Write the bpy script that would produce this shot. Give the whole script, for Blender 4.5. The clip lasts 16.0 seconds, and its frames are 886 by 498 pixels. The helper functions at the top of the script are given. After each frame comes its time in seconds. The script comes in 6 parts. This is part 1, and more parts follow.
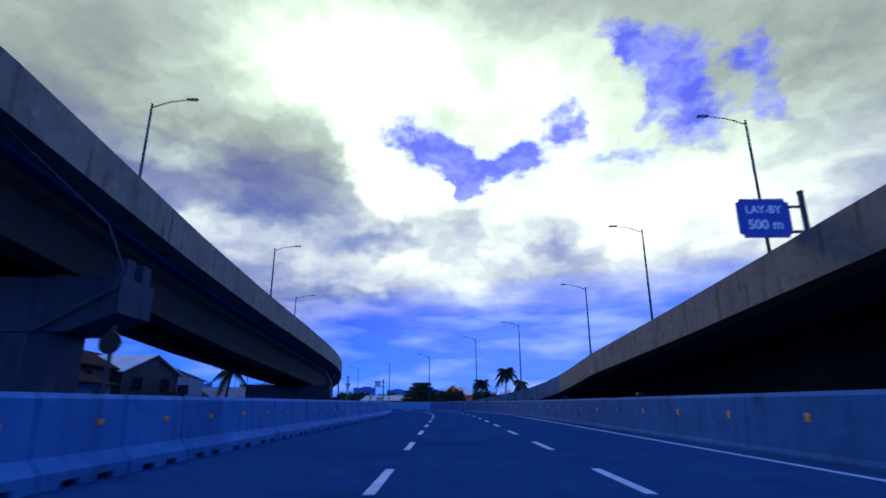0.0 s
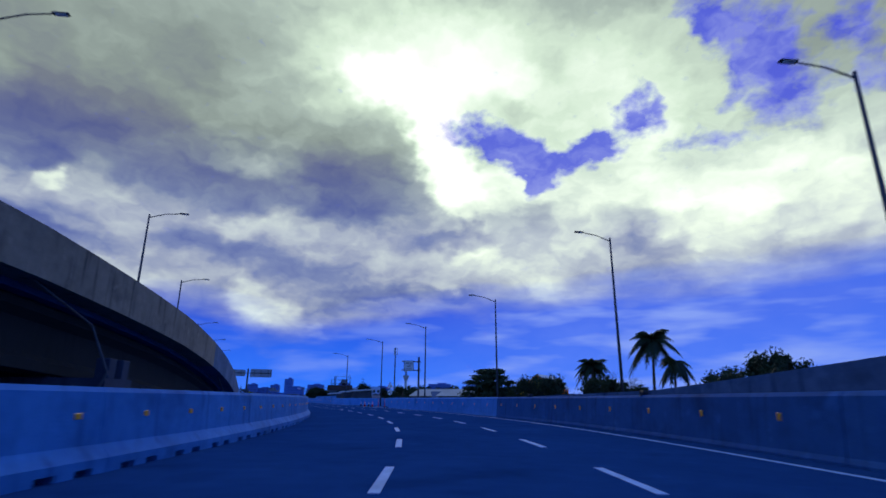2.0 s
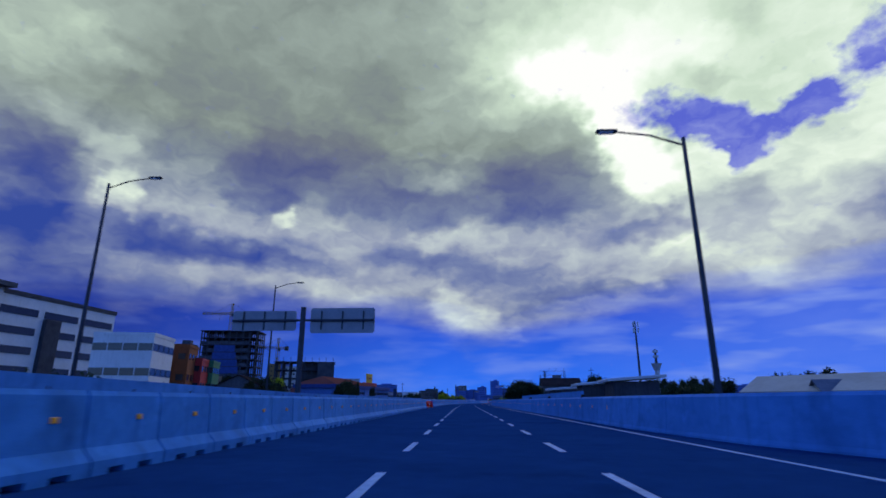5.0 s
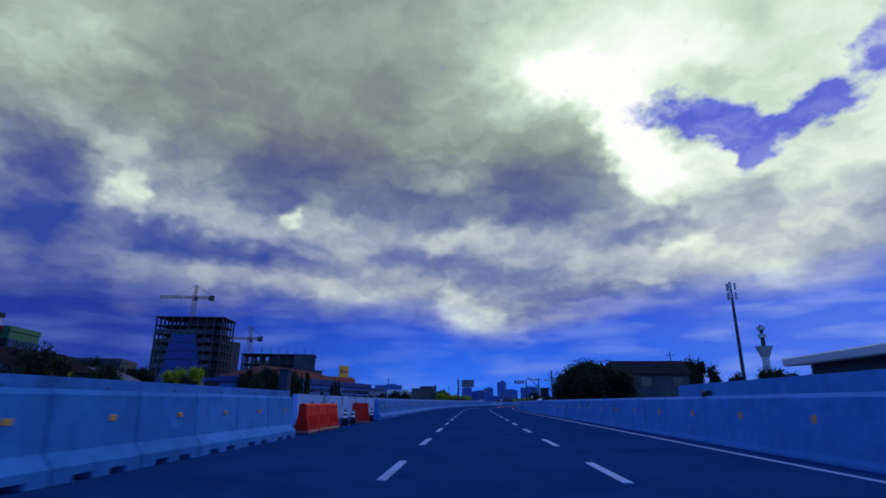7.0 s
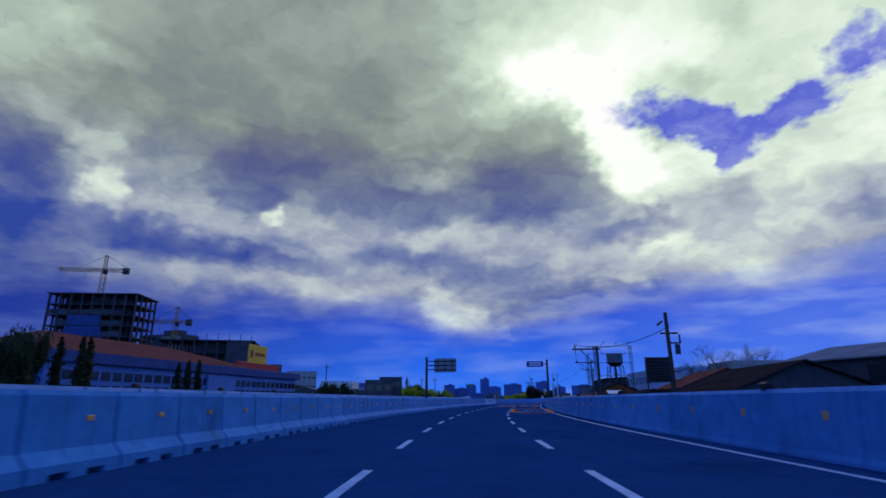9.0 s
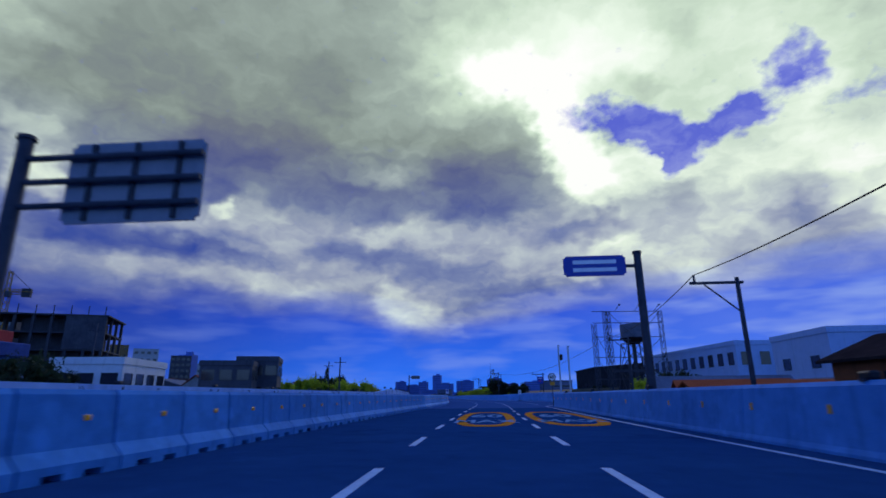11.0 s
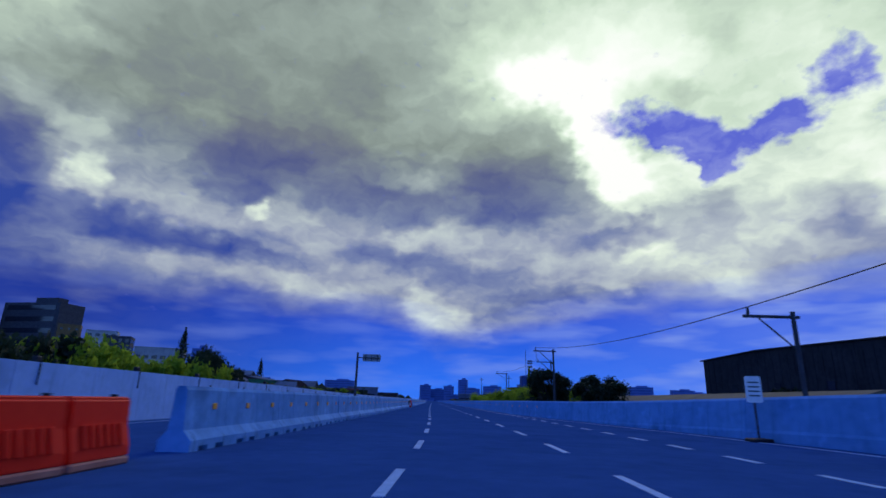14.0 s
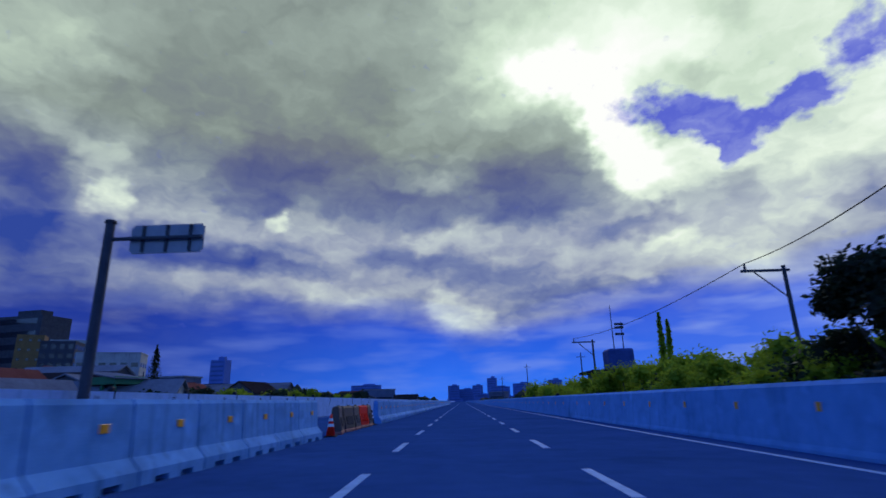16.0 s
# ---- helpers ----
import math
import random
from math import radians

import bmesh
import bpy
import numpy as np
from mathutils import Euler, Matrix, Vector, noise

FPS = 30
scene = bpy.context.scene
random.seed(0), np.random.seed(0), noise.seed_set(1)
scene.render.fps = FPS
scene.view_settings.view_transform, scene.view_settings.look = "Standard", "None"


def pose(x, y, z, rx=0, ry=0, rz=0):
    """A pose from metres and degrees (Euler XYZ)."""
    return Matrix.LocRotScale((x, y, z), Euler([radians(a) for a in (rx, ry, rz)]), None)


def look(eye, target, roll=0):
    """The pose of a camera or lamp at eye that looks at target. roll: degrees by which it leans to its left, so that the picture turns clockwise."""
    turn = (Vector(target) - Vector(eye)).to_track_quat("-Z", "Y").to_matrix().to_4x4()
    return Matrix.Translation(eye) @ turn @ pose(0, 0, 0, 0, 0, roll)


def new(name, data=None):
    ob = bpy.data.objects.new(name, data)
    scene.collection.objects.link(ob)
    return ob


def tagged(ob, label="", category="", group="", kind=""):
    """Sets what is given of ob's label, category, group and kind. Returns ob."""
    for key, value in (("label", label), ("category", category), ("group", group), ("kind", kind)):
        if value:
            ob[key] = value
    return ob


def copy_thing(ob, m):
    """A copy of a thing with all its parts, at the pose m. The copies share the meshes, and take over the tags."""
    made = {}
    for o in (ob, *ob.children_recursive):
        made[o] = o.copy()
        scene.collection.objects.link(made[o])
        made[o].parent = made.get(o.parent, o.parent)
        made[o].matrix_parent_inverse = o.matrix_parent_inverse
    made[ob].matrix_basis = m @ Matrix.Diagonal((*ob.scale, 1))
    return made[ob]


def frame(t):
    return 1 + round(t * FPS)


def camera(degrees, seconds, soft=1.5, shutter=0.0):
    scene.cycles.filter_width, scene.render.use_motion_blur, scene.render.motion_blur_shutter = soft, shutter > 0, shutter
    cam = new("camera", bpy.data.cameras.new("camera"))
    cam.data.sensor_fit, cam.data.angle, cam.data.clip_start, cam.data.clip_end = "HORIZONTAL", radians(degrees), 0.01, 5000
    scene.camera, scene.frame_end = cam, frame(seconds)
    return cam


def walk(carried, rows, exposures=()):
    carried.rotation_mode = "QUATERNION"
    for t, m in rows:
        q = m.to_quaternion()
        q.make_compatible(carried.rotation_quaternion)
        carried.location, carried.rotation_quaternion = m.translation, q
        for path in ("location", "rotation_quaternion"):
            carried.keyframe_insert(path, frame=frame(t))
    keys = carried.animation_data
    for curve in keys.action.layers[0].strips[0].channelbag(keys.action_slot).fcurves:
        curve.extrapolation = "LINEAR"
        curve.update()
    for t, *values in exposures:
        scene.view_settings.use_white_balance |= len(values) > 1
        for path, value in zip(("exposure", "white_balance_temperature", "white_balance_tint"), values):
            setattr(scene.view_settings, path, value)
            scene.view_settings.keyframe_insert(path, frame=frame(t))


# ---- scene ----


# ---------------------------------------------------------------- camera
FOV = 80.28
cam = camera(FOV, 16.0, soft=1.65, shutter=0.12)
walk(cam, [
    (0.0, pose(-0.79, -0.30, 1.135, 106.35, 0.20, 0.34)),
    (0.5, pose(-0.57, 16.94, 1.135, 105.94, 0.10, 2.25)),
    (1.0, pose(-0.62, 34.04, 1.135, 105.74, -0.45, 3.30)),
    (1.5, pose(-0.98, 50.65, 1.135, 105.82, -0.51, 4.66)),
    (2.0, pose(-2.03, 67.24, 1.135, 106.01, -0.36, 8.36)),
    (2.5, pose(-4.66, 83.40, 1.135, 105.85, -0.57, 14.73)),
    (3.0, pose(-9.09, 98.89, 1.135, 105.90, -0.08, 22.15)),
    (3.5, pose(-15.05, 113.69, 1.135, 105.90, 0.08, 27.30)),
    (4.0, pose(-22.28, 128.56, 1.135, 105.95, 0.06, 29.09)),
    (4.5, pose(-30.13, 143.61, 1.135, 106.03, 0.04, 29.51)),
    (5.0, pose(-38.00, 158.73, 1.135, 106.12, 0.03, 29.76)),
    (5.5, pose(-45.86, 173.86, 1.135, 106.22, 0.05, 29.98)),
    (6.0, pose(-53.72, 188.98, 1.135, 106.31, 0.07, 30.18)),
    (6.5, pose(-61.63, 204.08, 1.135, 106.37, 0.05, 30.37)),
    (7.0, pose(-69.59, 219.21, 1.135, 106.23, -0.22, 30.40)),
    (7.5, pose(-77.58, 234.44, 1.135, 106.10, -0.20, 30.28)),
    (8.0, pose(-85.52, 249.74, 1.135, 106.02, -0.07, 30.04)),
    (8.5, pose(-93.39, 265.20, 1.135, 106.10, 0.20, 29.39)),
    (9.0, pose(-101.13, 280.88, 1.135, 106.00, 0.19, 28.59)),
    (9.5, pose(-108.51, 296.42, 1.135, 105.75, 0.22, 27.73)),
    (10.0, pose(-115.39, 311.94, 1.135, 105.76, 0.47, 26.22)),
    (10.5, pose(-121.76, 327.49, 1.135, 105.71, 0.55, 24.87)),
    (11.0, pose(-127.74, 343.13, 1.135, 105.66, 0.56, 23.60)),
    (11.5, pose(-133.47, 358.88, 1.135, 105.76, 0.50, 22.54)),
    (12.0, pose(-138.96, 374.73, 1.135, 105.92, 0.42, 21.53)),
    (12.5, pose(-144.26, 390.66, 1.135, 106.08, 0.24, 20.81)),
    (13.0, pose(-149.63, 406.63, 1.135, 106.01, -0.37, 21.76)),
    (13.5, pose(-155.46, 422.44, 1.135, 106.05, -1.00, 23.88)),
    (14.0, pose(-161.95, 437.88, 1.135, 106.13, -1.49, 26.42)),
    (14.5, pose(-169.01, 452.91, 1.135, 106.03, -0.83, 28.43)),
    (15.0, pose(-176.60, 468.03, 1.135, 105.97, 0.27, 29.37)),
    (15.5, pose(-184.33, 483.26, 1.135, 106.10, 1.19, 29.75)),
    (16.0, pose(-192.10, 498.42, 1.135, 106.20, 1.47, 29.52)),
], exposures=[(0.0, 0.62), (0.8, 0.54), (1.6, 0.27), (2.5, 0.10), (4.0, 0.02), (10.0, 0.0), (12.5, 0.03), (16.0, 0.0)])

# ---------------------------------------------------------------- plan
# Heading of the expressway, in degrees to the left of +y, every 16 m of its length.
HEADING = [-0.7, -0.7, -0.3, 0.1, 0.1, 0.8, 4.6, 11.2, 17.6, 23.5, 27.2, 28.2, 27.8, 27.6, 27.5, 27.6, 27.6, 27.5, 27.3, 27.2, 27.3, 27.0, 25.6, 23.3, 21.3, 20.1, 19.3, 18.6, 18.0, 18.3, 19.8, 22.2, 24.8, 27.1, 27.8, 27.9, 28.0, 27.5, 27.5, 27.5]
_sk = np.arange(len(HEADING)) * 16.0 - 32.0
_s = np.arange(-200.0, 4600.0, 1.0)
_h = np.radians(np.interp(_s, _sk, HEADING))
_x = np.concatenate([[0], np.cumsum(-np.sin((_h[1:] + _h[:-1]) / 2))])
_y = np.concatenate([[0], np.cumsum(np.cos((_h[1:] + _h[:-1]) / 2))])
_x, _y = _x - _x[200], _y - _y[200]
LANE, PERIOD, DASH = 3.65, 6.751, 2.7


def heading(s):
    return float(np.interp(s, _s, _h))


def at(s, lat, z=0.0):
    """The place s metres along the road, lat metres to its right, z up."""
    a = heading(s)
    return Vector((float(np.interp(s, _s, _x)) + lat * math.cos(a), float(np.interp(s, _s, _y)) + lat * math.sin(a), z))


def stand(s, lat, z=0.0, turn=0.0):
    """A pose on the road: local y runs along it, local x to its right."""
    p = at(s, lat, z)
    return Matrix.Translation(p) @ Matrix.Rotation(heading(s) + radians(turn), 4, "Z")


def ramp_of(table):
    xs, ys = [p[0] for p in table], [p[1] for p in table]
    return lambda s: float(np.interp(s, xs, ys))


GROUND_Z = -6.0
MEDIAN = ramp_of([(-200, -6.6), (500, -6.6), (545, -5.6), (570, -5.2), (2600, -5.2)])
RIGHT = ramp_of([(-200, 6.4), (133, 6.4), (143, 6.6), (143.5, 11.5), (168, 11.0), (182, 7.0), (190, 6.4), (430, 6.4), (434, 7.2), (437, 8.3), (441, 9.3), (446, 10.2), (454, 11.0), (464, 11.6), (476, 11.6), (489, 11.2), (497, 10.4), (506, 9.2), (514, 8.2), (521, 7.1), (530, 6.5), (540, 6.4), (2600, 6.4)])


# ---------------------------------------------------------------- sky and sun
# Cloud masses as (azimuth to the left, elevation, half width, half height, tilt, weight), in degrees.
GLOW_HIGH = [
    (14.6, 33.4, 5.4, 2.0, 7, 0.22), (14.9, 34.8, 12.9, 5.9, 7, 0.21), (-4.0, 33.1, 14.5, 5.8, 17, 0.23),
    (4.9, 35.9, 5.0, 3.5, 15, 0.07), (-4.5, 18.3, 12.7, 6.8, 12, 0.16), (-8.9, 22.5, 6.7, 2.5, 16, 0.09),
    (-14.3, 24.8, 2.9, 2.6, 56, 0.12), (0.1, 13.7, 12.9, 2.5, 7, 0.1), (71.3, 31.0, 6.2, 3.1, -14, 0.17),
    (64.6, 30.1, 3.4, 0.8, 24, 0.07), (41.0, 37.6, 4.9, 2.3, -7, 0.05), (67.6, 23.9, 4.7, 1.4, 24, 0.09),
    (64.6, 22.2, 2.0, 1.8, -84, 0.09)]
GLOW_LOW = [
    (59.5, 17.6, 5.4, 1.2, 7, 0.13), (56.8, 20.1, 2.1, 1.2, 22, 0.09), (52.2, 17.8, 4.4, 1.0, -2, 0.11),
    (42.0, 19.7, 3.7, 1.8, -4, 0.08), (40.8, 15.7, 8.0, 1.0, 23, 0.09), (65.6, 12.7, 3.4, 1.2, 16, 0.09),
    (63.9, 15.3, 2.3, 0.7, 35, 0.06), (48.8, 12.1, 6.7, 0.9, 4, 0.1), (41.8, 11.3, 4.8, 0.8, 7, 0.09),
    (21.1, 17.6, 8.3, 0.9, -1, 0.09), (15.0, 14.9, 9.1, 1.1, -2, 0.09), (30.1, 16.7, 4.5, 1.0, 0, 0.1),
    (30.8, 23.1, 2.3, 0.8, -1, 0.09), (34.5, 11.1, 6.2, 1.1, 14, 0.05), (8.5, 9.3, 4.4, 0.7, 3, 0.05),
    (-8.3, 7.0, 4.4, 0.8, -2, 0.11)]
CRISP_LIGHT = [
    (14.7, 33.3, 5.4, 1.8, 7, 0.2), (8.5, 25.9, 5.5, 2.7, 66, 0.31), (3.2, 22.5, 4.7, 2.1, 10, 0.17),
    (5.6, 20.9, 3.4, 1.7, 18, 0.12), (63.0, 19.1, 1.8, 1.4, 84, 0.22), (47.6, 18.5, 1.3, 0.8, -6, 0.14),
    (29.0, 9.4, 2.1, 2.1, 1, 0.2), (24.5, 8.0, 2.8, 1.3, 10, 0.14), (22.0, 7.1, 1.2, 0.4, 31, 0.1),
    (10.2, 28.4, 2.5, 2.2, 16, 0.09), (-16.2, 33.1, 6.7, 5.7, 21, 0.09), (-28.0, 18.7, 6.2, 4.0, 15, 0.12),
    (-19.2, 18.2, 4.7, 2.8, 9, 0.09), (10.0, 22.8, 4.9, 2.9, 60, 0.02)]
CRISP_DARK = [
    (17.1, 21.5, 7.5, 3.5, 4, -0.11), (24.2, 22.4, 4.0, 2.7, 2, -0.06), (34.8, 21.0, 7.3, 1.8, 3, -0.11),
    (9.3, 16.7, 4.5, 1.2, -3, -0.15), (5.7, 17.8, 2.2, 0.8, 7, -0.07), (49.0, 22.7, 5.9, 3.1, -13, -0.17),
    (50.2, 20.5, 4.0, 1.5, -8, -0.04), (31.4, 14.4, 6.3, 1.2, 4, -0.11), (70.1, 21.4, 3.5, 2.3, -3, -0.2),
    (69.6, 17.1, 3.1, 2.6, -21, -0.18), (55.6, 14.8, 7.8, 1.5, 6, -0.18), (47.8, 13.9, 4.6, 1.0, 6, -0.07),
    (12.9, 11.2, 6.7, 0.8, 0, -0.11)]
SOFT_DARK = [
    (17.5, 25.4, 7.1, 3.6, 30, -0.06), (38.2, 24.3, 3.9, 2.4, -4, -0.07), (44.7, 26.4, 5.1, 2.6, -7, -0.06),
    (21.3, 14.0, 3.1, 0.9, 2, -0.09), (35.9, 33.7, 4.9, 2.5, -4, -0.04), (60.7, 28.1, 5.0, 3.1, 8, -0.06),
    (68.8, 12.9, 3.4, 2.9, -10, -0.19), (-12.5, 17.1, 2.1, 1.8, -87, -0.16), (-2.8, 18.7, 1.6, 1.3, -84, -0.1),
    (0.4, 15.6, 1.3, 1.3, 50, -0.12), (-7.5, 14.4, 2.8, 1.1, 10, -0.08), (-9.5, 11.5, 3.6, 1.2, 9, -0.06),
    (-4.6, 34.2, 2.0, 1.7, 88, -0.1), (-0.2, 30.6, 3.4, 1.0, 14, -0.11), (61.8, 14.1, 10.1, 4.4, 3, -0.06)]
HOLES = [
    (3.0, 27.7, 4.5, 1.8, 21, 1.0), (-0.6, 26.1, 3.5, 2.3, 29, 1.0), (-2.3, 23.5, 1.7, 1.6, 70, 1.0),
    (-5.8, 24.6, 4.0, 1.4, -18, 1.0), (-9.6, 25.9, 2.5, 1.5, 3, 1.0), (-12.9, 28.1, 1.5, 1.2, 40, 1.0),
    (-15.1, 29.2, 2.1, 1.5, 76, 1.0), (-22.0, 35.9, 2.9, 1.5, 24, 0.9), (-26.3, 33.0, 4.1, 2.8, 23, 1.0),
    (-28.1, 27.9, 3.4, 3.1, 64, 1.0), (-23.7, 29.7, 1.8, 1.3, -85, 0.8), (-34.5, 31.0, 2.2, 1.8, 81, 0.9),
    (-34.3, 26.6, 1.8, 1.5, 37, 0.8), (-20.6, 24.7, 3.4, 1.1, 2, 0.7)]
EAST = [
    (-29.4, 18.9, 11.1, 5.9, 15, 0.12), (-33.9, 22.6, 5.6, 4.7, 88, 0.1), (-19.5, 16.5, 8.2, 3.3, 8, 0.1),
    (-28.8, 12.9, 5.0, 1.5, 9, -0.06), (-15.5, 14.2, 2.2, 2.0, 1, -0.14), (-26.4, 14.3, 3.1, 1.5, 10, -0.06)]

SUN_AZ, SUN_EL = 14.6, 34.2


def link_math(nt, op, a, b=None, c=None, clamp=False):
    n = nt.nodes.new("ShaderNodeMath")
    n.operation, n.use_clamp = op, clamp
    for i, v in enumerate((a, b, c)):
        if v is None:
            continue
        if isinstance(v, (int, float)):
            n.inputs[i].default_value = v
        else:
            nt.links.new(v, n.inputs[i])
    return n.outputs[0]


def link_vec(nt, op, a, b=None, c=None):
    n = nt.nodes.new("ShaderNodeVectorMath")
    n.operation = op
    for i, v in enumerate((a, b, c)):
        if v is None:
            continue
        if isinstance(v, (tuple, list)):
            n.inputs[i].default_value = v
        else:
            nt.links.new(v, n.inputs[i])
    return n.outputs["Value"] if op in ("DOT_PRODUCT", "LENGTH") else n.outputs["Vector"]


def link_mix(nt, f, a, b):
    n = nt.nodes.new("ShaderNodeMix")
    n.data_type = "RGBA"
    for sock, v in ((n.inputs[0], f), (n.inputs[6], a), (n.inputs[7], b)):
        if isinstance(v, (int, float)):
            sock.default_value = v
        elif isinstance(v, tuple):
            sock.default_value = (*v, 1) if len(v) == 3 else v
        else:
            nt.links.new(v, sock)
    return n.outputs[2]


def srgb(r, g, b):
    return tuple((c / 255 / 12.92) if c <= 10 else ((c / 255 + 0.055) / 1.055) ** 2.4 for c in (r, g, b))


def build_sky():
    world = bpy.data.worlds.new("sky")
    scene.world = world
    world.use_nodes = True
    nt = world.node_tree
    nt.nodes.clear()
    tc = nt.nodes.new("ShaderNodeTexCoord")
    d = tc.outputs["Generated"]
    sep = nt.nodes.new("ShaderNodeSeparateXYZ")
    nt.links.new(d, sep.inputs[0])
    dx, dy, dz = sep.outputs
    az = link_math(nt, "MULTIPLY", link_math(nt, "ARCTAN2", link_math(nt, "MULTIPLY", dx, -1.0), dy), 57.2958)
    el = link_math(nt, "MULTIPLY", link_math(nt, "ARCSINE", dz), 57.2958)
    comb = nt.nodes.new("ShaderNodeCombineXYZ")
    nt.links.new(az, comb.inputs[0])
    nt.links.new(el, comb.inputs[1])
    p = comb.outputs[0]

    def noise_of(vec, scale, detail, rough=0.55):
        n = nt.nodes.new("ShaderNodeTexNoise")
        n.inputs["Scale"].default_value, n.inputs["Detail"].default_value, n.inputs["Roughness"].default_value = scale, detail, rough
        nt.links.new(vec, n.inputs["Vector"])
        return n

    def spread(f, lo, hi, clamp=True):
        return link_math(nt, "MULTIPLY_ADD", f, 1 / (hi - lo), -lo / (hi - lo), clamp=clamp)

    # the deck as a level sheet, so that its texture flattens towards the horizon
    lift = link_math(nt, "MAXIMUM", link_math(nt, "ADD", dz, 0.22), 0.12)
    over = nt.nodes.new("ShaderNodeCombineXYZ")
    nt.links.new(link_math(nt, "DIVIDE", dx, lift), over.inputs[0])
    nt.links.new(link_math(nt, "DIVIDE", dy, lift), over.inputs[1])
    sheet = over.outputs[0]

    # fields that bend and break the edges of the masses
    flat = link_vec(nt, "MULTIPLY", p, (0.085, 0.125, 1.0))
    n1 = noise_of(flat, 2.2, 2.0, 0.5)
    n2 = noise_of(flat, 5.5, 2.6, 0.5)
    bend1 = link_vec(nt, "MULTIPLY", link_vec(nt, "SUBTRACT", n1.outputs["Color"], (0.5, 0.5, 0.5)), (5.0, 3.2, 0.0))
    bend2 = link_vec(nt, "MULTIPLY", link_vec(nt, "SUBTRACT", n2.outputs["Color"], (0.5, 0.5, 0.5)), (3.4, 2.4, 0.0))
    bent = link_vec(nt, "ADD", p, link_vec(nt, "ADD", bend1, bend2))

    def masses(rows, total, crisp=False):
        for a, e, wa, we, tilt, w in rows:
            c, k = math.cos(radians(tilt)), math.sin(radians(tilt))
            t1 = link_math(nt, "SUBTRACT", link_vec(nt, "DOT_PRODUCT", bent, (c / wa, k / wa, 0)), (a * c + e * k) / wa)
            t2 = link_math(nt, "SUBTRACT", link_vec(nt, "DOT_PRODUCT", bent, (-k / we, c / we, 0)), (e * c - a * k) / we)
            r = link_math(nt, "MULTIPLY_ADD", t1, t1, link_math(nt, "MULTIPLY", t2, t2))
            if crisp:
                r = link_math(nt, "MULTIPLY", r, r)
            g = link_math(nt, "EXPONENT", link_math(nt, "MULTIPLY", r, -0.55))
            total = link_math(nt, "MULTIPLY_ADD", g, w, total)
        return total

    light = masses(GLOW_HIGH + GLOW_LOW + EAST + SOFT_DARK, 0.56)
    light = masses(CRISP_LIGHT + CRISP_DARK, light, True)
    # billows: broad and fine
    wide_puff = noise_of(sheet, 3.4, 3.5, 0.48)
    fine_puff = noise_of(link_vec(nt, "ADD", link_vec(nt, "MULTIPLY", bent, (0.11, 0.2, 1.0)), (4.0, 9.0, 2.0)), 2.2, 4.0, 0.5)
    calm = spread(el, 34.0, 18.0)
    swing = link_math(nt, "MULTIPLY_ADD", calm, 0.20, 0.14)
    light = link_math(nt, "ADD", light, link_math(nt, "MULTIPLY", link_math(nt, "SUBTRACT", wide_puff.outputs["Fac"], 0.5), swing))
    light = link_math(nt, "ADD", light, link_math(nt, "MULTIPLY", link_math(nt, "SUBTRACT", fine_puff.outputs["Fac"], 0.5), link_math(nt, "MULTIPLY", swing, 1.1)))
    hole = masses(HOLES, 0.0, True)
    rag = noise_of(link_vec(nt, "ADD", flat, (1.3, 8.1, 0)), 7.0, 5.0, 0.6)
    hole = link_math(nt, "ADD", hole, link_math(nt, "MULTIPLY_ADD", rag.outputs["Fac"], -1.5, 0.55))
    hole = link_math(nt, "MULTIPLY", link_math(nt, "MULTIPLY", hole, 1.15, clamp=True), 0.9)

    def tones(stops):
        ramp = nt.nodes.new("ShaderNodeValToRGB")
        ramp.color_ramp.elements[0].position, ramp.color_ramp.elements[0].color = stops[0][0], (*srgb(*stops[0][1]), 1)
        ramp.color_ramp.elements[1].position, ramp.color_ramp.elements[1].color = stops[-1][0], (*srgb(*stops[-1][1]), 1)
        for pos, c in stops[1:-1]:
            ramp.color_ramp.elements.new(pos).color = (*srgb(*c), 1)
        nt.links.new(light, ramp.inputs[0])
        return ramp.outputs[0]

    upper = tones([(0.30, (84, 90, 128)), (0.38, (98, 104, 130)), (0.46, (112, 120, 132)), (0.55, (132, 145, 141)), (0.66, (160, 176, 168)), (0.80, (204, 224, 204)), (0.92, (236, 250, 234)), (1.0, (254, 255, 252))])
    lower = tones([(0.26, (48, 72, 156)), (0.34, (68, 86, 158)), (0.42, (90, 105, 162)), (0.52, (115, 129, 172)), (0.62, (150, 160, 184)), (0.74, (184, 195, 202)), (0.88, (226, 240, 224)), (1.0, (252, 255, 250))])
    cloud = link_mix(nt, spread(el, 17.0, 27.0), lower, upper)

    # low sky: blue air under the deck, with thin pale streaks
    streak = noise_of(link_vec(nt, "MULTIPLY", p, (0.06, 0.26, 1.0)), 1.4, 3.5, 0.45)
    dip = link_math(nt, "EXPONENT", link_math(nt, "MULTIPLY", link_math(nt, "POWER", link_math(nt, "ABSOLUTE", link_math(nt, "MULTIPLY_ADD", az, 1 / 6.5, -25.0 / 6.5)), 2.0), -0.7))
    base = link_math(nt, "MULTIPLY_ADD", dip, -3.2, 10.3)
    base = link_math(nt, "ADD", base, link_math(nt, "MULTIPLY", spread(az, 10.0, -25.0), 2.0))
    low = link_math(nt, "SUBTRACT", base, el)
    low = link_math(nt, "ADD", low, link_math(nt, "MULTIPLY_ADD", streak.outputs["Fac"], -4.0, 2.0))
    low = link_math(nt, "ADD", low, link_math(nt, "MULTIPLY_ADD", wide_puff.outputs["Fac"], -2.0, 1.0))
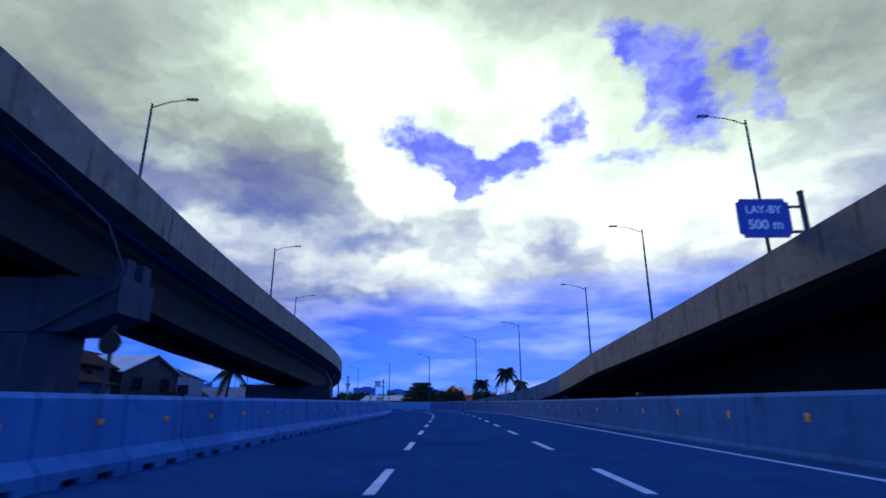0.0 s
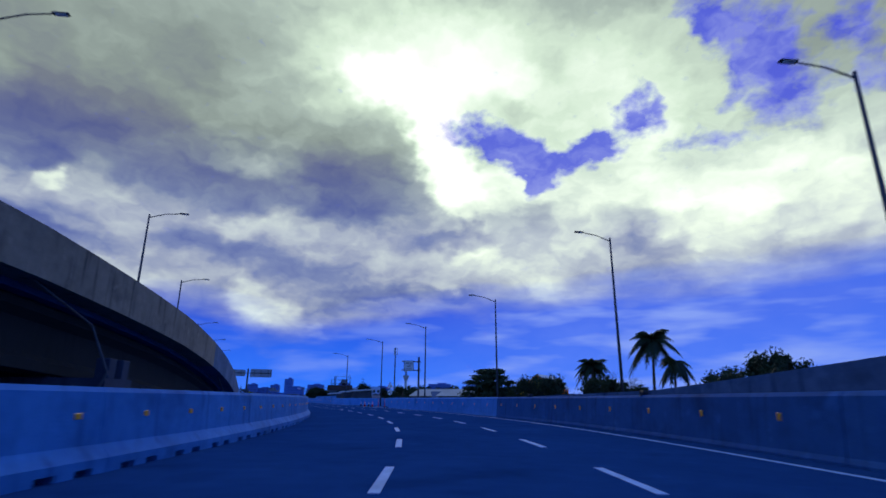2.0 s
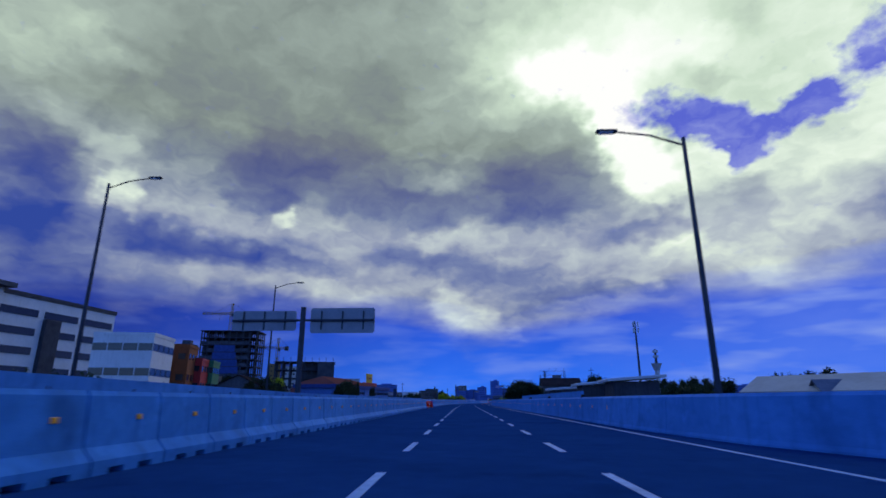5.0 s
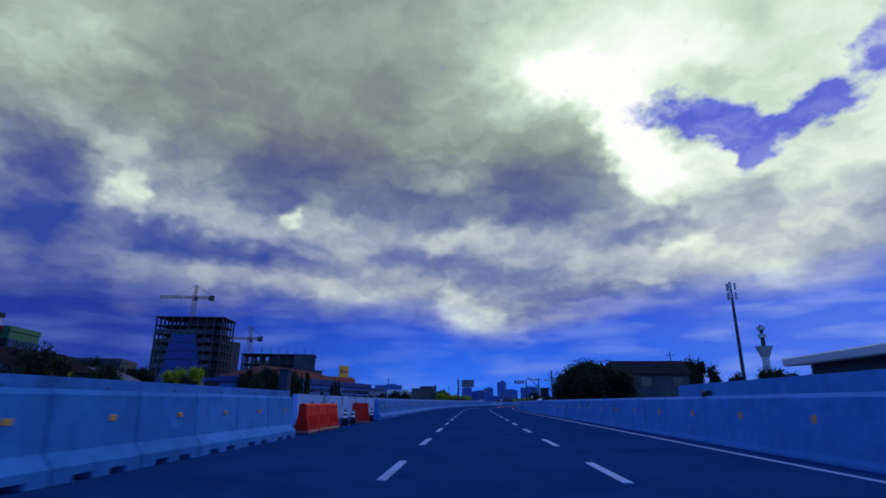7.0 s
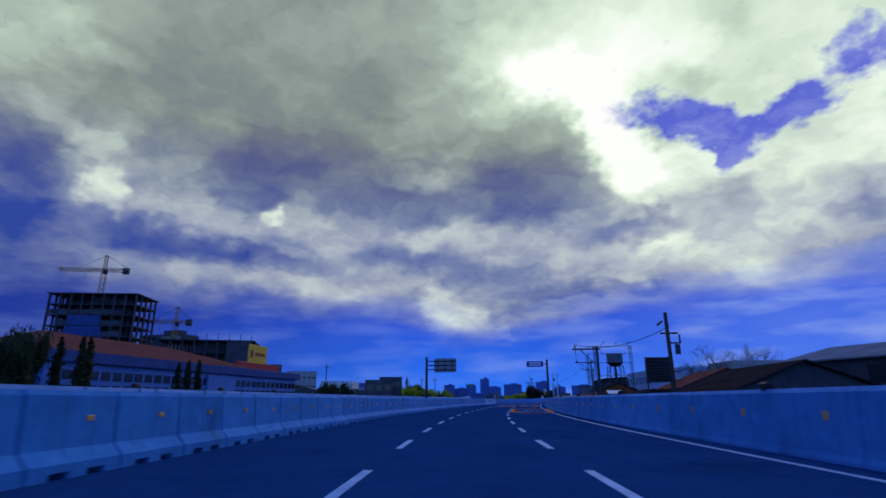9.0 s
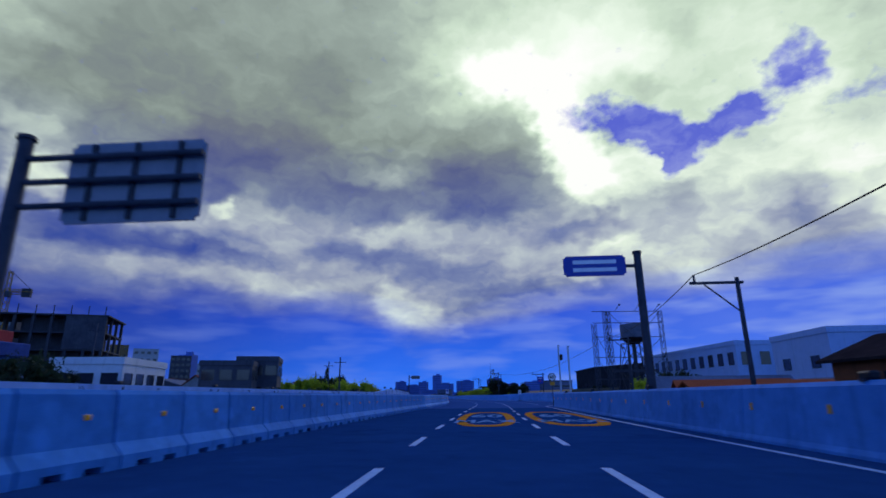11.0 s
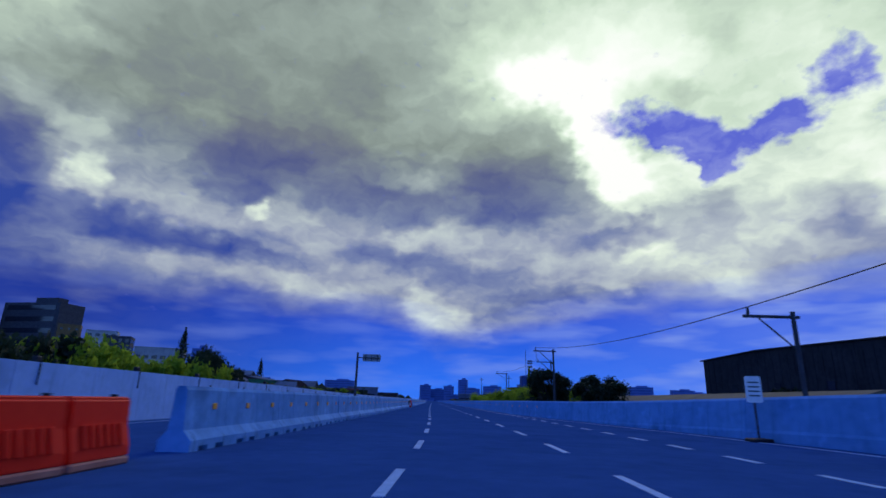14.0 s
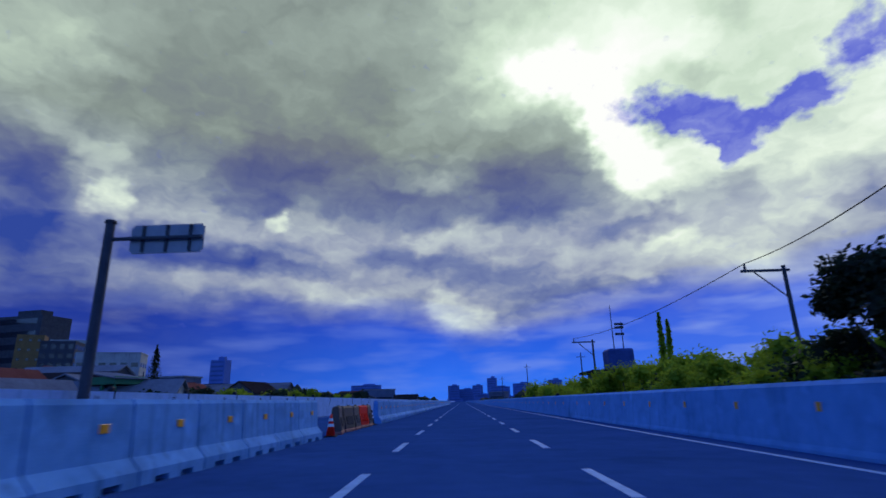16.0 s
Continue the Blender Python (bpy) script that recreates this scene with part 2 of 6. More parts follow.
    low = link_math(nt, "MULTIPLY", spread(low, -1.6, 2.2), 0.95)
    air = link_mix(nt, spread(el, 1.0, 9.0), srgb(40, 114, 246), srgb(28, 74, 212))
    air = link_mix(nt, link_math(nt, "MULTIPLY", spread(az, 30.0, 62.0), 0.9), air, srgb(20, 46, 142))
    wisp = noise_of(link_vec(nt, "MULTIPLY", p, (0.075, 0.34, 1.0)), 1.3, 3.0, 0.45)
    pale = spread(wisp.outputs["Fac"], 0.47, 0.66)
    pale = link_math(nt, "MULTIPLY", pale, link_math(nt, "ADD", link_math(nt, "MULTIPLY_ADD", spread(az, 40.0, 5.0), 0.30, 0.20), link_math(nt, "MULTIPLY", spread(az, 14.0, -6.0), 0.25)))
    air = link_mix(nt, link_math(nt, "MULTIPLY", spread(az, 16.0, -4.0), 0.5), air, srgb(88, 126, 240))
    air = link_mix(nt, pale, air, srgb(136, 162, 236))
    col = link_mix(nt, low, cloud, air)
    col = link_mix(nt, hole, col, link_mix(nt, spread(fine_puff.outputs["Fac"], 0.40, 0.62), srgb(68, 80, 210), srgb(116, 126, 219)))

    # clear sky over and behind the cloud bank
    nish = nt.nodes.new("ShaderNodeTexSky")
    nish.sky_type, nish.sun_disc = "NISHITA", False
    nish.sun_elevation, nish.sun_rotation = radians(SUN_EL), radians(-SUN_AZ)
    clear = link_vec(nt, "MULTIPLY", nish.outputs[0], (0.060, 0.105, 0.25))
    wide = link_math(nt, "ABSOLUTE", link_math(nt, "SUBTRACT", az, 17.0))
    front = link_math(nt, "MULTIPLY_ADD", wide, -1 / 14.0, 84.0 / 14.0, clamp=True)
    high = link_math(nt, "MULTIPLY_ADD", el, -1 / 10.0, 52.0 / 10.0, clamp=True)
    front = link_math(nt, "MULTIPLY", front, high)
    col = link_mix(nt, front, clear, col)
    bg = nt.nodes.new("ShaderNodeBackground")
    nt.links.new(col, bg.inputs[0])
    bg.inputs[1].default_value = 1.0
    out = nt.nodes.new("ShaderNodeOutputWorld")
    nt.links.new(bg.outputs[0], out.inputs[0])


build_sky()
sun = new("sun", bpy.data.lights.new("sun", "SUN"))
sun.data.energy, sun.data.angle, sun.data.color = 0.5, radians(14), (1.0, 0.95, 0.88)
sun.matrix_world = look((0, 0, 0), (math.sin(radians(SUN_AZ)) * math.cos(radians(SUN_EL)), -math.cos(radians(SUN_AZ)) * math.cos(radians(SUN_EL)), -math.sin(radians(SUN_EL))))


# ---------------------------------------------------------------- materials
def material(name, dark, light, scale=2.0, rough=0.8, metal=0.0, bump=0.2, fine=40.0, streaks=0.0, vary=0.0, stretch=(1, 1, 1), spec=0.35, blotch=0.0, thin=0.0):
    """A surface whose colour wanders between two tones at two sizes, with fine relief; streaks: dirt that has run down it."""
    m = bpy.data.materials.new(name)
    m.use_nodes = True
    nt = m.node_tree
    bsdf = nt.nodes["Principled BSDF"]
    geo = nt.nodes.new("ShaderNodeNewGeometry")
    pos = geo.outputs["Position"]
    if stretch != (1, 1, 1):
        pos = link_vec(nt, "MULTIPLY", pos, stretch)

    def tex(sc, det, vec=pos):
        n = nt.nodes.new("ShaderNodeTexNoise")
        n.inputs["Scale"].default_value, n.inputs["Detail"].default_value = sc, det
        nt.links.new(vec, n.inputs["Vector"])
        return n.outputs["Fac"]

    big, small = tex(scale, 6.0), tex(fine, 3.0)
    f = link_math(nt, "MULTIPLY_ADD", big, 2.2, -0.6, clamp=True)
    mid = link_math(nt, "MULTIPLY_ADD", tex(scale * 6.0, 6.0), 2.8, -0.9, clamp=True)
    f = link_math(nt, "ADD", link_math(nt, "MULTIPLY_ADD", f, 0.55, link_math(nt, "MULTIPLY", mid, 0.25)), link_math(nt, "MULTIPLY", small, 0.20), clamp=True)
    if vary:
        info = nt.nodes.new("ShaderNodeObjectInfo")
        f = link_math(nt, "ADD", f, link_math(nt, "MULTIPLY_ADD", info.outputs["Random"], vary, -vary / 2), clamp=True)
    col = link_mix(nt, f, dark, light)
    if streaks:
        run = tex(2.2, 4.0, link_vec(nt, "MULTIPLY", geo.outputs["Position"], (1.6, 1.6, 0.12)))
        run = link_math(nt, "MULTIPLY", link_math(nt, "MULTIPLY_ADD", run, 5.0, -2.75, clamp=True), streaks)
        col = link_mix(nt, run, col, tuple(c * 0.35 for c in dark))
    if blotch:
        patch = tex(0.55, 7.0, link_vec(nt, "ADD", geo.outputs["Position"], (17.0, 5.0, 3.0)))
        patch = link_math(nt, "MULTIPLY", link_math(nt, "MULTIPLY_ADD", patch, 7.0, -4.1, clamp=True), blotch)
        col = link_mix(nt, patch, col, tuple(c * 0.4 for c in dark))
        scuff = tex(1.7, 5.0, link_vec(nt, "ADD", geo.outputs["Position"], (3.0, 45.0, 9.0)))
        scuff = link_math(nt, "MULTIPLY", link_math(nt, "MULTIPLY_ADD", scuff, 8.0, -4.9, clamp=True), blotch * 0.7)
        col = link_mix(nt, scuff, col, tuple(min(1.0, c * 1.35) for c in light))
        spot = tex(1.5, 9.0, link_vec(nt, "MULTIPLY", link_vec(nt, "ADD", geo.outputs["Position"], (31.0, 2.0, 7.0)), (1.0, 1.0, 1.7)))
        spot = link_math(nt, "MULTIPLY", link_math(nt, "MULTIPLY_ADD", spot, 4.0, -1.95, clamp=True), blotch * 0.6)
        col = link_mix(nt, spot, col, tuple(c * 0.55 for c in dark))
    nt.links.new(col, bsdf.inputs["Base Color"])
    bsdf.inputs["Roughness"].default_value, bsdf.inputs["Metallic"].default_value = rough, metal
    bsdf.inputs["Specular IOR Level"].default_value = spec
    if bump:
        b = nt.nodes.new("ShaderNodeBump")
        b.inputs["Strength"].default_value, b.inputs["Distance"].default_value = bump, 0.02
        nt.links.new(small, b.inputs["Height"])
        nt.links.new(b.outputs[0], bsdf.inputs["Normal"])
    if thin:
        glow = nt.nodes.new("ShaderNodeBsdfTranslucent")
        nt.links.new(col, glow.inputs["Color"])
        both = nt.nodes.new("ShaderNodeMixShader")
        both.inputs[0].default_value = thin
        nt.links.new(bsdf.outputs[0], both.inputs[1])
        nt.links.new(glow.outputs[0], both.inputs[2])
        nt.links.new(both.outputs[0], nt.nodes["Material Output"].inputs["Surface"])
    return m


def plain(name, c, rough=0.5, metal=0.0, scale=3.0, spread=0.15):
    return material(name, tuple(x * (1 - spread) for x in c), tuple(min(1, x * (1 + spread)) for x in c), scale, rough, metal, 0.05)


# Road, paint and concrete base colours hold a blue cast of the light.
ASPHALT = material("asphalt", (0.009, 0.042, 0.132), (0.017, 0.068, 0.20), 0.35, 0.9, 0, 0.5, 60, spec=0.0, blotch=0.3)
# Same asphalt raised in tone: brighter exposure put into the later stretch.
ASPHALT_BRIGHT = material("brighter_asphalt", (0.026, 0.070, 0.200), (0.043, 0.108, 0.29), 0.35, 0.9, 0, 0.5, 60, spec=0.0, blotch=0.25)
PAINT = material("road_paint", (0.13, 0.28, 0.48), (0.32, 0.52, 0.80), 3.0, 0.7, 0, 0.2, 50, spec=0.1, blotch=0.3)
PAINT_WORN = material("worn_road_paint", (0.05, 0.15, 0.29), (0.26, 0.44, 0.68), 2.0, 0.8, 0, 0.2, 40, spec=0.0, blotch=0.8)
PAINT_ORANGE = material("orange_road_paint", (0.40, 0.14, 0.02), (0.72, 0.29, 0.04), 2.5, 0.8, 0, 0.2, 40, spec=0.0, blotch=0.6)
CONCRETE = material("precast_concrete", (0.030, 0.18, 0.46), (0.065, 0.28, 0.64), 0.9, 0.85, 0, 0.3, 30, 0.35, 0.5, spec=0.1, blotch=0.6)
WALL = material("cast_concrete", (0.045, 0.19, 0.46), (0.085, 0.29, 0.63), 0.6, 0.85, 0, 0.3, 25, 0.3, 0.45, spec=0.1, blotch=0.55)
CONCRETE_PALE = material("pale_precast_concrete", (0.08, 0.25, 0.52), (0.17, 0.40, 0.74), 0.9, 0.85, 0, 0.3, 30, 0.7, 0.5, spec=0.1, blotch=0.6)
# Darker copies of the block and wall tones, with ramp shade in the colour.
CONCRETE_SHADE = material("shade_toned_precast_concrete", (0.020, 0.13, 0.36), (0.048, 0.22, 0.52), 0.9, 0.85, 0, 0.3, 30, 0.5, 0.4, spec=0.1, blotch=0.55)
WALL_SHADE = material("shade_toned_cast_concrete", (0.009, 0.072, 0.21), (0.025, 0.13, 0.33), 0.35, 0.85, 0, 0.3, 25, 0.5, 0.35, spec=0.1, blotch=0.6)
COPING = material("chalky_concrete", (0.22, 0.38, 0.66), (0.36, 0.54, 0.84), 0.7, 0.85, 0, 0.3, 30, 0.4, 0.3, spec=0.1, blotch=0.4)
# Wall tone raised likewise, exposure held in its colour.
WALL_BRIGHT = material("brighter_cast_concrete", (0.08, 0.25, 0.53), (0.14, 0.37, 0.72), 0.6, 0.85, 0, 0.3, 25, 0.3, 0.45, spec=0.1, blotch=0.55)
VIADUCT = material("viaduct_concrete", (0.135, 0.11, 0.088), (0.27, 0.225, 0.175), 0.5, 0.9, 0, 0.4, 14, 0.95, blotch=0.6)
# The viaduct concrete again, with a blue colour cast painted into the low parapets.
VIADUCT_LOW = material("blue_cast_viaduct_concrete", (0.055, 0.10, 0.18), (0.125, 0.19, 0.30), 0.5, 0.9, 0, 0.4, 14, 0.9, blotch=0.5, spec=0.05)
# Shade below the deck is put into the pier colour.
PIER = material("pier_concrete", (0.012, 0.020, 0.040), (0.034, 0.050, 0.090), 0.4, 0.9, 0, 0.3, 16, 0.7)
# Near-black tone that paints the shade under the right ramp.
RAMP_SHADE = material("ramp_shade_concrete", (0.006, 0.007, 0.010), (0.020, 0.022, 0.028), 0.3, 0.9, 0, 0.2, 18, 0.6, spec=0.05)
# Girder tone is nearly black, underside shade included.
GIRDER = material("girder_shade_concrete", (0.008, 0.009, 0.011), (0.020, 0.021, 0.025), 0.3, 0.9, 0, 0.2, 18, 0.6)
STEEL = material("galvanised_steel", (0.035, 0.04, 0.055), (0.08, 0.085, 0.10), 1.5, 0.7, 0.2, 0.05, spec=0.15)
STEEL_LIGHT = material("pale_steel", (0.36, 0.39, 0.44), (0.5, 0.53, 0.58), 1.5, 0.5, 0.4, 0.05)
DARK_STEEL = material("dark_steel", (0.03, 0.03, 0.035), (0.06, 0.06, 0.07), 1.5, 0.6, 0.3, 0.05)
BLACK = plain("black_rubber", (0.012, 0.012, 0.015), 0.7)
REFLECTOR = plain("amber_reflector", (1.0, 0.36, 0.01), 0.3)
ORANGE = material("orange_plastic", (0.80, 0.014, 0.006), (0.95, 0.034, 0.012), 1.2, 0.6, 0, 0.05, spec=0.12)
WHITE_BAND = plain("white_band", (0.75, 0.75, 0.75), 0.4)
SIGN_BLUE = plain("blue_sign_sheet", (0.01, 0.04, 0.32), 0.4)
SIGN_WHITE = plain("white_sign_sheet", (0.8, 0.8, 0.8), 0.4)
SIGN_BACK = material("sign_back_aluminium", (0.20, 0.21, 0.24), (0.32, 0.33, 0.36), 1.0, 0.7, 0.2, 0.05)
SIGN_RED = plain("red_sign_sheet", (0.5, 0.02, 0.02), 0.4)
SIGN_ORANGE = plain("orange_sign_sheet", (1.0, 0.36, 0.01), 0.4)
DUSTY_DARK = plain("faded_brown_print", (0.105, 0.07, 0.055), 0.6)
EARTH = material("ground_soil", (0.05, 0.055, 0.04), (0.11, 0.11, 0.08), 0.05, 0.95, 0, 0.3, 3)


# ---------------------------------------------------------------- building helpers
def obj(name, bm, mat, parent=None, label="", smooth=False):
    me = bpy.data.meshes.new(name)
    bm.to_mesh(me)
    bm.free()
    me.materials.append(mat)
    if smooth:
        me.polygons.foreach_set("use_smooth", [True] * len(me.polygons))
    ob = new(name, me)
    ob.parent = parent
    return tagged(ob, label)


def part(name, bm, mat, parent, label="", smooth=False):
    return obj(name, bm, mat, parent, label, smooth)


def empty(name, m, label="", category="", group="", kind=""):
    ob = new(name)
    ob.empty_display_size = 0.3
    ob.matrix_world = m
    return tagged(ob, label, category, group, kind)


def piece(name, data, m, parent):
    """One more object on a shared mesh, at the local pose m under its parent."""
    ob = new(name, data)
    ob.parent = parent
    ob.matrix_basis = m
    return ob


def add_box(bm, size, centre=(0, 0, 0), turn=None, bevel=0.0):
    m = Matrix.Translation(centre) @ (turn.to_4x4() if turn else Matrix()) @ Matrix.Diagonal((*size, 1))
    r = bmesh.ops.create_cube(bm, size=1, matrix=m)
    if bevel:
        edges = list({e for v in r["verts"] for e in v.link_edges})
        bmesh.ops.bevel(bm, geom=edges, offset=bevel, segments=1, affect="EDGES")
    return r["verts"]


def box(size, centre=(0, 0, 0), bevel=0.0, turn=None):
    bm = bmesh.new()
    add_box(bm, size, centre, turn, bevel)
    return bm


def add_tube(bm, a, b, r0, r1=None, n=8):
    a, b = Vector(a), Vector(b)
    d = b - a
    m = Matrix.Translation((a + b) / 2) @ d.to_track_quat("Z", "Y").to_matrix().to_4x4()
    bmesh.ops.create_cone(bm, cap_ends=True, segments=n, radius1=r0, radius2=r0 if r1 is None else r1, depth=d.length, matrix=m)


def tube(a, b, r0, r1=None, n=8):
    bm = bmesh.new()
    add_tube(bm, a, b, r0, r1, n)
    return bm


def sweep(prof, s0, s1, step, lat=0.0, up=0.0):
    """A closed profile of (offset to the right, height) drawn along the road; lat and up may follow the length."""
    n = max(2, int(math.ceil((s1 - s0) / step)) + 1)
    rows = []
    bm = bmesh.new()
    for i in range(n):
        s = s0 + (s1 - s0) * i / (n - 1)
        l0 = lat(s) if callable(lat) else lat
        z0 = up(s) if callable(up) else up
        rows.append([bm.verts.new(at(s, l0 + a, z0 + b)) for a, b in prof])
    k = len(prof)
    for r0, r1 in zip(rows, rows[1:]):
        for i in range(k):
            bm.faces.new((r0[i], r0[(i + 1) % k], r1[(i + 1) % k], r1[i]))
    bm.faces.new(rows[0])
    bm.faces.new(list(reversed(rows[-1])))
    bmesh.ops.recalc_face_normals(bm, faces=bm.faces)
    return bm


# ---------------------------------------------------------------- ground and road
def grid_ground():
    bm = bmesh.new()
    bmesh.ops.create_grid(bm, x_segments=60, y_segments=60, size=4500, matrix=Matrix.Translation((-200, 600, GROUND_Z)))
    return bm


ground = tagged(obj("ground", grid_ground(), EARTH), "bare grey-green soil below the raised expressway", "ground", kind="structure")


def road_strip(s, s1):
    bm = bmesh.new()
    prev = None
    while s <= s1:
        r = max(RIGHT(s), 6.2) + 0.4
        row = [bm.verts.new(at(s, a, z)) for a, z in ((-24, 0), (r, 0), (r, -1.1), (-24, -1.1))]
        if prev:
            for i in range(4):
                bm.faces.new((prev[i], prev[(i + 1) % 4], row[(i + 1) % 4], row[i]))
        prev = row
        s += 2.0 if s < 640 else 20.0
    bmesh.ops.recalc_face_normals(bm, faces=bm.faces)
    return bm


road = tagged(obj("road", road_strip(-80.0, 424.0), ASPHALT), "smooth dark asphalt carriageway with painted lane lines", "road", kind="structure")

road_new = tagged(obj("road_new", road_strip(424.0, 2400.0), ASPHALT_BRIGHT), "asphalt carriageway toned paler for brighter exposure, with painted lane lines", "road", kind="structure")

dash_mesh = bpy.data.meshes.new("lane_dash")
bm = box((0.16, DASH, 0.008), (0, 0, 0.004))
bm.to_mesh(dash_mesh)
bm.free()
dash_mesh.materials.append(PAINT)
# the lane dashes stand a little closer together from the lay-by to the second gap
DASH_RUN = ramp_of([(-200, -200), (125, 125), (143, 142), (151.65, 150), (224.4, 220), (231.75, 227), (251.75, 245), (2606.75, 2600)])
for n in range(-3, 131):
    for lat in (-LANE / 2, LANE / 2):
        s = DASH_RUN((n + 0.25) * PERIOD)
        piece("lane_dash", dash_mesh, stand(s, lat), road if s < 424 else road_new)


def line(name, s0, s1, lat, width=0.15, mat=None, step=4.0):
    return part(name, sweep([(-width / 2, 0.003), (width / 2, 0.003), (width / 2, 0.009), (-width / 2, 0.009)], s0, s1, step, lat), mat or PAINT, road)


line("edge_line", -80, 148, 5.7)
line("edge_line", 160, 430, 5.7)
line("edge_line", 545, 900, 5.7)
line("edge_line", 250, 900, -13.2)

# ---------------------------------------------------------------- left: precast median blocks
BLOCK = 2.1


def block_mesh(length=BLOCK - 0.045):
    """A tall precast barrier block with a flared foot and two lifting slots."""
    half = [(0.34, 0.0), (0.34, 0.22), (0.16, 0.42), (0.12, 1.22), (0.07, 1.30)]
    bm = bmesh.new()
    cuts = [(0, 0.0), (0.20, 0.0), (0.20, 0.1), (0.40, 0.1), (0.40, 0.0), (0.60, 0.0), (0.60, 0.1), (0.80, 0.1), (0.80, 0.0), (1.0, 0.0)]
    rings = []
    for c, low in cuts:
        prof = [(x, max(z, low)) for x, z in half]
        rings.append([bm.verts.new((x, (c - 0.5) * length, z)) for x, z in prof + [(-x, z) for x, z in reversed(prof)]])
    k = len(rings[0])
    for a, b in zip(rings, rings[1:]):
        for j in range(k):
            if (a[j].co - b[j].co).length > 1e-6 or (a[(j + 1) % k].co - b[(j + 1) % k].co).length > 1e-6:
                bm.faces.new((a[j], a[(j + 1) % k], b[(j + 1) % k], b[j]))
    bm.faces.new(rings[0])
    bm.faces.new(list(reversed(rings[-1])))
    bmesh.ops.remove_doubles(bm, verts=bm.verts, dist=1e-5)
    bmesh.ops.recalc_face_normals(bm, faces=bm.faces)
    return bm


block = empty("barrier_block", stand(-40, MEDIAN(-40)), "stained precast concrete median barrier block, toned darker for viaduct shade", "barrier", "median barrier blocks")
part("body", block_mesh(), CONCRETE_SHADE, block)
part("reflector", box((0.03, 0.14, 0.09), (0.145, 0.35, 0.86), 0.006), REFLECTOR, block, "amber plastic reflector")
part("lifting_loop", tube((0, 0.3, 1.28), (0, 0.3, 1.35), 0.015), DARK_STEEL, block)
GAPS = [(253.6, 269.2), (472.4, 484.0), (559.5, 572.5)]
mid_block = empty("barrier_block", stand(-40 + 70 * BLOCK, MEDIAN(107)), "precast concrete median barrier block, tinted for blue light, with flared foot", "barrier", "clean median barrier blocks")
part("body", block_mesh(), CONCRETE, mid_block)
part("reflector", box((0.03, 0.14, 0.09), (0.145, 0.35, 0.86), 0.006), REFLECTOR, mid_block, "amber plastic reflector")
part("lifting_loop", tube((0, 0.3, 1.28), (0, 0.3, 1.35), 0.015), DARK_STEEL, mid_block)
pale_block = empty("barrier_block", stand(-40 + 228 * BLOCK, MEDIAN(438.8)), "pale precast concrete median barrier block with flared foot", "barrier", "pale median barrier blocks")
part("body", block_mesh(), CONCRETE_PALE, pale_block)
part("reflector", box((0.03, 0.20, 0.13), (0.145, 0.35, 0.88), 0.006), REFLECTOR, pale_block, "amber plastic reflector")
part("lifting_loop", tube((0, 0.3, 1.28), (0, 0.3, 1.35), 0.015), DARK_STEEL, pale_block)
s = -40.0 + BLOCK
while s < 760:
    if not any(a < s < b for a, b in GAPS):
        if abs(s - 438.8) > 1.0 and abs(s - 107.0) > 1.0:
            copy_thing(block if s < 104 else mid_block if s < 425 else pale_block, stand(s, MEDIAN(s), 0, random.uniform(-0.3, 0.3) - math.degrees(math.atan((MEDIAN(s + 1) - MEDIAN(s - 1)) / 2))))
    s += BLOCK

# ---------------------------------------------------------------- right: cast parapet wall
PARAPET = [(0.06, 0.0), (0.06, 0.06), (0.10, 0.16), (0.185, 1.25), (0.26, 1.34), (0.46, 1.34), (0.46, 0.0)]


def panelled_wall(name, prof, s0, s1, lat, up, label, length=9.0, cut=0.03, mat=None):
    """A wall cast in bays with open joints between them."""
    root = empty(name, Matrix(), label, "wall", kind="structure")
    n = max(1, round((s1 - s0) / length))
    for i in range(n):
        a, b = s0 + (s1 - s0) * i / n, s0 + (s1 - s0) * (i + 1) / n
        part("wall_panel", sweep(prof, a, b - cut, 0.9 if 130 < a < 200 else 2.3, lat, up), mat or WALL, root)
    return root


wall_right_old = panelled_wall("wall_right_old", PARAPET, -60, 104.98, RIGHT, 0.0, "stained concrete parapet wall, toned darker for shade below a ramp", mat=WALL_SHADE)
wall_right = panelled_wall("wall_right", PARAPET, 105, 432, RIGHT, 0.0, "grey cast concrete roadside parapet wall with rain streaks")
wall_right_far = panelled_wall("wall_right_far", PARAPET, 575, 1600, 6.4, 0.0, "grey cast concrete roadside parapet wall", 12.0, mat=WALL_BRIGHT)
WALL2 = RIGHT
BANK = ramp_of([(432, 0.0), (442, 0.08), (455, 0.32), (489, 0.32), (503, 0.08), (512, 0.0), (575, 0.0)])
wall_merge = panelled_wall("wall_merge", [(0.06, -0.45), (0.06, 0.06), (0.10, 0.16), (0.185, 1.25), (0.26, 1.34), (0.46, 1.34), (0.46, -0.45)], 432.02, 574.95, WALL2, BANK, "grey concrete parapet along a merging lane", mat=WALL_BRIGHT)

FAR_LEFT = ramp_of([(262, -9.2), (300, -11.3), (430, -11.3), (470, -14.2), (2600, -14.2)])
wall_left_far = panelled_wall("wall_left_far", [(0, -0.5), (0, 1.5), (-0.3, 1.5), (-0.3, -0.5)], 262, 1600, FAR_LEFT, ramp_of([(262, 0), (425, 0.1), (434, 0.5), (520, 0.5), (548, 0.36), (2600, 0.36)]), "pale concrete wall beyond the opposite carriageway", 12.0, mat=COPING)

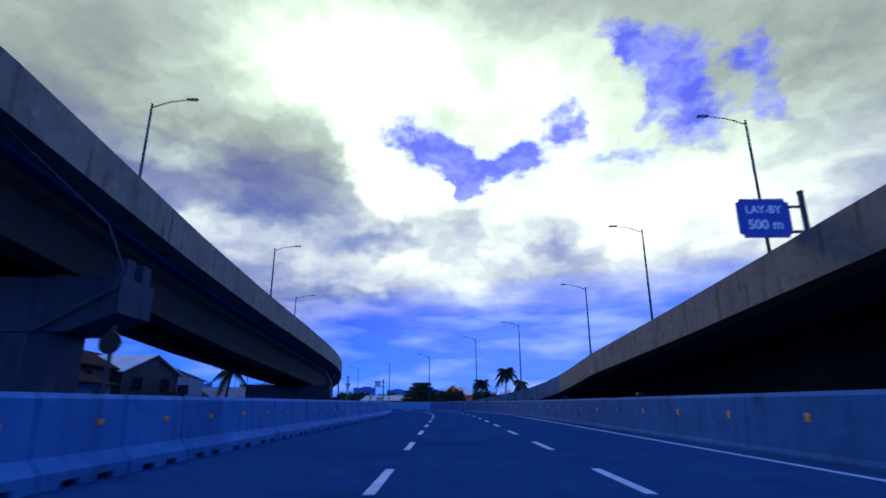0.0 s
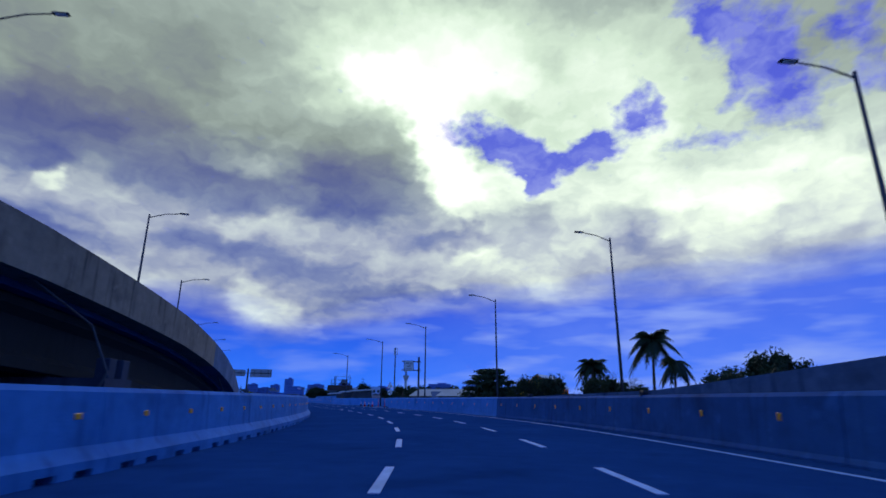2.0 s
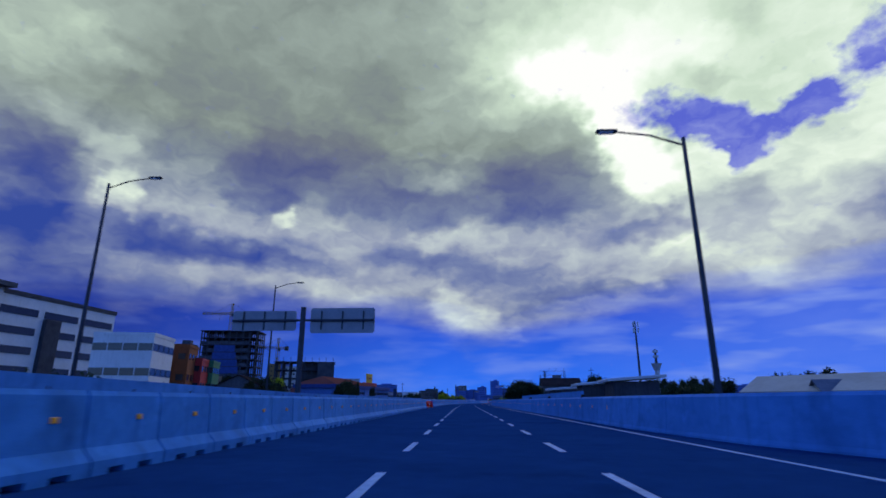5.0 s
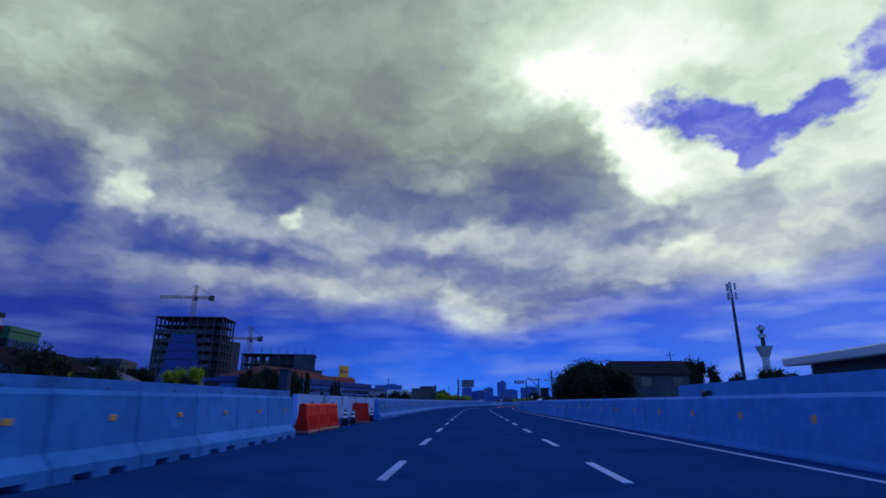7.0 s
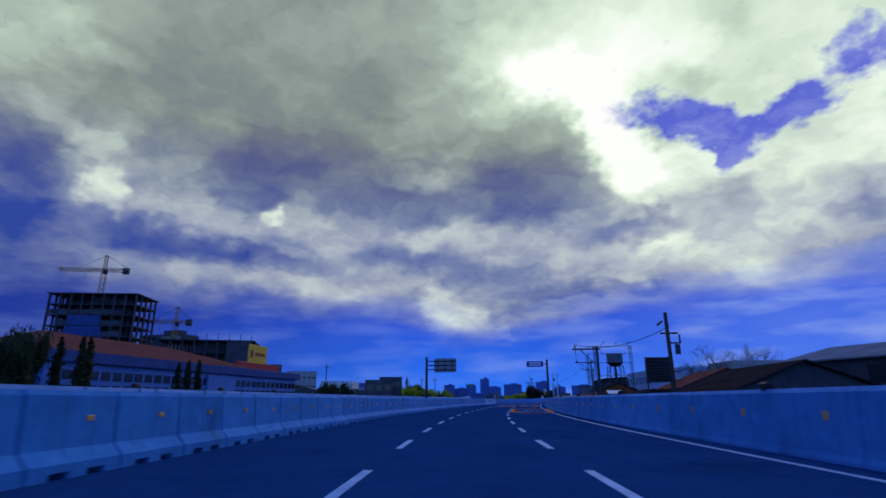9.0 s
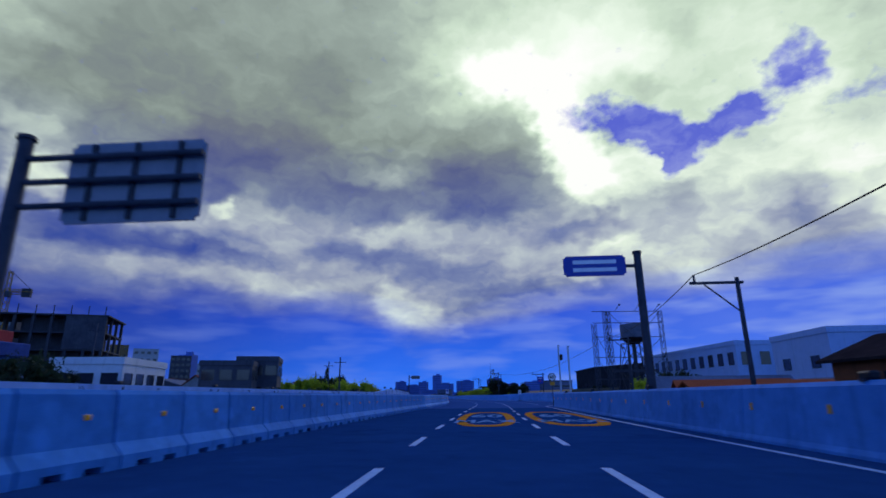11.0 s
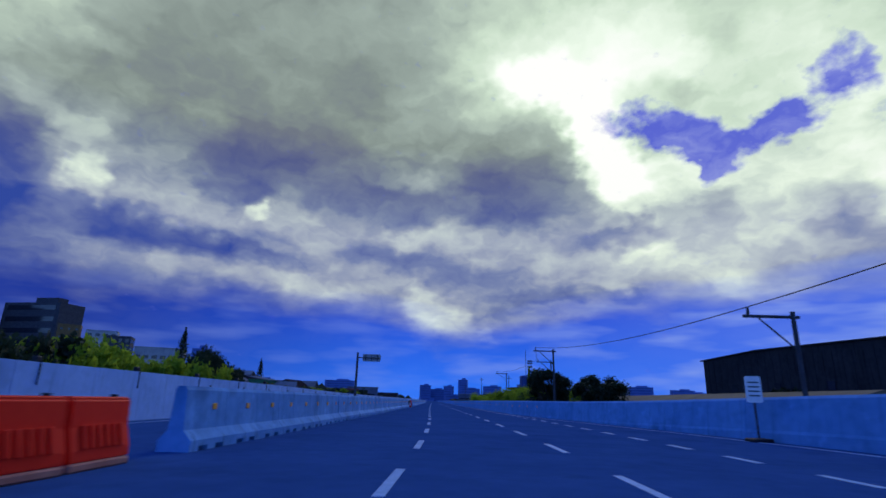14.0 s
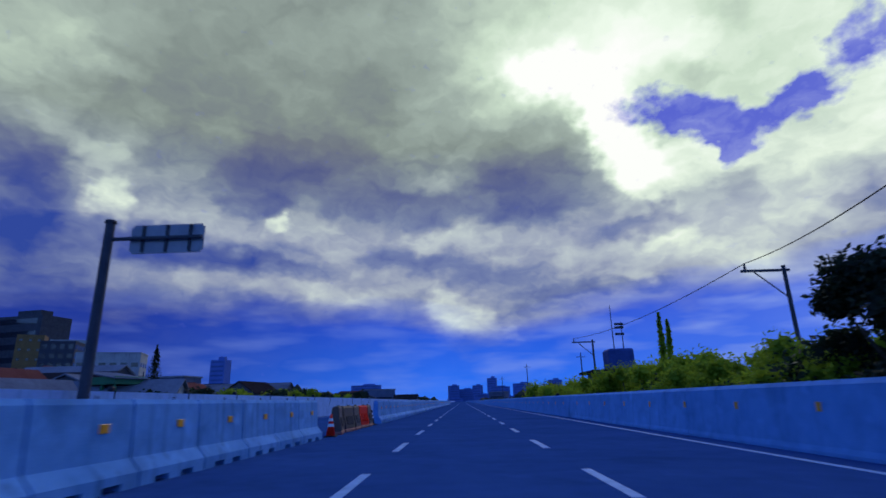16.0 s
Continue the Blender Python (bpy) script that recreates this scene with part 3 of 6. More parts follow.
# ---------------------------------------------------------------- left: descending viaduct ramp
L_TOP = ramp_of([(-80, 15.5), (12, 10.6), (25, 9.2), (35, 8.4), (51, 7.5), (69, 6.8), (84, 6.3), (99, 5.5), (110, 4.7), (122, 3.8), (137, 2.9), (165, 2.0), (200, 1.6), (260, 1.5)])
L_LAT = ramp_of([(-80, -13), (150, -13), (200, -10.5), (245, -7.4), (260, -7.2)])
tagged(obj("viaduct_parapet", sweep([(0, -1.6), (0, 0), (-0.3, 0), (-0.3, -1.3), (-1.0, -1.4), (-1.0, -1.6)], -80, 108, 3, -13, L_TOP), VIADUCT), "weathered concrete parapet of a curved viaduct ramp", "parapet", kind="structure")
tagged(obj("viaduct_parapet_low", sweep([(0, -1.6), (0, 0), (-0.3, 0), (-0.3, -1.3), (-1.0, -1.4), (-1.0, -1.6)], 108.02, 150, 3, -13, L_TOP), VIADUCT_LOW), "concrete parapet with a blue cast in its colour at the foot of a viaduct ramp", "parapet", kind="structure")
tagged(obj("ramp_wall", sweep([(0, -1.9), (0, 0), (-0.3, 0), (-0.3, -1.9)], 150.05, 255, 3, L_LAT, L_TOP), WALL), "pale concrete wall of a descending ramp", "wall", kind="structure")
tagged(obj("viaduct_deck", sweep([(-1.05, -1.25), (-7.4, -1.25), (-7.4, -1.8), (-1.05, -1.8)], -80, 160, 3, -13, L_TOP), ASPHALT), "asphalt deck of a curved viaduct ramp", "deck", kind="structure")
tagged(obj("viaduct_parapet_outer", sweep([(-7.45, -1.9), (-7.45, 0), (-7.75, 0), (-7.75, -1.9)], -80, 160, 3, -13, L_TOP), VIADUCT), "weathered concrete outer parapet of a viaduct ramp", "parapet", kind="structure")
for k, (a, b) in enumerate([(-1.5, -2.7), (-4.6, -5.8)]):
    tagged(obj("viaduct_girder", sweep([(a, -1.85), (a, -2.15), (a - 0.35, -2.4), (a - 0.35, -3.5), (a, -3.75), (a, -4.1), (b, -4.1), (b, -3.75), (b + 0.35, -3.5), (b + 0.35, -2.4), (b, -2.15), (b, -1.85)], -80, 122, 4, -13, L_TOP), GIRDER), "precast girder coloured near-black for shade under a viaduct ramp", "girder", kind="structure")

# ---------------------------------------------------------------- right: descending ramp
R_TOP = ramp_of([(-80, 13.5), (14, 7.2), (28, 6.3), (47, 5.2), (54, 4.4), (60, 3.8), (70, 3.1), (78, 2.5), (90, 1.6), (105, 1.3)])
R_LAT = ramp_of([(-80, 12), (70, 12), (90, 9.5), (105, 6.75)])
tagged(obj("ramp_parapet_right", sweep([(0, -1.75), (0, 0), (0.3, 0), (0.3, -1.3), (1.0, -1.4), (1.0, -1.75)], -80, 58, 3, R_LAT, R_TOP), VIADUCT), "weathered concrete parapet of a descending ramp", "parapet", kind="structure")
tagged(obj("ramp_parapet_right_low", sweep([(0, -1.75), (0, 0), (0.3, 0), (0.3, -1.3), (1.0, -1.4), (1.0, -1.75)], 58.02, 105, 3, R_LAT, R_TOP), VIADUCT_LOW), "parapet with a blue cast in its colour at the foot of a descending ramp", "parapet", kind="structure")
tagged(obj("ramp_deck_right", sweep([(1.05, -1.2), (7.0, -1.2), (7.0, -1.7), (1.05, -1.7)], -80, 105, 3, R_LAT, R_TOP), ASPHALT), "asphalt deck of a descending ramp", "deck", kind="structure")
tagged(obj("ramp_parapet_outer", sweep([(7.05, -1.75), (7.05, 0), (7.35, 0), (7.35, -1.75)], -80, 120, 3, R_LAT, R_TOP), VIADUCT), "weathered outer parapet of a descending ramp", "parapet", kind="structure")
# Added backing across the open void below the ramp, coloured as its shade.
tagged(obj("ramp_wall_right", sweep([(4.6, -20), (4.6, -1.8), (5.2, -1.8), (5.2, -20)], -80, 90, 3, R_LAT, R_TOP), RAMP_SHADE), "near-black backing for the shaded void under a descending ramp", "wall", kind="structure")


# ---------------------------------------------------------------- street lamps
def lamp(m, height=12.0, arm=2.4, side=1, label="slender grey steel street lamp with one arm"):
    """side 1: the arm points to the right of the road, -1 to the left."""
    root = empty("street_lamp", m, label, "street lamp", "expressway street lamps")
    bm = bmesh.new()
    add_tube(bm, (0, 0, 0), (0, 0, height), 0.13, 0.07, 8)
    part("pole", bm, STEEL, root, smooth=True)
    part("base_plate", box((0.4, 0.4, 0.05), (0, 0, 0.025)), STEEL, root)
    bm = bmesh.new()
    add_tube(bm, (0, 0, height - 0.3), (side * arm * 0.5, 0, height + 0.12), 0.045, 0.04, 6)
    add_tube(bm, (side * arm * 0.5, 0, height + 0.12), (side * arm, 0, height + 0.28), 0.04, 0.035, 6)
    part("arm", bm, STEEL, root)
    head = part("lamp_head", box((0.75, 0.26, 0.10), (side * (arm + 0.3), 0, height + 0.30), 0.03), DARK_STEEL, root)
    part("lens", box((0.5, 0.2, 0.03), (side * (arm + 0.32), 0, height + 0.24), 0.01), SIGN_WHITE, head, "white plastic lens")
    return root


for s in (31, 61.5, 90, 116, 138):
    lamp(stand(s, -20.6, L_TOP(s) - 1.25), 13.2, 2.4, 1)
for s in (166, 194, 222):
    lamp(stand(s, -20.8, -1.0), 14.2, 2.4, 1)
for s, lat, top in ((-2, 18.8, 21.5), (30, 18.6, 18.6), (46, 17.6, 16.6), (62, 17.2, 14.8), (84.2, 15.7, 13.7), (105, 16.5, 13.9), (121, 13.0, 11.7), (143, 12.0, 11.5), (165, 10.7, 11.4), (184, 7.5, 10.2)):
    lamp(stand(s, lat, top - 13.0), 13.0, 2.4, -1)


# ---------------------------------------------------------------- viaduct piers
def pier(s, lat=-13.0):
    z = L_TOP(s) - 4.15
    root = empty("viaduct_pier", stand(s, lat), "concrete pier with hammerhead cap, toned dark for shade under a viaduct", "pier", "viaduct piers")
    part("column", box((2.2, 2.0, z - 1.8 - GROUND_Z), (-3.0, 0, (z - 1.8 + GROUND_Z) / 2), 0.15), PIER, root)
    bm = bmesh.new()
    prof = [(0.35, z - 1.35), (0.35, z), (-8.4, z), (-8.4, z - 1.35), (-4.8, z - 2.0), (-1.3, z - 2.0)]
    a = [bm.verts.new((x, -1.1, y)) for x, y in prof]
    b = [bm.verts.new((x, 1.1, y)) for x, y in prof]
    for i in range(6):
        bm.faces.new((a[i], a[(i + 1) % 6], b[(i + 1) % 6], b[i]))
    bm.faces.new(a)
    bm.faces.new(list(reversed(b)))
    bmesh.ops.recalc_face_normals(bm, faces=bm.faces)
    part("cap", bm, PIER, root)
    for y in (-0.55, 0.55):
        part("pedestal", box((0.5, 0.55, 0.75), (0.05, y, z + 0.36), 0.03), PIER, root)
    pipe = bmesh.new()
    add_tube(pipe, (-0.55, -7.5, z + 3.5), (-0.35, -1.3, z + 1.9), 0.045)
    add_tube(pipe, (-0.35, -1.3, z + 1.9), (0.45, -1.25, z + 0.2), 0.045)
    add_tube(pipe, (0.45, -1.25, z + 0.2), (0.2, -1.25, z - 0.5), 0.055)
    add_tube(pipe, (0.2, -1.25, z - 0.5), (-2.6, -1.25, z - 2.1), 0.055)
    add_tube(pipe, (-2.6, -1.25, z - 2.1), (-2.7, -1.1, GROUND_Z), 0.045)
    part("drain_pipe", pipe, STEEL, root)
    for y in (-0.6, 0.6):
        part("bearing", box((0.7, 0.5, 0.3), (-2.1, y, z + 0.02)), DARK_STEEL, root)
    return root


for s in (-22, 19.5, 59, 90, 120):
    pier(s)
for s0 in range(-14, 118, 13):
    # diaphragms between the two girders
    tagged(obj("diaphragm", sweep([(-2.4, -1.85), (-2.4, -3.9), (-5.0, -3.9), (-5.0, -1.85)], s0, s0 + 0.35, 0.35, -13, L_TOP), GIRDER), "concrete diaphragm toned dark for shade between viaduct girders", "diaphragm", kind="structure")


# ---------------------------------------------------------------- writing
def text_mesh(body, size, mat, name="lettering", extrude=0.004, align="CENTER", bold=0.02):
    cu = bpy.data.curves.new(name, "FONT")
    cu.body, cu.size, cu.align_x, cu.align_y, cu.extrude = body, size, align, "CENTER", extrude
    cu.offset = bold * size
    ob = bpy.data.objects.new(name, cu)
    me = bpy.data.meshes.new_from_object(ob)
    bpy.data.objects.remove(ob)
    me.name = name
    me.materials.clear()
    me.materials.append(mat)
    return me


def letters(body, size, mat, m, parent, name="lettering"):
    return piece(name, text_mesh(body, size, mat, name), m, parent)


UPRIGHT = Matrix.Rotation(radians(90), 4, "X")      # lettering that faces the oncoming driver


def panel(w, h, t, centre, r=0.08):
    bm = box((w, t, h), centre)
    edges = [e for e in bm.edges if abs((e.verts[0].co - e.verts[1].co).normalized().y) > 0.9]
    bmesh.ops.bevel(bm, geom=edges, offset=r, segments=3, affect="EDGES")
    return bm


def disc(r, t, centre, n=32):
    bm = bmesh.new()
    bmesh.ops.create_cone(bm, cap_ends=True, segments=n, radius1=r, radius2=r, depth=t, matrix=Matrix.Translation(centre) @ Matrix.Rotation(radians(90), 4, "X"))
    return bm


def ring(r0, r1, t, centre, n=32):
    bm = bmesh.new()
    vs = []
    for i in range(n):
        a = 2 * math.pi * i / n
        vs.append([bm.verts.new((centre[0] + r * math.cos(a), centre[1] + y, centre[2] + r * math.sin(a))) for r, y in ((r0, -t / 2), (r1, -t / 2), (r1, t / 2), (r0, t / 2))])
    for i in range(n):
        a, b = vs[i], vs[(i + 1) % n]
        for j in range(4):
            bm.faces.new((a[j], a[(j + 1) % 4], b[(j + 1) % 4], b[j]))
    bmesh.ops.recalc_face_normals(bm, faces=bm.faces)
    return bm


# ---------------------------------------------------------------- traffic signs
sign = empty("road_sign", stand(18.5, 12.35, R_TOP(18.5) - 0.4), "blue lay-by sign on a short steel post", "road sign")
part("post", tube((0.45, 0, 0), (0.45, 0, 2.3), 0.11, n=10), STEEL, sign)
part("post_cap", tube((0.45, 0, 2.3), (0.45, 0, 2.38), 0.13, n=10), DARK_STEEL, sign)
for z in (0.75, 1.75):
    part("bracket", tube((0.45, 0, z), (-0.2, 0, z), 0.06), DARK_STEEL, sign)
plate = part("panel", panel(2.0, 1.55, 0.05, (-1.1, 0, 1.3), 0.15), SIGN_BLUE, sign)
letters("LAY-BY", 0.42, SIGN_WHITE, Matrix.Translation((-1.1, -0.035, 1.62)) @ UPRIGHT, plate)
letters("500 m", 0.52, SIGN_WHITE, Matrix.Translation((-1.1, -0.035, 1.02)) @ UPRIGHT, plate)


def speed_sign(m, z, r=0.45, plate=False, triangle=False, post=True, label="round white 60 speed limit sign with dark rim"):
    root = empty("speed_sign", m, label, "road sign")
    if post:
        part("post", tube((0, 0.08, 0), (0, 0.08, z + r + (1.0 if triangle else 0)), 0.045, n=8), STEEL, root)
    face = part("disc", disc(r, 0.03, (0, 0, z)), SIGN_WHITE, root)
    part("rim", ring(r * 0.84, r * 1.03, 0.045, (0, 0, z)), BLACK, face, "black rim")
    letters("60", r * 1.1, BLACK, Matrix.Translation((0, -0.022, z)) @ UPRIGHT, face)
    if plate:
        part("plate", panel(r * 1.2, r * 0.85, 0.03, (0, 0, z - r * 1.6), 0.03), SIGN_ORANGE, root, "orange supplementary plate")
        for k in range(3):
            part("text_bar", box((r * 0.9, 0.004, 0.018), (0, -0.019, z - r * 1.6 + 0.1 - 0.1 * k)), DUSTY_DARK, root)
    if triangle:
        bm = bmesh.new()
        zt = z + r + 0.52
        tri = [(0.52, zt - 0.42), (0, zt + 0.5), (-0.52, zt - 0.42)]
        for sc, y, mt, nm in ((1.0, 0.0, SIGN_RED, "triangle"), (0.8, -0.02, SIGN_WHITE, "triangle_face")):
            bm = bmesh.new()
            cz = zt - 0.12
            a = [bm.verts.new((x * sc, y - 0.012, cz + (zz - cz) * sc)) for x, zz in tri]
            b = [bm.verts.new((x * sc, y + 0.012, cz + (zz - cz) * sc)) for x, zz in tri]
            for i in range(3):
                bm.faces.new((a[i], a[(i + 1) % 3], b[(i + 1) % 3], b[i]))
            bm.faces.new(a)
            bm.faces.new(list(reversed(b)))
            bmesh.ops.recalc_face_normals(bm, faces=bm.faces)
            part(nm, bm, mt, root)
        part("symbol", box((0.07, 0.012, 0.42), (0, -0.04, zt - 0.15)), BLACK, root)
        part("symbol_branch", box((0.06, 0.012, 0.24), (0.09, -0.04, zt - 0.17), 0, Matrix.Rotation(radians(40), 3, "Y")), BLACK, root)
    return root


speed_sign(stand(143.1, 6.92, 0, 12), 2.08, 0.42, triangle=True, label="round 60 speed limit sign under a merging traffic triangle")
speed_sign(stand(432.4, 6.75), 3.05, 0.42, plate=True, label="round 60 speed limit sign over an orange plate")


def cantilever(m, height, span, side, size, back=True, panels=1, label="", foot=0.0):
    """A steel post with an arm that carries a panel out to one side (1: right)."""
    root = empty("gantry_sign", m, label, "road sign")
    part("post", tube((0, 0, foot), (0, 0, height), 0.2, 0.17, 12), STEEL, root)
    part("post_cap", tube((0, 0, height), (0, 0, height + 0.1), 0.22, 0.2, 12), DARK_STEEL, root)
    w, h = size
    zc = height - h / 2 - 0.1
    for z in ((zc,) if h < 1.2 else (zc - h * 0.3, zc, zc + h * 0.3)):
        part("arm", tube((0, 0, z), (side * span, 0, z), 0.08), STEEL, root)
    cx = side * (span - w / 2)
    y = -0.16 if not back else 0.16
    part("panel", panel(w, h, 0.06, (cx, y, zc), 0.1), SIGN_BLUE if not back else SIGN_BACK, root)
    for k in (-0.32, 0.0, 0.32) if w > 2.4 else (-0.3, 0.3):
        part("stiffener", box((0.1, 0.07, h * 0.94), (cx + k * w, y + (-0.07 if back else 0.07), zc)), DARK_STEEL, root)
    if not back:
        for k in range(2):
            part("text_bar", box((w * 0.7, 0.01, 0.18), (cx, y - 0.037, zc + 0.18 - 0.36 * k)), SIGN_WHITE, root)
    return root


root = empty("merge_sign", stand(151.5, 13.65, 0.6), "pale merge sign with dark border on a thick steel post", "road sign")
part("post", tube((0, 0, -3), (0, 0, 7.0), 0.17, 0.15, 12), STEEL, root)
part("post_cap", tube((0, 0, 7.0), (0, 0, 7.1), 0.2, 0.18, 12), DARK_STEEL, root)
for z in (5.02, 6.38):
    part("arm", tube((0.35, 0, z), (-2.8, 0, z), 0.08), DARK_STEEL, root)
    part("clamp", tube((0, 0, z - 0.12), (0, 0, z + 0.12), 0.24, 0.24, 12), DARK_STEEL, root)
part("border", panel(1.62, 1.6, 0.05, (-1.7, -0.12, 5.7), 0.16), DARK_STEEL, root)
plate = part("panel", panel(1.48, 1.46, 0.05, (-1.7, -0.135, 5.7), 0.12), STEEL_LIGHT, root)
letters("MERGE", 0.34, DARK_STEEL, Matrix.Translation((-1.7, -0.165, 6.08)) @ UPRIGHT, plate)
letters("LEFT", 0.34, DARK_STEEL, Matrix.Translation((-1.7, -0.165, 5.66)) @ UPRIGHT, plate)
bm = box((0.8, 0.01, 0.09), (-1.6, -0.165, 5.22))
tip = [bm.verts.new((x, y, z)) for y in (-0.17, -0.16) for x, z in ((-2.22, 5.22), (-1.96, 5.34), (-1.96, 5.10))]
bm.faces.new(tip[:3])
bm.faces.new(tip[:2:-1])
for k in range(3):
    bm.faces.new((tip[k], tip[3 + k], tip[3 + (k + 1) % 3], tip[(k + 1) % 3]))
bmesh.ops.recalc_face_normals(bm, faces=bm.faces)
part("arrow", bm, DARK_STEEL, plate)
cantilever(stand(382.5, -10.75), 7.1, 4.4, 1, (3.3, 2.0), True, label="back of a large aluminium road sign on a steel post")
cantilever(stand(396.0, 7.1), 7.4, 3.4, -1, (2.8, 0.95), False, label="dark blue direction sign on a cantilever post")
cantilever(stand(559.5, -13.7), 8.2, 3.7, 1, (2.9, 1.15), True, label="back of a wide road sign on a steel cantilever post")
tee = empty("gantry_sign", stand(206, -12.6), "T-shaped sign post with two aluminium panels seen from behind", "road sign")
part("post", tube((0, 0, 0), (0, 0, 8.0), 0.22, 0.2, 12), STEEL, tee)
for sx in (-1, 1):
    part("arm", tube((0, 0, 7.0), (sx * 5.4, 0, 7.0), 0.09), STEEL, tee)
    part("panel", panel(4.9, 1.9 if sx > 0 else 1.5, 0.06, (sx * 3.0, 0.16, 7.0), 0.1), SIGN_BACK, tee)
    for k in (-1.6, 0, 1.6):
        part("stiffener", box((0.1, 0.07, 1.4), (sx * 3.0 + k, 0.09, 7.0)), DARK_STEEL, tee)

# pale posts by the gore
for s, lat, h in ((442.2, 8.95, 7.4), (440.8, 9.95, 7.2)):
    root = empty("camera_post", stand(s, lat), "tall pale square steel post beside the parapet", "post")
    part("post", box((0.2, 0.2, h), (0, 0, h / 2), 0.02), STEEL_LIGHT, root)
    part("base_plate", box((0.45, 0.45, 0.04), (0, 0, 0.02)), STEEL, root)
    part("bracket", tube((0, 0, h - 0.2), (0.25, 0, h - 0.05), 0.03), DARK_STEEL, root)
    if lat < 9.3:
        part("camera_box", box((0.32, 0.35, 0.75), (0.3, 0, h - 1.55), 0.05), BLACK, root, "black signal housing")

# direction panel on a stand behind the median, and the signs at the merge
root = empty("direction_sign", stand(469.2, -6.6, 1.3), "white panel with a blue direction disc on the barrier end", "road sign")
for x in (-0.14, 0.14):
    part("post", box((0.05, 0.05, 0.5), (x, 0.03, 0.25)), DARK_STEEL, root)
part("cabinet", box((0.52, 0.1, 0.86), (0, 0, 0.62), 0.02), SIGN_WHITE, root)
part("disc", disc(0.21, 0.02, (0, -0.06, 0.78)), SIGN_BLUE, root)
part("arrow", box((0.05, 0.02, 0.26), (0, -0.075, 0.78), 0, Matrix.Rotation(radians(20), 3, "Y")), SIGN_WHITE, root)
for k in range(3):
    part("text_bar", box((0.34, 0.01, 0.05), (0, -0.055, 0.42 - 0.1 * k)), SIGN_BLUE, root)
root = empty("notice_sign", stand(493, 10.3), "small white notice board on a stand with black base", "road sign")
part("post", tube((0, 0, 0), (0, 0, 2.2), 0.04), STEEL, root)
part("base", box((0.7, 0.7, 0.12), (0, 0, 0.06), 0.03), BLACK, root)
part("board", panel(0.6, 0.95, 0.03, (0, -0.05, 1.85), 0.04), SIGN_WHITE, root)
for k in range(4):
    part("text_bar", box((0.4, 0.01, 0.05), (0, -0.07, 2.1 - 0.16 * k)), DARK_STEEL, root)
root = empty("information_sign", stand(486, 13.4), "blue square information sign on a pole", "road sign")
part("post", tube((0, 0, -3), (0, 0, 3.9), 0.06), STEEL, root)
part("board", panel(1.25, 1.45, 0.04, (0, -0.08, 4.2), 0.08), SIGN_BLUE, root)
for k in range(2):
    part("text_bar", box((0.8, 0.01, 0.12), (0, -0.106, 4.6 - 0.55 * k)), SIGN_WHITE if k == 0 else SIGN_RED, root)


# ---------------------------------------------------------------- cones, plastic barriers, delineators
def cone_mesh(r0, r1, z0, z1, n=16):
    bm = bmesh.new()
    bmesh.ops.create_cone(bm, cap_ends=True, segments=n, radius1=r0, radius2=r1, depth=z1 - z0, matrix=Matrix.Translation((0, 0, (z0 + z1) / 2)))
    return bm


def make_cone(m, mat, label):
    root = empty("traffic_cone", m, label, "traffic cone", "traffic cones")
    part("base", box((0.42, 0.42, 0.05), (0, 0, 0.025), 0.015), BLACK, root)
    body = part("body", cone_mesh(0.17, 0.035, 0.05, 0.80), mat, root, smooth=True)
    for z in (0.36, 0.55):
        r = 0.17 - (z - 0.05) / 0.75 * 0.135
        part("band", cone_mesh(r + 0.006, r - 0.011, z, z + 0.1), WHITE_BAND, body, "white reflective band")
    return root


DARK_CONE = plain("dark_cone_plastic", (0.02, 0.02, 0.03), 0.5)
cone = make_cone(stand(259.6, -6.9), DARK_CONE, "dark weathered traffic cone with white bands")
for s, lat in ((262.0, -6.75), (263.3, -6.65), (266.7, -6.65), (268.2, -6.6), (459.0, 10.4), (459.6, 10.6), (566.5, -5.3), (570.8, -5.2)):
    copy_thing(cone, stand(s, lat, 0, random.uniform(0, 90)))
red_cone = make_cone(stand(154.4, 7.0), ORANGE, "bright orange traffic cone with white bands")
for s, lat in ((157.5, 6.4), (260.5, -6.85), (460.3, 10.7), (460.9, 10.8), (461.5, 10.9), (560.6, -5.0), (564.6, -5.2)):
    copy_thing(red_cone, stand(s, lat, 0, random.uniform(0, 90)))
for s, lat in ((155.8, 6.7), (159.2, 6.1)):
    copy_thing(cone, stand(s, lat))


DUSTY = material("dusty_orange_plastic", (0.30, 0.10, 0.07), (0.52, 0.24, 0.18), 1.5, 0.8, 0, 0.1)


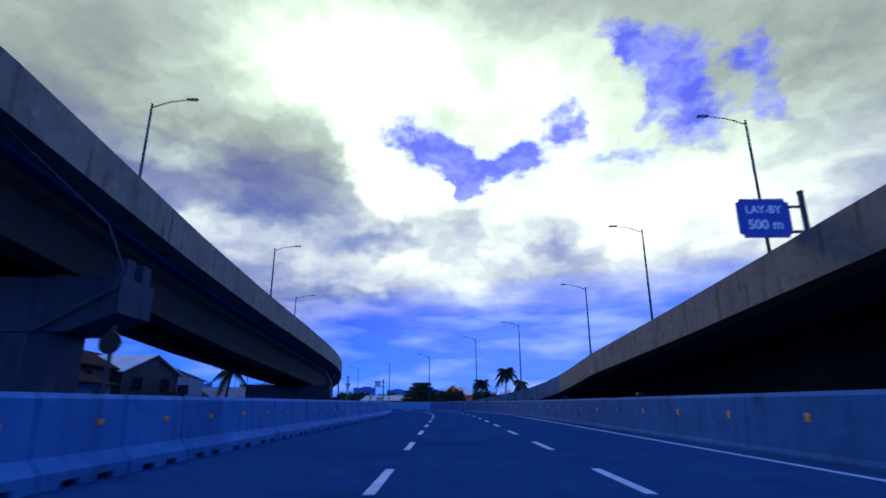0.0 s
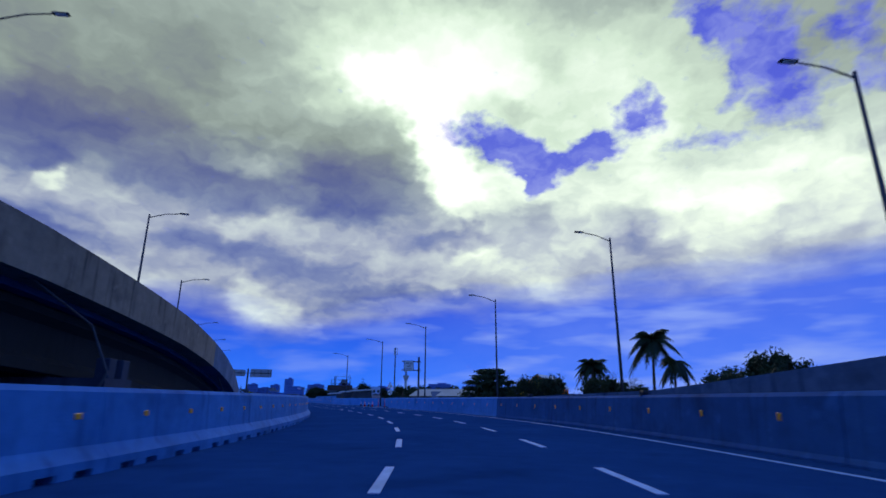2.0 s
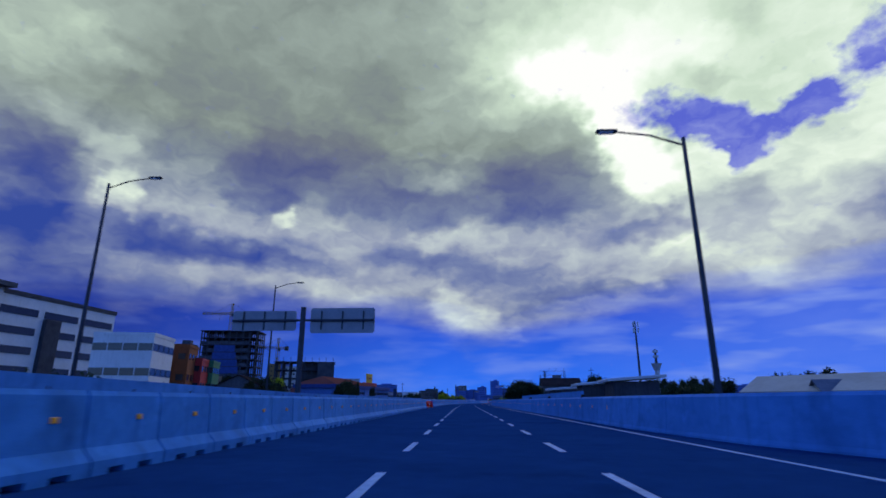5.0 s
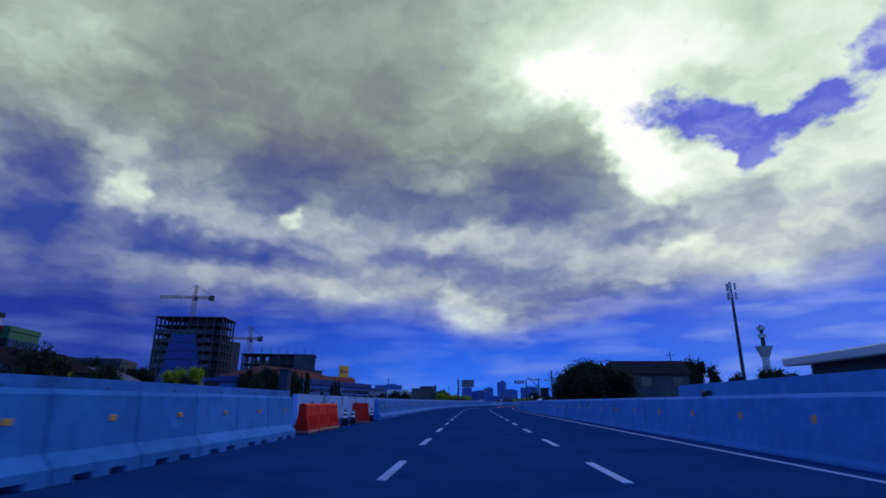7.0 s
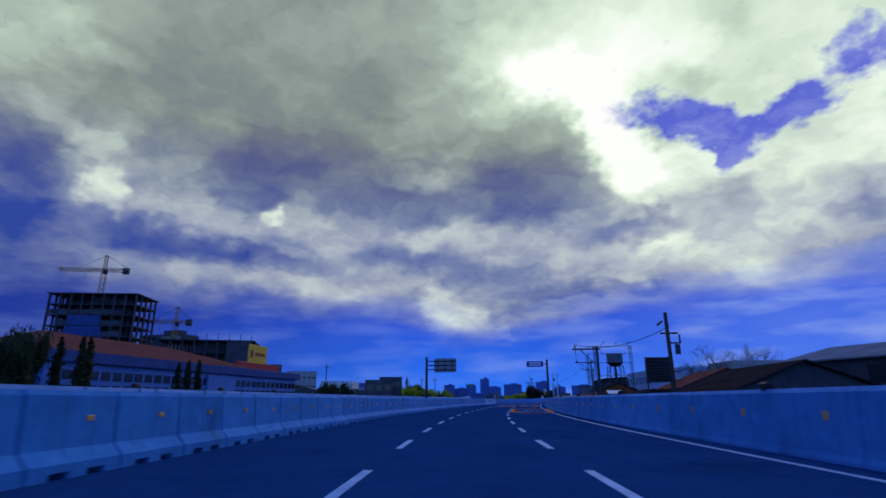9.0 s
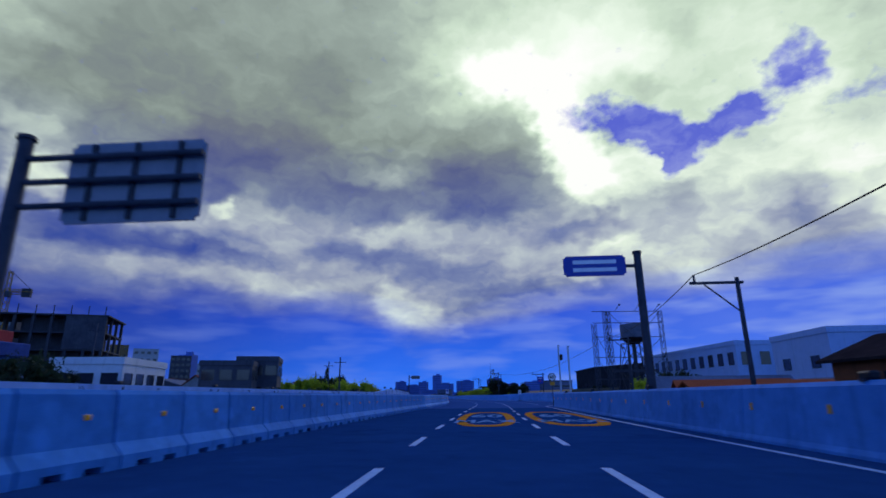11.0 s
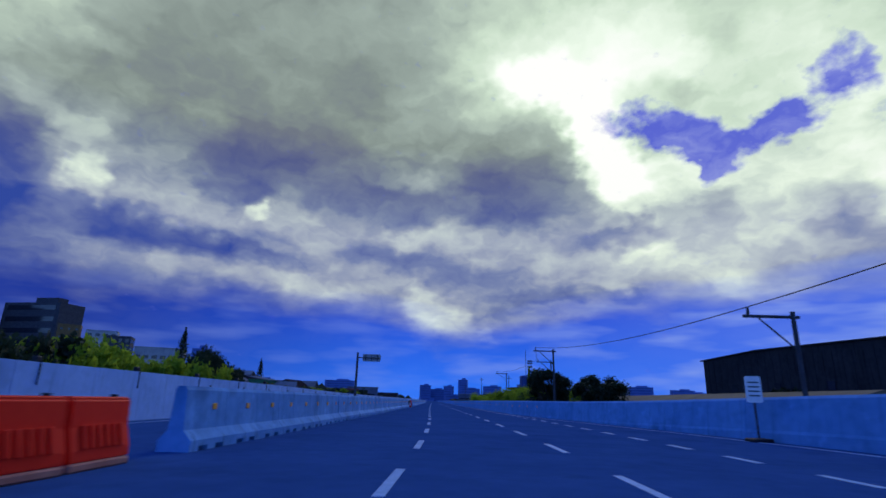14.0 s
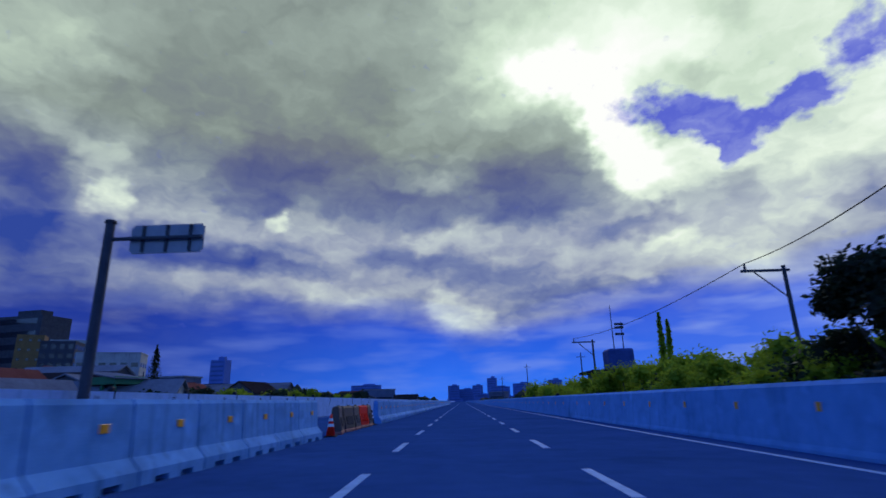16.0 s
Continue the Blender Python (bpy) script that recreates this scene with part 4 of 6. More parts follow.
def water_barrier(m, label="red plastic water-filled traffic barrier with ribbed foot", skin=None):
    """A hollow plastic barrier: waisted body, ribs along its lower face, a pale foot."""
    root = empty("plastic_barrier", m, label, "traffic barrier", "plastic barriers")
    bm = bmesh.new()
    half = [(0.26, 0.12), (0.25, 0.3), (0.16, 0.62), (0.14, 1.02), (0.10, 1.06)]
    ringp = half + [(-x, z) for x, z in reversed(half)]
    a = [bm.verts.new((x, -0.74, z)) for x, z in ringp]
    b = [bm.verts.new((x, 0.74, z)) for x, z in ringp]
    k = len(ringp)
    for j in range(k):
        bm.faces.new((a[j], a[(j + 1) % k], b[(j + 1) % k], b[j]))
    bm.faces.new(a)
    bm.faces.new(list(reversed(b)))
    bmesh.ops.recalc_face_normals(bm, faces=bm.faces)
    bmesh.ops.bevel(bm, geom=[e for e in bm.edges if e.is_manifold and e.calc_face_angle(0) > 0.5], offset=0.03, segments=2, affect="EDGES")
    skin = skin or ORANGE
    body = part("body", bm, skin, root)
    for y in (-0.45, -0.27, -0.09, 0.09, 0.27, 0.45):
        part("rib", box((0.05, 0.08, 0.36), (0.225, y, 0.48), 0.015, Matrix.Rotation(radians(-14), 3, "Y")), skin, body)
    part("foot", box((0.56, 1.46, 0.13), (0, 0, 0.065), 0.03), DUSTY, root, "dusty pale foot")
    part("filler_cap", tube((0, 0.45, 1.05), (0, 0.45, 1.10), 0.06), BLACK, body)
    return root


barrier = water_barrier(stand(255.3, -6.6))
for s, lat, turn in ((256.8, -6.62, 2), (258.3, -6.6, -3), (265.5, -6.75, 38), (473.3, -6.65, 1), (474.9, -6.65, 0), (476.5, -6.65, 0), (478.1, -6.65, 2), (479.7, -6.6, -2), (481.3, -6.62, 1), (567.8, -5.25, -5)):
    copy_thing(barrier, stand(s, lat, 0, turn))
faded = water_barrier(stand(562.4, -5.2, 0, 8), "faded grey-brown plastic traffic barrier with ribbed foot", DUSTY_DARK)
for s, turn in ((564.2, -4), (566.0, 2), (569.5, 3)):
    copy_thing(faded, stand(s, -5.25, 0, turn))
for s in (143.9, 145.5, 147.1):
    copy_thing(barrier, stand(s, 11.0, 0, 4))

post = empty("delineator_post", stand(152.9, 7.6), "slim red flexible delineator post with white bands", "delineator", "delineator posts")
part("base", tube((0, 0, 0), (0, 0, 0.06), 0.2, 0.16, 12), BLACK, post)
stem = part("tube", tube((0, 0, 0.06), (0, 0, 1.15), 0.045, n=10), ORANGE, post)
for z in (0.72, 0.95):
    part("band", tube((0, 0, z), (0, 0, z + 0.1), 0.05, n=10), WHITE_BAND, stem)
for s, lat in ((151.2, 8.2), (149.4, 8.6), (147.5, 9.0), (145.6, 9.3)):
    copy_thing(post, stand(s, lat))

# hatching of the lay-by and the dotted line of the merge
for k in range(9):
    s0 = 148.0 + k * 1.75
    part("hatch_bar", sweep([(-0.1, 0.003), (0.1, 0.003), (0.1, 0.009), (-0.1, 0.009)], s0, s0 + 2.4 * (1 - k / 13), 0.6, lambda s, s0=s0: 5.8 + (s - s0) * 1.5), PAINT, road)
line("edge_line", 148.0, 166.0, lambda s: 5.7 + max(0, (156 - s) * 0.22))
for k in range(26):
    s0 = 441.0 + k * 3.4
    line("dotted_line", s0, s0 + 1.5, 5.8, 0.2)
line("edge_line", 430, 545, lambda s: max(5.7, WALL2(s) - 0.75), 0.16, None, 1.5)


# ---------------------------------------------------------------- speed marking on the lane
def oval(s0, lat0, half_len, half_wid, width=0.45):
    bm = bmesh.new()
    n = 64
    inner, outer = [], []
    for i in range(n):
        a = 2 * math.pi * i / n
        c, q = math.cos(a), math.sin(a)
        ex = 0.7
        px, py = math.copysign(abs(c) ** ex, c), math.copysign(abs(q) ** ex, q)
        for hl, hw, dst in ((half_len, half_wid, outer), (half_len - width * 2.6, half_wid - width, inner)):
            p = at(s0 + py * hl, lat0 + px * hw, 0.012)
            dst.append(bm.verts.new(p))
    for i in range(n):
        j = (i + 1) % n
        bm.faces.new((inner[i], outer[i], outer[j], inner[j]))
    bmesh.ops.recalc_face_normals(bm, faces=bm.faces)
    if bm.faces[:][0].normal.z < 0:
        bmesh.ops.reverse_faces(bm, faces=bm.faces)
    return bm


def speed_mark(s0, lat0, half_len=11.5, half_wid=2.15):
    part("speed_oval", oval(s0, lat0, half_len, half_wid), PAINT_ORANGE, road)
    letters("MAX", 1.35, PAINT_WORN, stand(s0 - 4.8, lat0, 0.012) @ Matrix.Diagonal((1.0, 2.6, 1, 1)), road, "road_lettering")
    letters("60", 1.75, PAINT_WORN, stand(s0 + 1.8, lat0, 0.012) @ Matrix.Diagonal((1.05, 3.0, 1, 1)), road, "road_lettering")


speed_mark(363.5, 4.05)
speed_mark(402.0, -0.1, 9.0, 1.45)
speed_mark(402.0, 3.75, 9.0, 1.6)

# ---------------------------------------------------------------- on the right wall
ref_mesh = bpy.data.meshes.new("reflector")
bm = box((0.04, 0.12, 0.17), (0, 0, 0), 0.006)
bm.to_mesh(ref_mesh)
bm.free()
ref_mesh.materials.append(REFLECTOR)
for k in range(150):
    s = -20 + k * 3.1
    if not 143 < s < 192 and s < 436:
        piece("reflector", ref_mesh, stand(s, RIGHT(s) + 0.155, 0.82), wall_right)
for k in range(18):
    s = 520 + k * 3.1
    piece("reflector", ref_mesh, stand(s, WALL2(s) + 0.155, 0.86), wall_merge)
for k in range(70):
    s = 577 + k * 3.1
    piece("reflector", ref_mesh, stand(s, 6.4 + 0.155, 0.82), wall_right_far)
for s in list(range(-5, 140, 13)) + list(range(200, 430, 13)) + list(range(580, 700, 13)):
    root = empty("wall_light", stand(s, RIGHT(s) + 0.34 if s < 440 else 6.74, 1.34), "small black light housing on top of the parapet", "wall light", "parapet lights")
    part("housing", box((0.22, 0.34, 0.16), (0, 0, 0.08), 0.04), BLACK, root)
    part("clamp", box((0.3, 0.12, 0.06), (0, 0, 0.0)), DARK_STEEL, root)
for k in range(60):
    s = 268 + k * 6.0
    root = empty("wall_light", stand(s, FAR_LEFT(s) - 0.15, 1.5 if s < 430 else 2.0 if s < 520 else 1.86), "small black light housing on top of a wall", "wall light", "opposite wall lights")
    part("housing", box((0.2, 0.25, 0.2), (0, 0, 0.1), 0.04), BLACK, root)
    part("conduit", tube((0.16, 0, 0.02), (0.16, 0, -0.7), 0.025), BLACK, root)

root = empty("round_sign", stand(12, -8.6), "dark round road sign seen from behind on a thin post", "road sign")
part("post", tube((0, 0, 0), (0, 0, 2.9), 0.05), STEEL, root)
part("disc", disc(0.26, 0.04, (0, -0.07, 2.5)), BLACK, root)
part("bracket", box((0.5, 0.05, 0.06), (0, -0.03, 2.5)), STEEL, root)


# ---------------------------------------------------------------- surroundings: materials
LEAF = material("dark_leaves", (0.010, 0.018, 0.008), (0.035, 0.06, 0.02), 0.8, 0.7, 0, 0, 6, vary=0.5, thin=0.3)
LEAF_LIGHT = material("bright_leaves", (0.15, 0.24, 0.018), (0.40, 0.50, 0.04), 0.7, 0.7, 0, 0, 6, vary=0.4, spec=0.1, thin=0.5)
LEAF_YELLOW = material("yellow_leaves", (0.16, 0.14, 0.02), (0.38, 0.30, 0.04), 0.8, 0.7, 0, 0, 6, spec=0.1, thin=0.5)
BARK = material("bark", (0.04, 0.03, 0.025), (0.10, 0.08, 0.06), 3.0, 0.9, 0, 0.4, 14)
ROOF_RED = material("red_metal_roof", (0.13, 0.045, 0.036), (0.23, 0.085, 0.066), 0.5, 0.6, 0, 0.2, 8, vary=0.4, spec=0.0)
ROOF_GREY = material("grey_metal_roof", (0.09, 0.10, 0.13), (0.22, 0.24, 0.28), 0.4, 0.8, 0.0, 0.2, 8, vary=0.5, spec=0.0)
ROOF_RUST = material("rusty_roof", (0.018, 0.014, 0.016), (0.055, 0.040, 0.038), 0.6, 0.9, 0, 0.2, 8, vary=0.4, spec=0.0)
ROOF_PALE = material("pale_metal_roof", (0.40, 0.42, 0.46), (0.62, 0.64, 0.68), 0.4, 0.6, 0.0, 0.2, 8, vary=0.3, spec=0.1)
ROOF_TILE = material("terracotta_roof", (0.26, 0.055, 0.022), (0.46, 0.12, 0.05), 0.6, 0.8, 0, 0.2, 8, vary=0.4, spec=0.0)
ROOF_TAN = material("tan_roof", (0.42, 0.38, 0.30), (0.58, 0.54, 0.44), 0.3, 0.7, 0, 0.1, 8, spec=0.0)
STUCCO = material("house_stucco", (0.20, 0.21, 0.22), (0.44, 0.45, 0.45), 0.4, 0.85, 0, 0.15, 14, 0.6, 0.5)
STUCCO_DARK = material("dark_house_wall", (0.026, 0.03, 0.042), (0.085, 0.092, 0.11), 0.4, 0.85, 0, 0.15, 14, 0.5, 0.5)
WHITE_WALL = material("white_render", (0.56, 0.57, 0.58), (0.74, 0.75, 0.76), 0.25, 0.8, 0, 0.1, 14, 0.3)
BLUE_WALL = material("blue_painted_wall", (0.05, 0.14, 0.40), (0.10, 0.23, 0.57), 0.3, 0.7, 0, 0.1, 14, 0.3)
# Pale render whose tint carries the blue cast of the light.
PALE_RENDER = material("blue_cast_render", (0.24, 0.36, 0.58), (0.36, 0.50, 0.74), 0.25, 0.8, 0, 0.1, 14, 0.3)
# Frame tone is lowered to paint in the shade of its backlit side.
RAW = material("raw_concrete_frame", (0.026, 0.028, 0.036), (0.065, 0.068, 0.08), 0.3, 0.9, 0, 0.2, 10, 0.4)
NET = material("blue_safety_net", (0.016, 0.04, 0.15), (0.04, 0.085, 0.28), 0.5, 0.9, 0, 0.2, 6)
GLASS = material("dark_window_glass", (0.012, 0.015, 0.022), (0.03, 0.035, 0.05), 0.5, 0.12, 0, 0, 6, spec=0.5)
# Blue haze is put into the colour of far facades and their window bands.
TOWER_HAZE = material("hazy_tower_facade", (0.03, 0.085, 0.30), (0.06, 0.14, 0.44), 0.05, 0.7, 0, 0, 2, vary=0.8)
TOWER_HAZE_BAND = material("hazy_tower_window_band", (0.02, 0.055, 0.20), (0.04, 0.09, 0.30), 0.05, 0.5, 0, 0, 2, vary=0.6)
OCHRE = material("ochre_render", (0.15, 0.085, 0.03), (0.25, 0.15, 0.055), 0.4, 0.85, 0, 0.1, 14, 0.4)
ORANGE_WALL = material("orange_brown_wall", (0.16, 0.045, 0.015), (0.30, 0.09, 0.03), 0.4, 0.9, 0, 0.15, 14, 0.5)
TENT = material("orange_wall_paint", (0.80, 0.13, 0.006), (0.95, 0.22, 0.012), 0.8, 0.7, 0, 0.1, spec=0.1)
YELLOW = material("yellow_sheet", (0.66, 0.34, 0.02), (0.88, 0.50, 0.03), 0.8, 0.6, 0, 0.05)
RED_SHEET = material("red_sheet", (0.32, 0.012, 0.015), (0.48, 0.03, 0.03), 0.8, 0.6, 0, 0.05)
GREEN_PAINT = material("green_paint", (0.02, 0.12, 0.055), (0.04, 0.20, 0.09), 0.8, 0.7)
CRANE_YELLOW = material("crane_paint", (0.30, 0.17, 0.03), (0.45, 0.27, 0.05), 1.0, 0.6, 0.2)
WAREHOUSE = material("dark_corrugated_sheet", (0.020, 0.022, 0.028), (0.05, 0.055, 0.065), 0.3, 0.9, 0.0, 0.3, 12, 0.5, spec=0.0)
DRY_GRASS = material("dry_bank", (0.10, 0.075, 0.045), (0.22, 0.17, 0.10), 0.4, 0.95, 0, 0.4, 6)


def on_ground(s, lat, turn=0.0, z=GROUND_Z, scale=(1, 1, 1)):
    return stand(s, lat, z, turn) @ Matrix.Diagonal((*scale, 1))


# ---------------------------------------------------------------- trees
def leaf_cloud(bm, centre, radii, count, size, rng, droop=0.0):
    """Small leaf sprays scattered through the outer part of one bough."""
    c = Vector(centre)
    for _ in range(count):
        d = Vector((rng.gauss(0, 1), rng.gauss(0, 1), rng.gauss(0, 1)))
        d.normalize()
        r = rng.uniform(0.25, 0.97)
        p = c + Vector((d.x * radii[0] * r, d.y * radii[1] * r, d.z * radii[2] * r - droop * rng.random()))
        a = Vector((rng.gauss(0, 1), rng.gauss(0, 1), rng.gauss(0, 0.5))).normalized()
        b = a.cross(Vector((rng.gauss(0, 1), rng.gauss(0, 1), rng.gauss(0, 1)))).normalized()
        k = size * rng.uniform(0.5, 1.3)
        vs = [bm.verts.new(p + a * k * u + b * k * v) for u, v in ((-1, 0), (-0.2, -0.45), (1, 0.1), (0.1, 0.5))]
        bm.faces.new(vs)


def limb_tree(name, m, height, spread, boughs, leaves, size, leafmat, rng, flat=0.55, label="", group="", base=0.35, core_size=0.62):
    root = empty(name, m, label, "tree", group)
    bm = bmesh.new()
    add_tube(bm, (0, 0, 0), (0.1, 0.05, height * base), height * 0.035, height * 0.025, 8)
    add_tube(bm, (0.1, 0.05, height * base), (0, 0.1, height * 0.8), height * 0.025, height * 0.008, 8)
    crown = bmesh.new()
    for i in range(boughs):
        a = 2 * math.pi * (i / boughs) + rng.uniform(-0.5, 0.5)
        r = spread * rng.uniform(0.25, 0.85)
        z = height * rng.uniform(base + 0.1, 0.9)
        tip = Vector((math.cos(a) * r, math.sin(a) * r, z))
        add_tube(bm, (0.05, 0.05, height * rng.uniform(base * 0.8, base + 0.15)), tip, height * 0.012, height * 0.003, 5)
        q = spread * rng.uniform(0.28, 0.46)
        leaf_cloud(crown, tip, (q, q, q * flat), leaves // boughs, size, rng)
        if core_size:
            # the dense shaded heart of the bough: large ragged sprays behind the outer leaves
            leaf_cloud(crown, tip, (q * core_size, q * core_size, q * core_size * flat), leaves // boughs // 3, size * 2.2, rng)
    part("trunk", bm, BARK, root)
    part("crown", crown, leafmat, root)
    return root


rng = random.Random(7)
park = []
for k, (lm, lab) in enumerate(((LEAF, "dark green broadleaf tree with an uneven crown"), (LEAF, "dense dark green tree beside the expressway"), (LEAF_LIGHT, "bright green leafy tree below the road"))):
    park.append(limb_tree("tree", on_ground(700 + 12 * k, 60), 9.0, 5.0, 30, 6300, 0.22, lm, rng, 0.75, lab, "roadside trees", 0.3))
far_park = []
for k, (lm, lab) in enumerate(((LEAF, "dark green tree among distant houses"), (LEAF, "rounded dark tree beyond the houses"), (LEAF_LIGHT, "fresh green tree beyond the wall"))):
    far_park.append(limb_tree("tree", on_ground(1090 + 12 * k, 70), 9.0, 5.0, 24, 2400, 0.40, lm, rng, 0.75, lab, "distant trees", 0.3))
bushes = []
for k, (lm, lab) in enumerate(((LEAF_LIGHT, "bright green shrub thicket below the wall"), (LEAF, "dark green shrub thicket below the wall"), (LEAF_YELLOW, "yellow-green shrub in leaf"))):
    bushes.append(limb_tree("shrub", on_ground(700 + 12 * k, 75), 8.0, 3.0, 30, 8400, 0.12, lm, rng, 0.95, lab, "roadside shrubs", 0.2))
far_bushes = []
for k, (lm, lab) in enumerate(((LEAF_LIGHT, "bright green shrub beyond the carriageways"), (LEAF, "dark green shrub beyond the carriageways"))):
    far_bushes.append(limb_tree("shrub", on_ground(1090 + 12 * k, 85), 8.0, 3.0, 24, 2700, 0.25, lm, rng, 0.95, lab, "distant shrubs", 0.2))


def plant(src, s, lat, top, width=1.0, turn=None):
    """A copy of a plant at a place, its top at the height given above the road."""
    h = 9.0 if src in park + far_park else 8.0
    k = (top - GROUND_Z) / h
    w = width
    return copy_thing(src, on_ground(s, lat, rng.uniform(0, 360) if turn is None else turn, GROUND_Z, (w, w, k)))


def umbrella_tree(m, height=13.0, label="dark layered umbrella-shaped tree"):
    root = empty("umbrella_tree", m, label, "tree", "umbrella trees")
    bm, crown = bmesh.new(), bmesh.new()
    add_tube(bm, (0, 0, 0), (0, 0, height * 0.95), 0.28, 0.06, 8)
    for lv in range(5):
        z = height * (0.56 + 0.095 * lv)
        reach = 8.0 * (1.0 - 0.17 * lv)
        n = 9
        for i in range(n):
            a = 2 * math.pi * i / n + lv * 0.35
            rr = reach * rng.uniform(0.75, 1.05)
            tip = Vector((math.cos(a) * rr, math.sin(a) * rr, z + rr * 0.06))
            add_tube(bm, (0, 0, z - 0.3), tip, 0.08, 0.02, 5)
            for f in (0.25, 0.55, 0.85, 1.0):
                leaf_cloud(crown, tip * f + Vector((0, 0, z * (1 - f))), (1.5, 1.5, 0.75), 100, 0.3, rng)
    part("trunk", bm, BARK, root)
    part("crown", crown, LEAF, root)
    return root


def palm(m, height, fronds=22, length=4.2, label="coconut palm with drooping fronds and a slender trunk"):
    root = empty("palm_tree", m, label, "palm tree", "palms")
    bm = bmesh.new()
    pts = [Vector((0.06 * i * i * 0.2, 0, height * i / 8)) for i in range(9)]
    for a, b in zip(pts, pts[1:]):
        add_tube(bm, a, b, 0.24 - a.z / height * 0.08, 0.22 - b.z / height * 0.08, 8)
    part("trunk", bm, BARK, root)
    top = pts[-1]
    for i in range(fronds):
        a = 2 * math.pi * i / fronds * 1.6 + rng.uniform(-0.2, 0.2)
        rise = rng.uniform(-0.3, 1.15)
        fb = bmesh.new()
        prev = None
        n = 9
        for j in range(n + 1):
            u = j / n
            out = length * (u * math.cos(rise * 0.7))
            z = length * (u * math.sin(rise) - 1.5 * u * u * (0.75 - 0.3 * rise))
            p = top + Vector((math.cos(a) * out, math.sin(a) * out, z))
            if prev is not None:
                side = Vector((-math.sin(a), math.cos(a), 0))
                w = 1.0 * math.sin(math.pi * min(1, u * 0.85 + 0.12))
                mid = (p + prev) / 2
                for sg in (-1, 1):
                    for off in (0.0, 0.33, 0.66):
                        q0 = prev.lerp(p, off)
                        q1 = prev.lerp(p, off + 0.5)
                        tipv = mid + side * sg * w + Vector((0, 0, -0.75 * w)) + (p - prev) * (0.35 + off)
                        fb.faces.new([fb.verts.new(q0), fb.verts.new(q1), fb.verts.new(tipv)])
                add_tube(fb, prev, p, 0.03, 0.02, 4)
            prev = p
        part("frond", fb, LEAF, root)
    return root


def cypress(m, height, width=0.8, mat=None, label="tall narrow cypress tree"):
    root = empty("cypress", m, label, "tree", "cypress trees")
    bm, crown = bmesh.new(), bmesh.new()
    add_tube(bm, (0, 0, 0), (0, 0, height * 0.95), 0.16, 0.03, 7)
    n = 22
    for i in range(n):
        u = i / (n - 1)
        r = width * (1.0 - u) ** 0.6 * (0.55 + 0.45 * min(1, u * 4)) + 0.08
        leaf_cloud(crown, (rng.uniform(-0.1, 0.1), rng.uniform(-0.1, 0.1), height * (0.12 + 0.87 * u)), (r, r, height / n), 110, 0.22, rng)
    part("trunk", bm, BARK, root)
    part("crown", crown, mat or LEAF, root)
    return root


def bare_tree(m, height, label="bare grey tree with a net of thin twigs"):
    root = empty("bare_tree", m, label, "tree")
    trunk, twigs = bmesh.new(), bmesh.new()
    add_tube(trunk, (0, 0, 0), (0, 0, height * 0.45), 0.3, 0.18, 8)

    def grow(bm, p, d, ln, r, depth):
        q = p + d * ln
        add_tube(bm, p, q, r, r * 0.65, 4)
        if depth:
            for _ in range(3):
                e = (d + Vector((rng.gauss(0, 0.55), rng.gauss(0, 0.55), rng.gauss(0.1, 0.35)))).normalized()
                grow(bm, q, e, ln * rng.uniform(0.6, 0.85), r * 0.6, depth - 1)

    for i in range(9):
        a = i * 0.7
        grow(twigs, Vector((0, 0, height * 0.42)), Vector((math.cos(a), math.sin(a), 0.8)).normalized(), height * 0.17, 0.12, 5)
    part("trunk", trunk, BARK, root)
    part("twig_crown", twigs, BARK, root)
    return root


# ---------------------------------------------------------------- buildings
def window_mesh(w, h):
    """A window recessed in a frame: one body of stepped rectangles round the glass."""
    bm = bmesh.new()
    r = []
    for k, y in ((0.06, 0.0), (0.06, -0.07), (-0.02, -0.07), (-0.02, -0.02)):
        r.append([bm.verts.new((x * (w / 2 + k), y, z * (h / 2 + k))) for x, z in ((-1, -1), (1, -1), (1, 1), (-1, 1))])
    for a, b in zip(r, r[1:]):
        for i in range(4):
            bm.faces.new((a[i], a[(i + 1) % 4], b[(i + 1) % 4], b[i]))
    bm.faces.new(r[-1])
    bmesh.ops.recalc_face_normals(bm, faces=bm.faces)
    me = bpy.data.meshes.new("window")
    bm.to_mesh(me)
    bm.free()
    me.materials.append(GLASS)
    return me


def gable(w, d, rise, over=0.4, thick=0.12):
    """A pitched roof with its ridge along y."""
    bm = bmesh.new()
    hw, hd = w / 2 + over, d / 2 + over
    drop = rise * over / (w / 2)
    prof = [(-hw, -drop), (0, rise), (hw, -drop), (hw, -drop - thick), (0, rise - thick), (-hw, -drop - thick)]
    a = [bm.verts.new((x, -hd, z)) for x, z in prof]
    b = [bm.verts.new((x, hd, z)) for x, z in prof]
    for i in range(6):
        bm.faces.new((a[i], a[(i + 1) % 6], b[(i + 1) % 6], b[i]))
    bm.faces.new(a)
    bm.faces.new(list(reversed(b)))
    bmesh.ops.recalc_face_normals(bm, faces=bm.faces)
    return bm


def gable_body(w, d, h, rise):
    bm = bmesh.new()
    prof = [(-w / 2, 0), (w / 2, 0), (w / 2, h), (0, h + rise - 0.14), (-w / 2, h)]
    a = [bm.verts.new((x, -d / 2, z)) for x, z in prof]
    b = [bm.verts.new((x, d / 2, z)) for x, z in prof]
    for i in range(5):
        bm.faces.new((a[i], a[(i + 1) % 5], b[(i + 1) % 5], b[i]))
    bm.faces.new(a)
    bm.faces.new(list(reversed(b)))
    bmesh.ops.recalc_face_normals(bm, faces=bm.faces)
    return bm


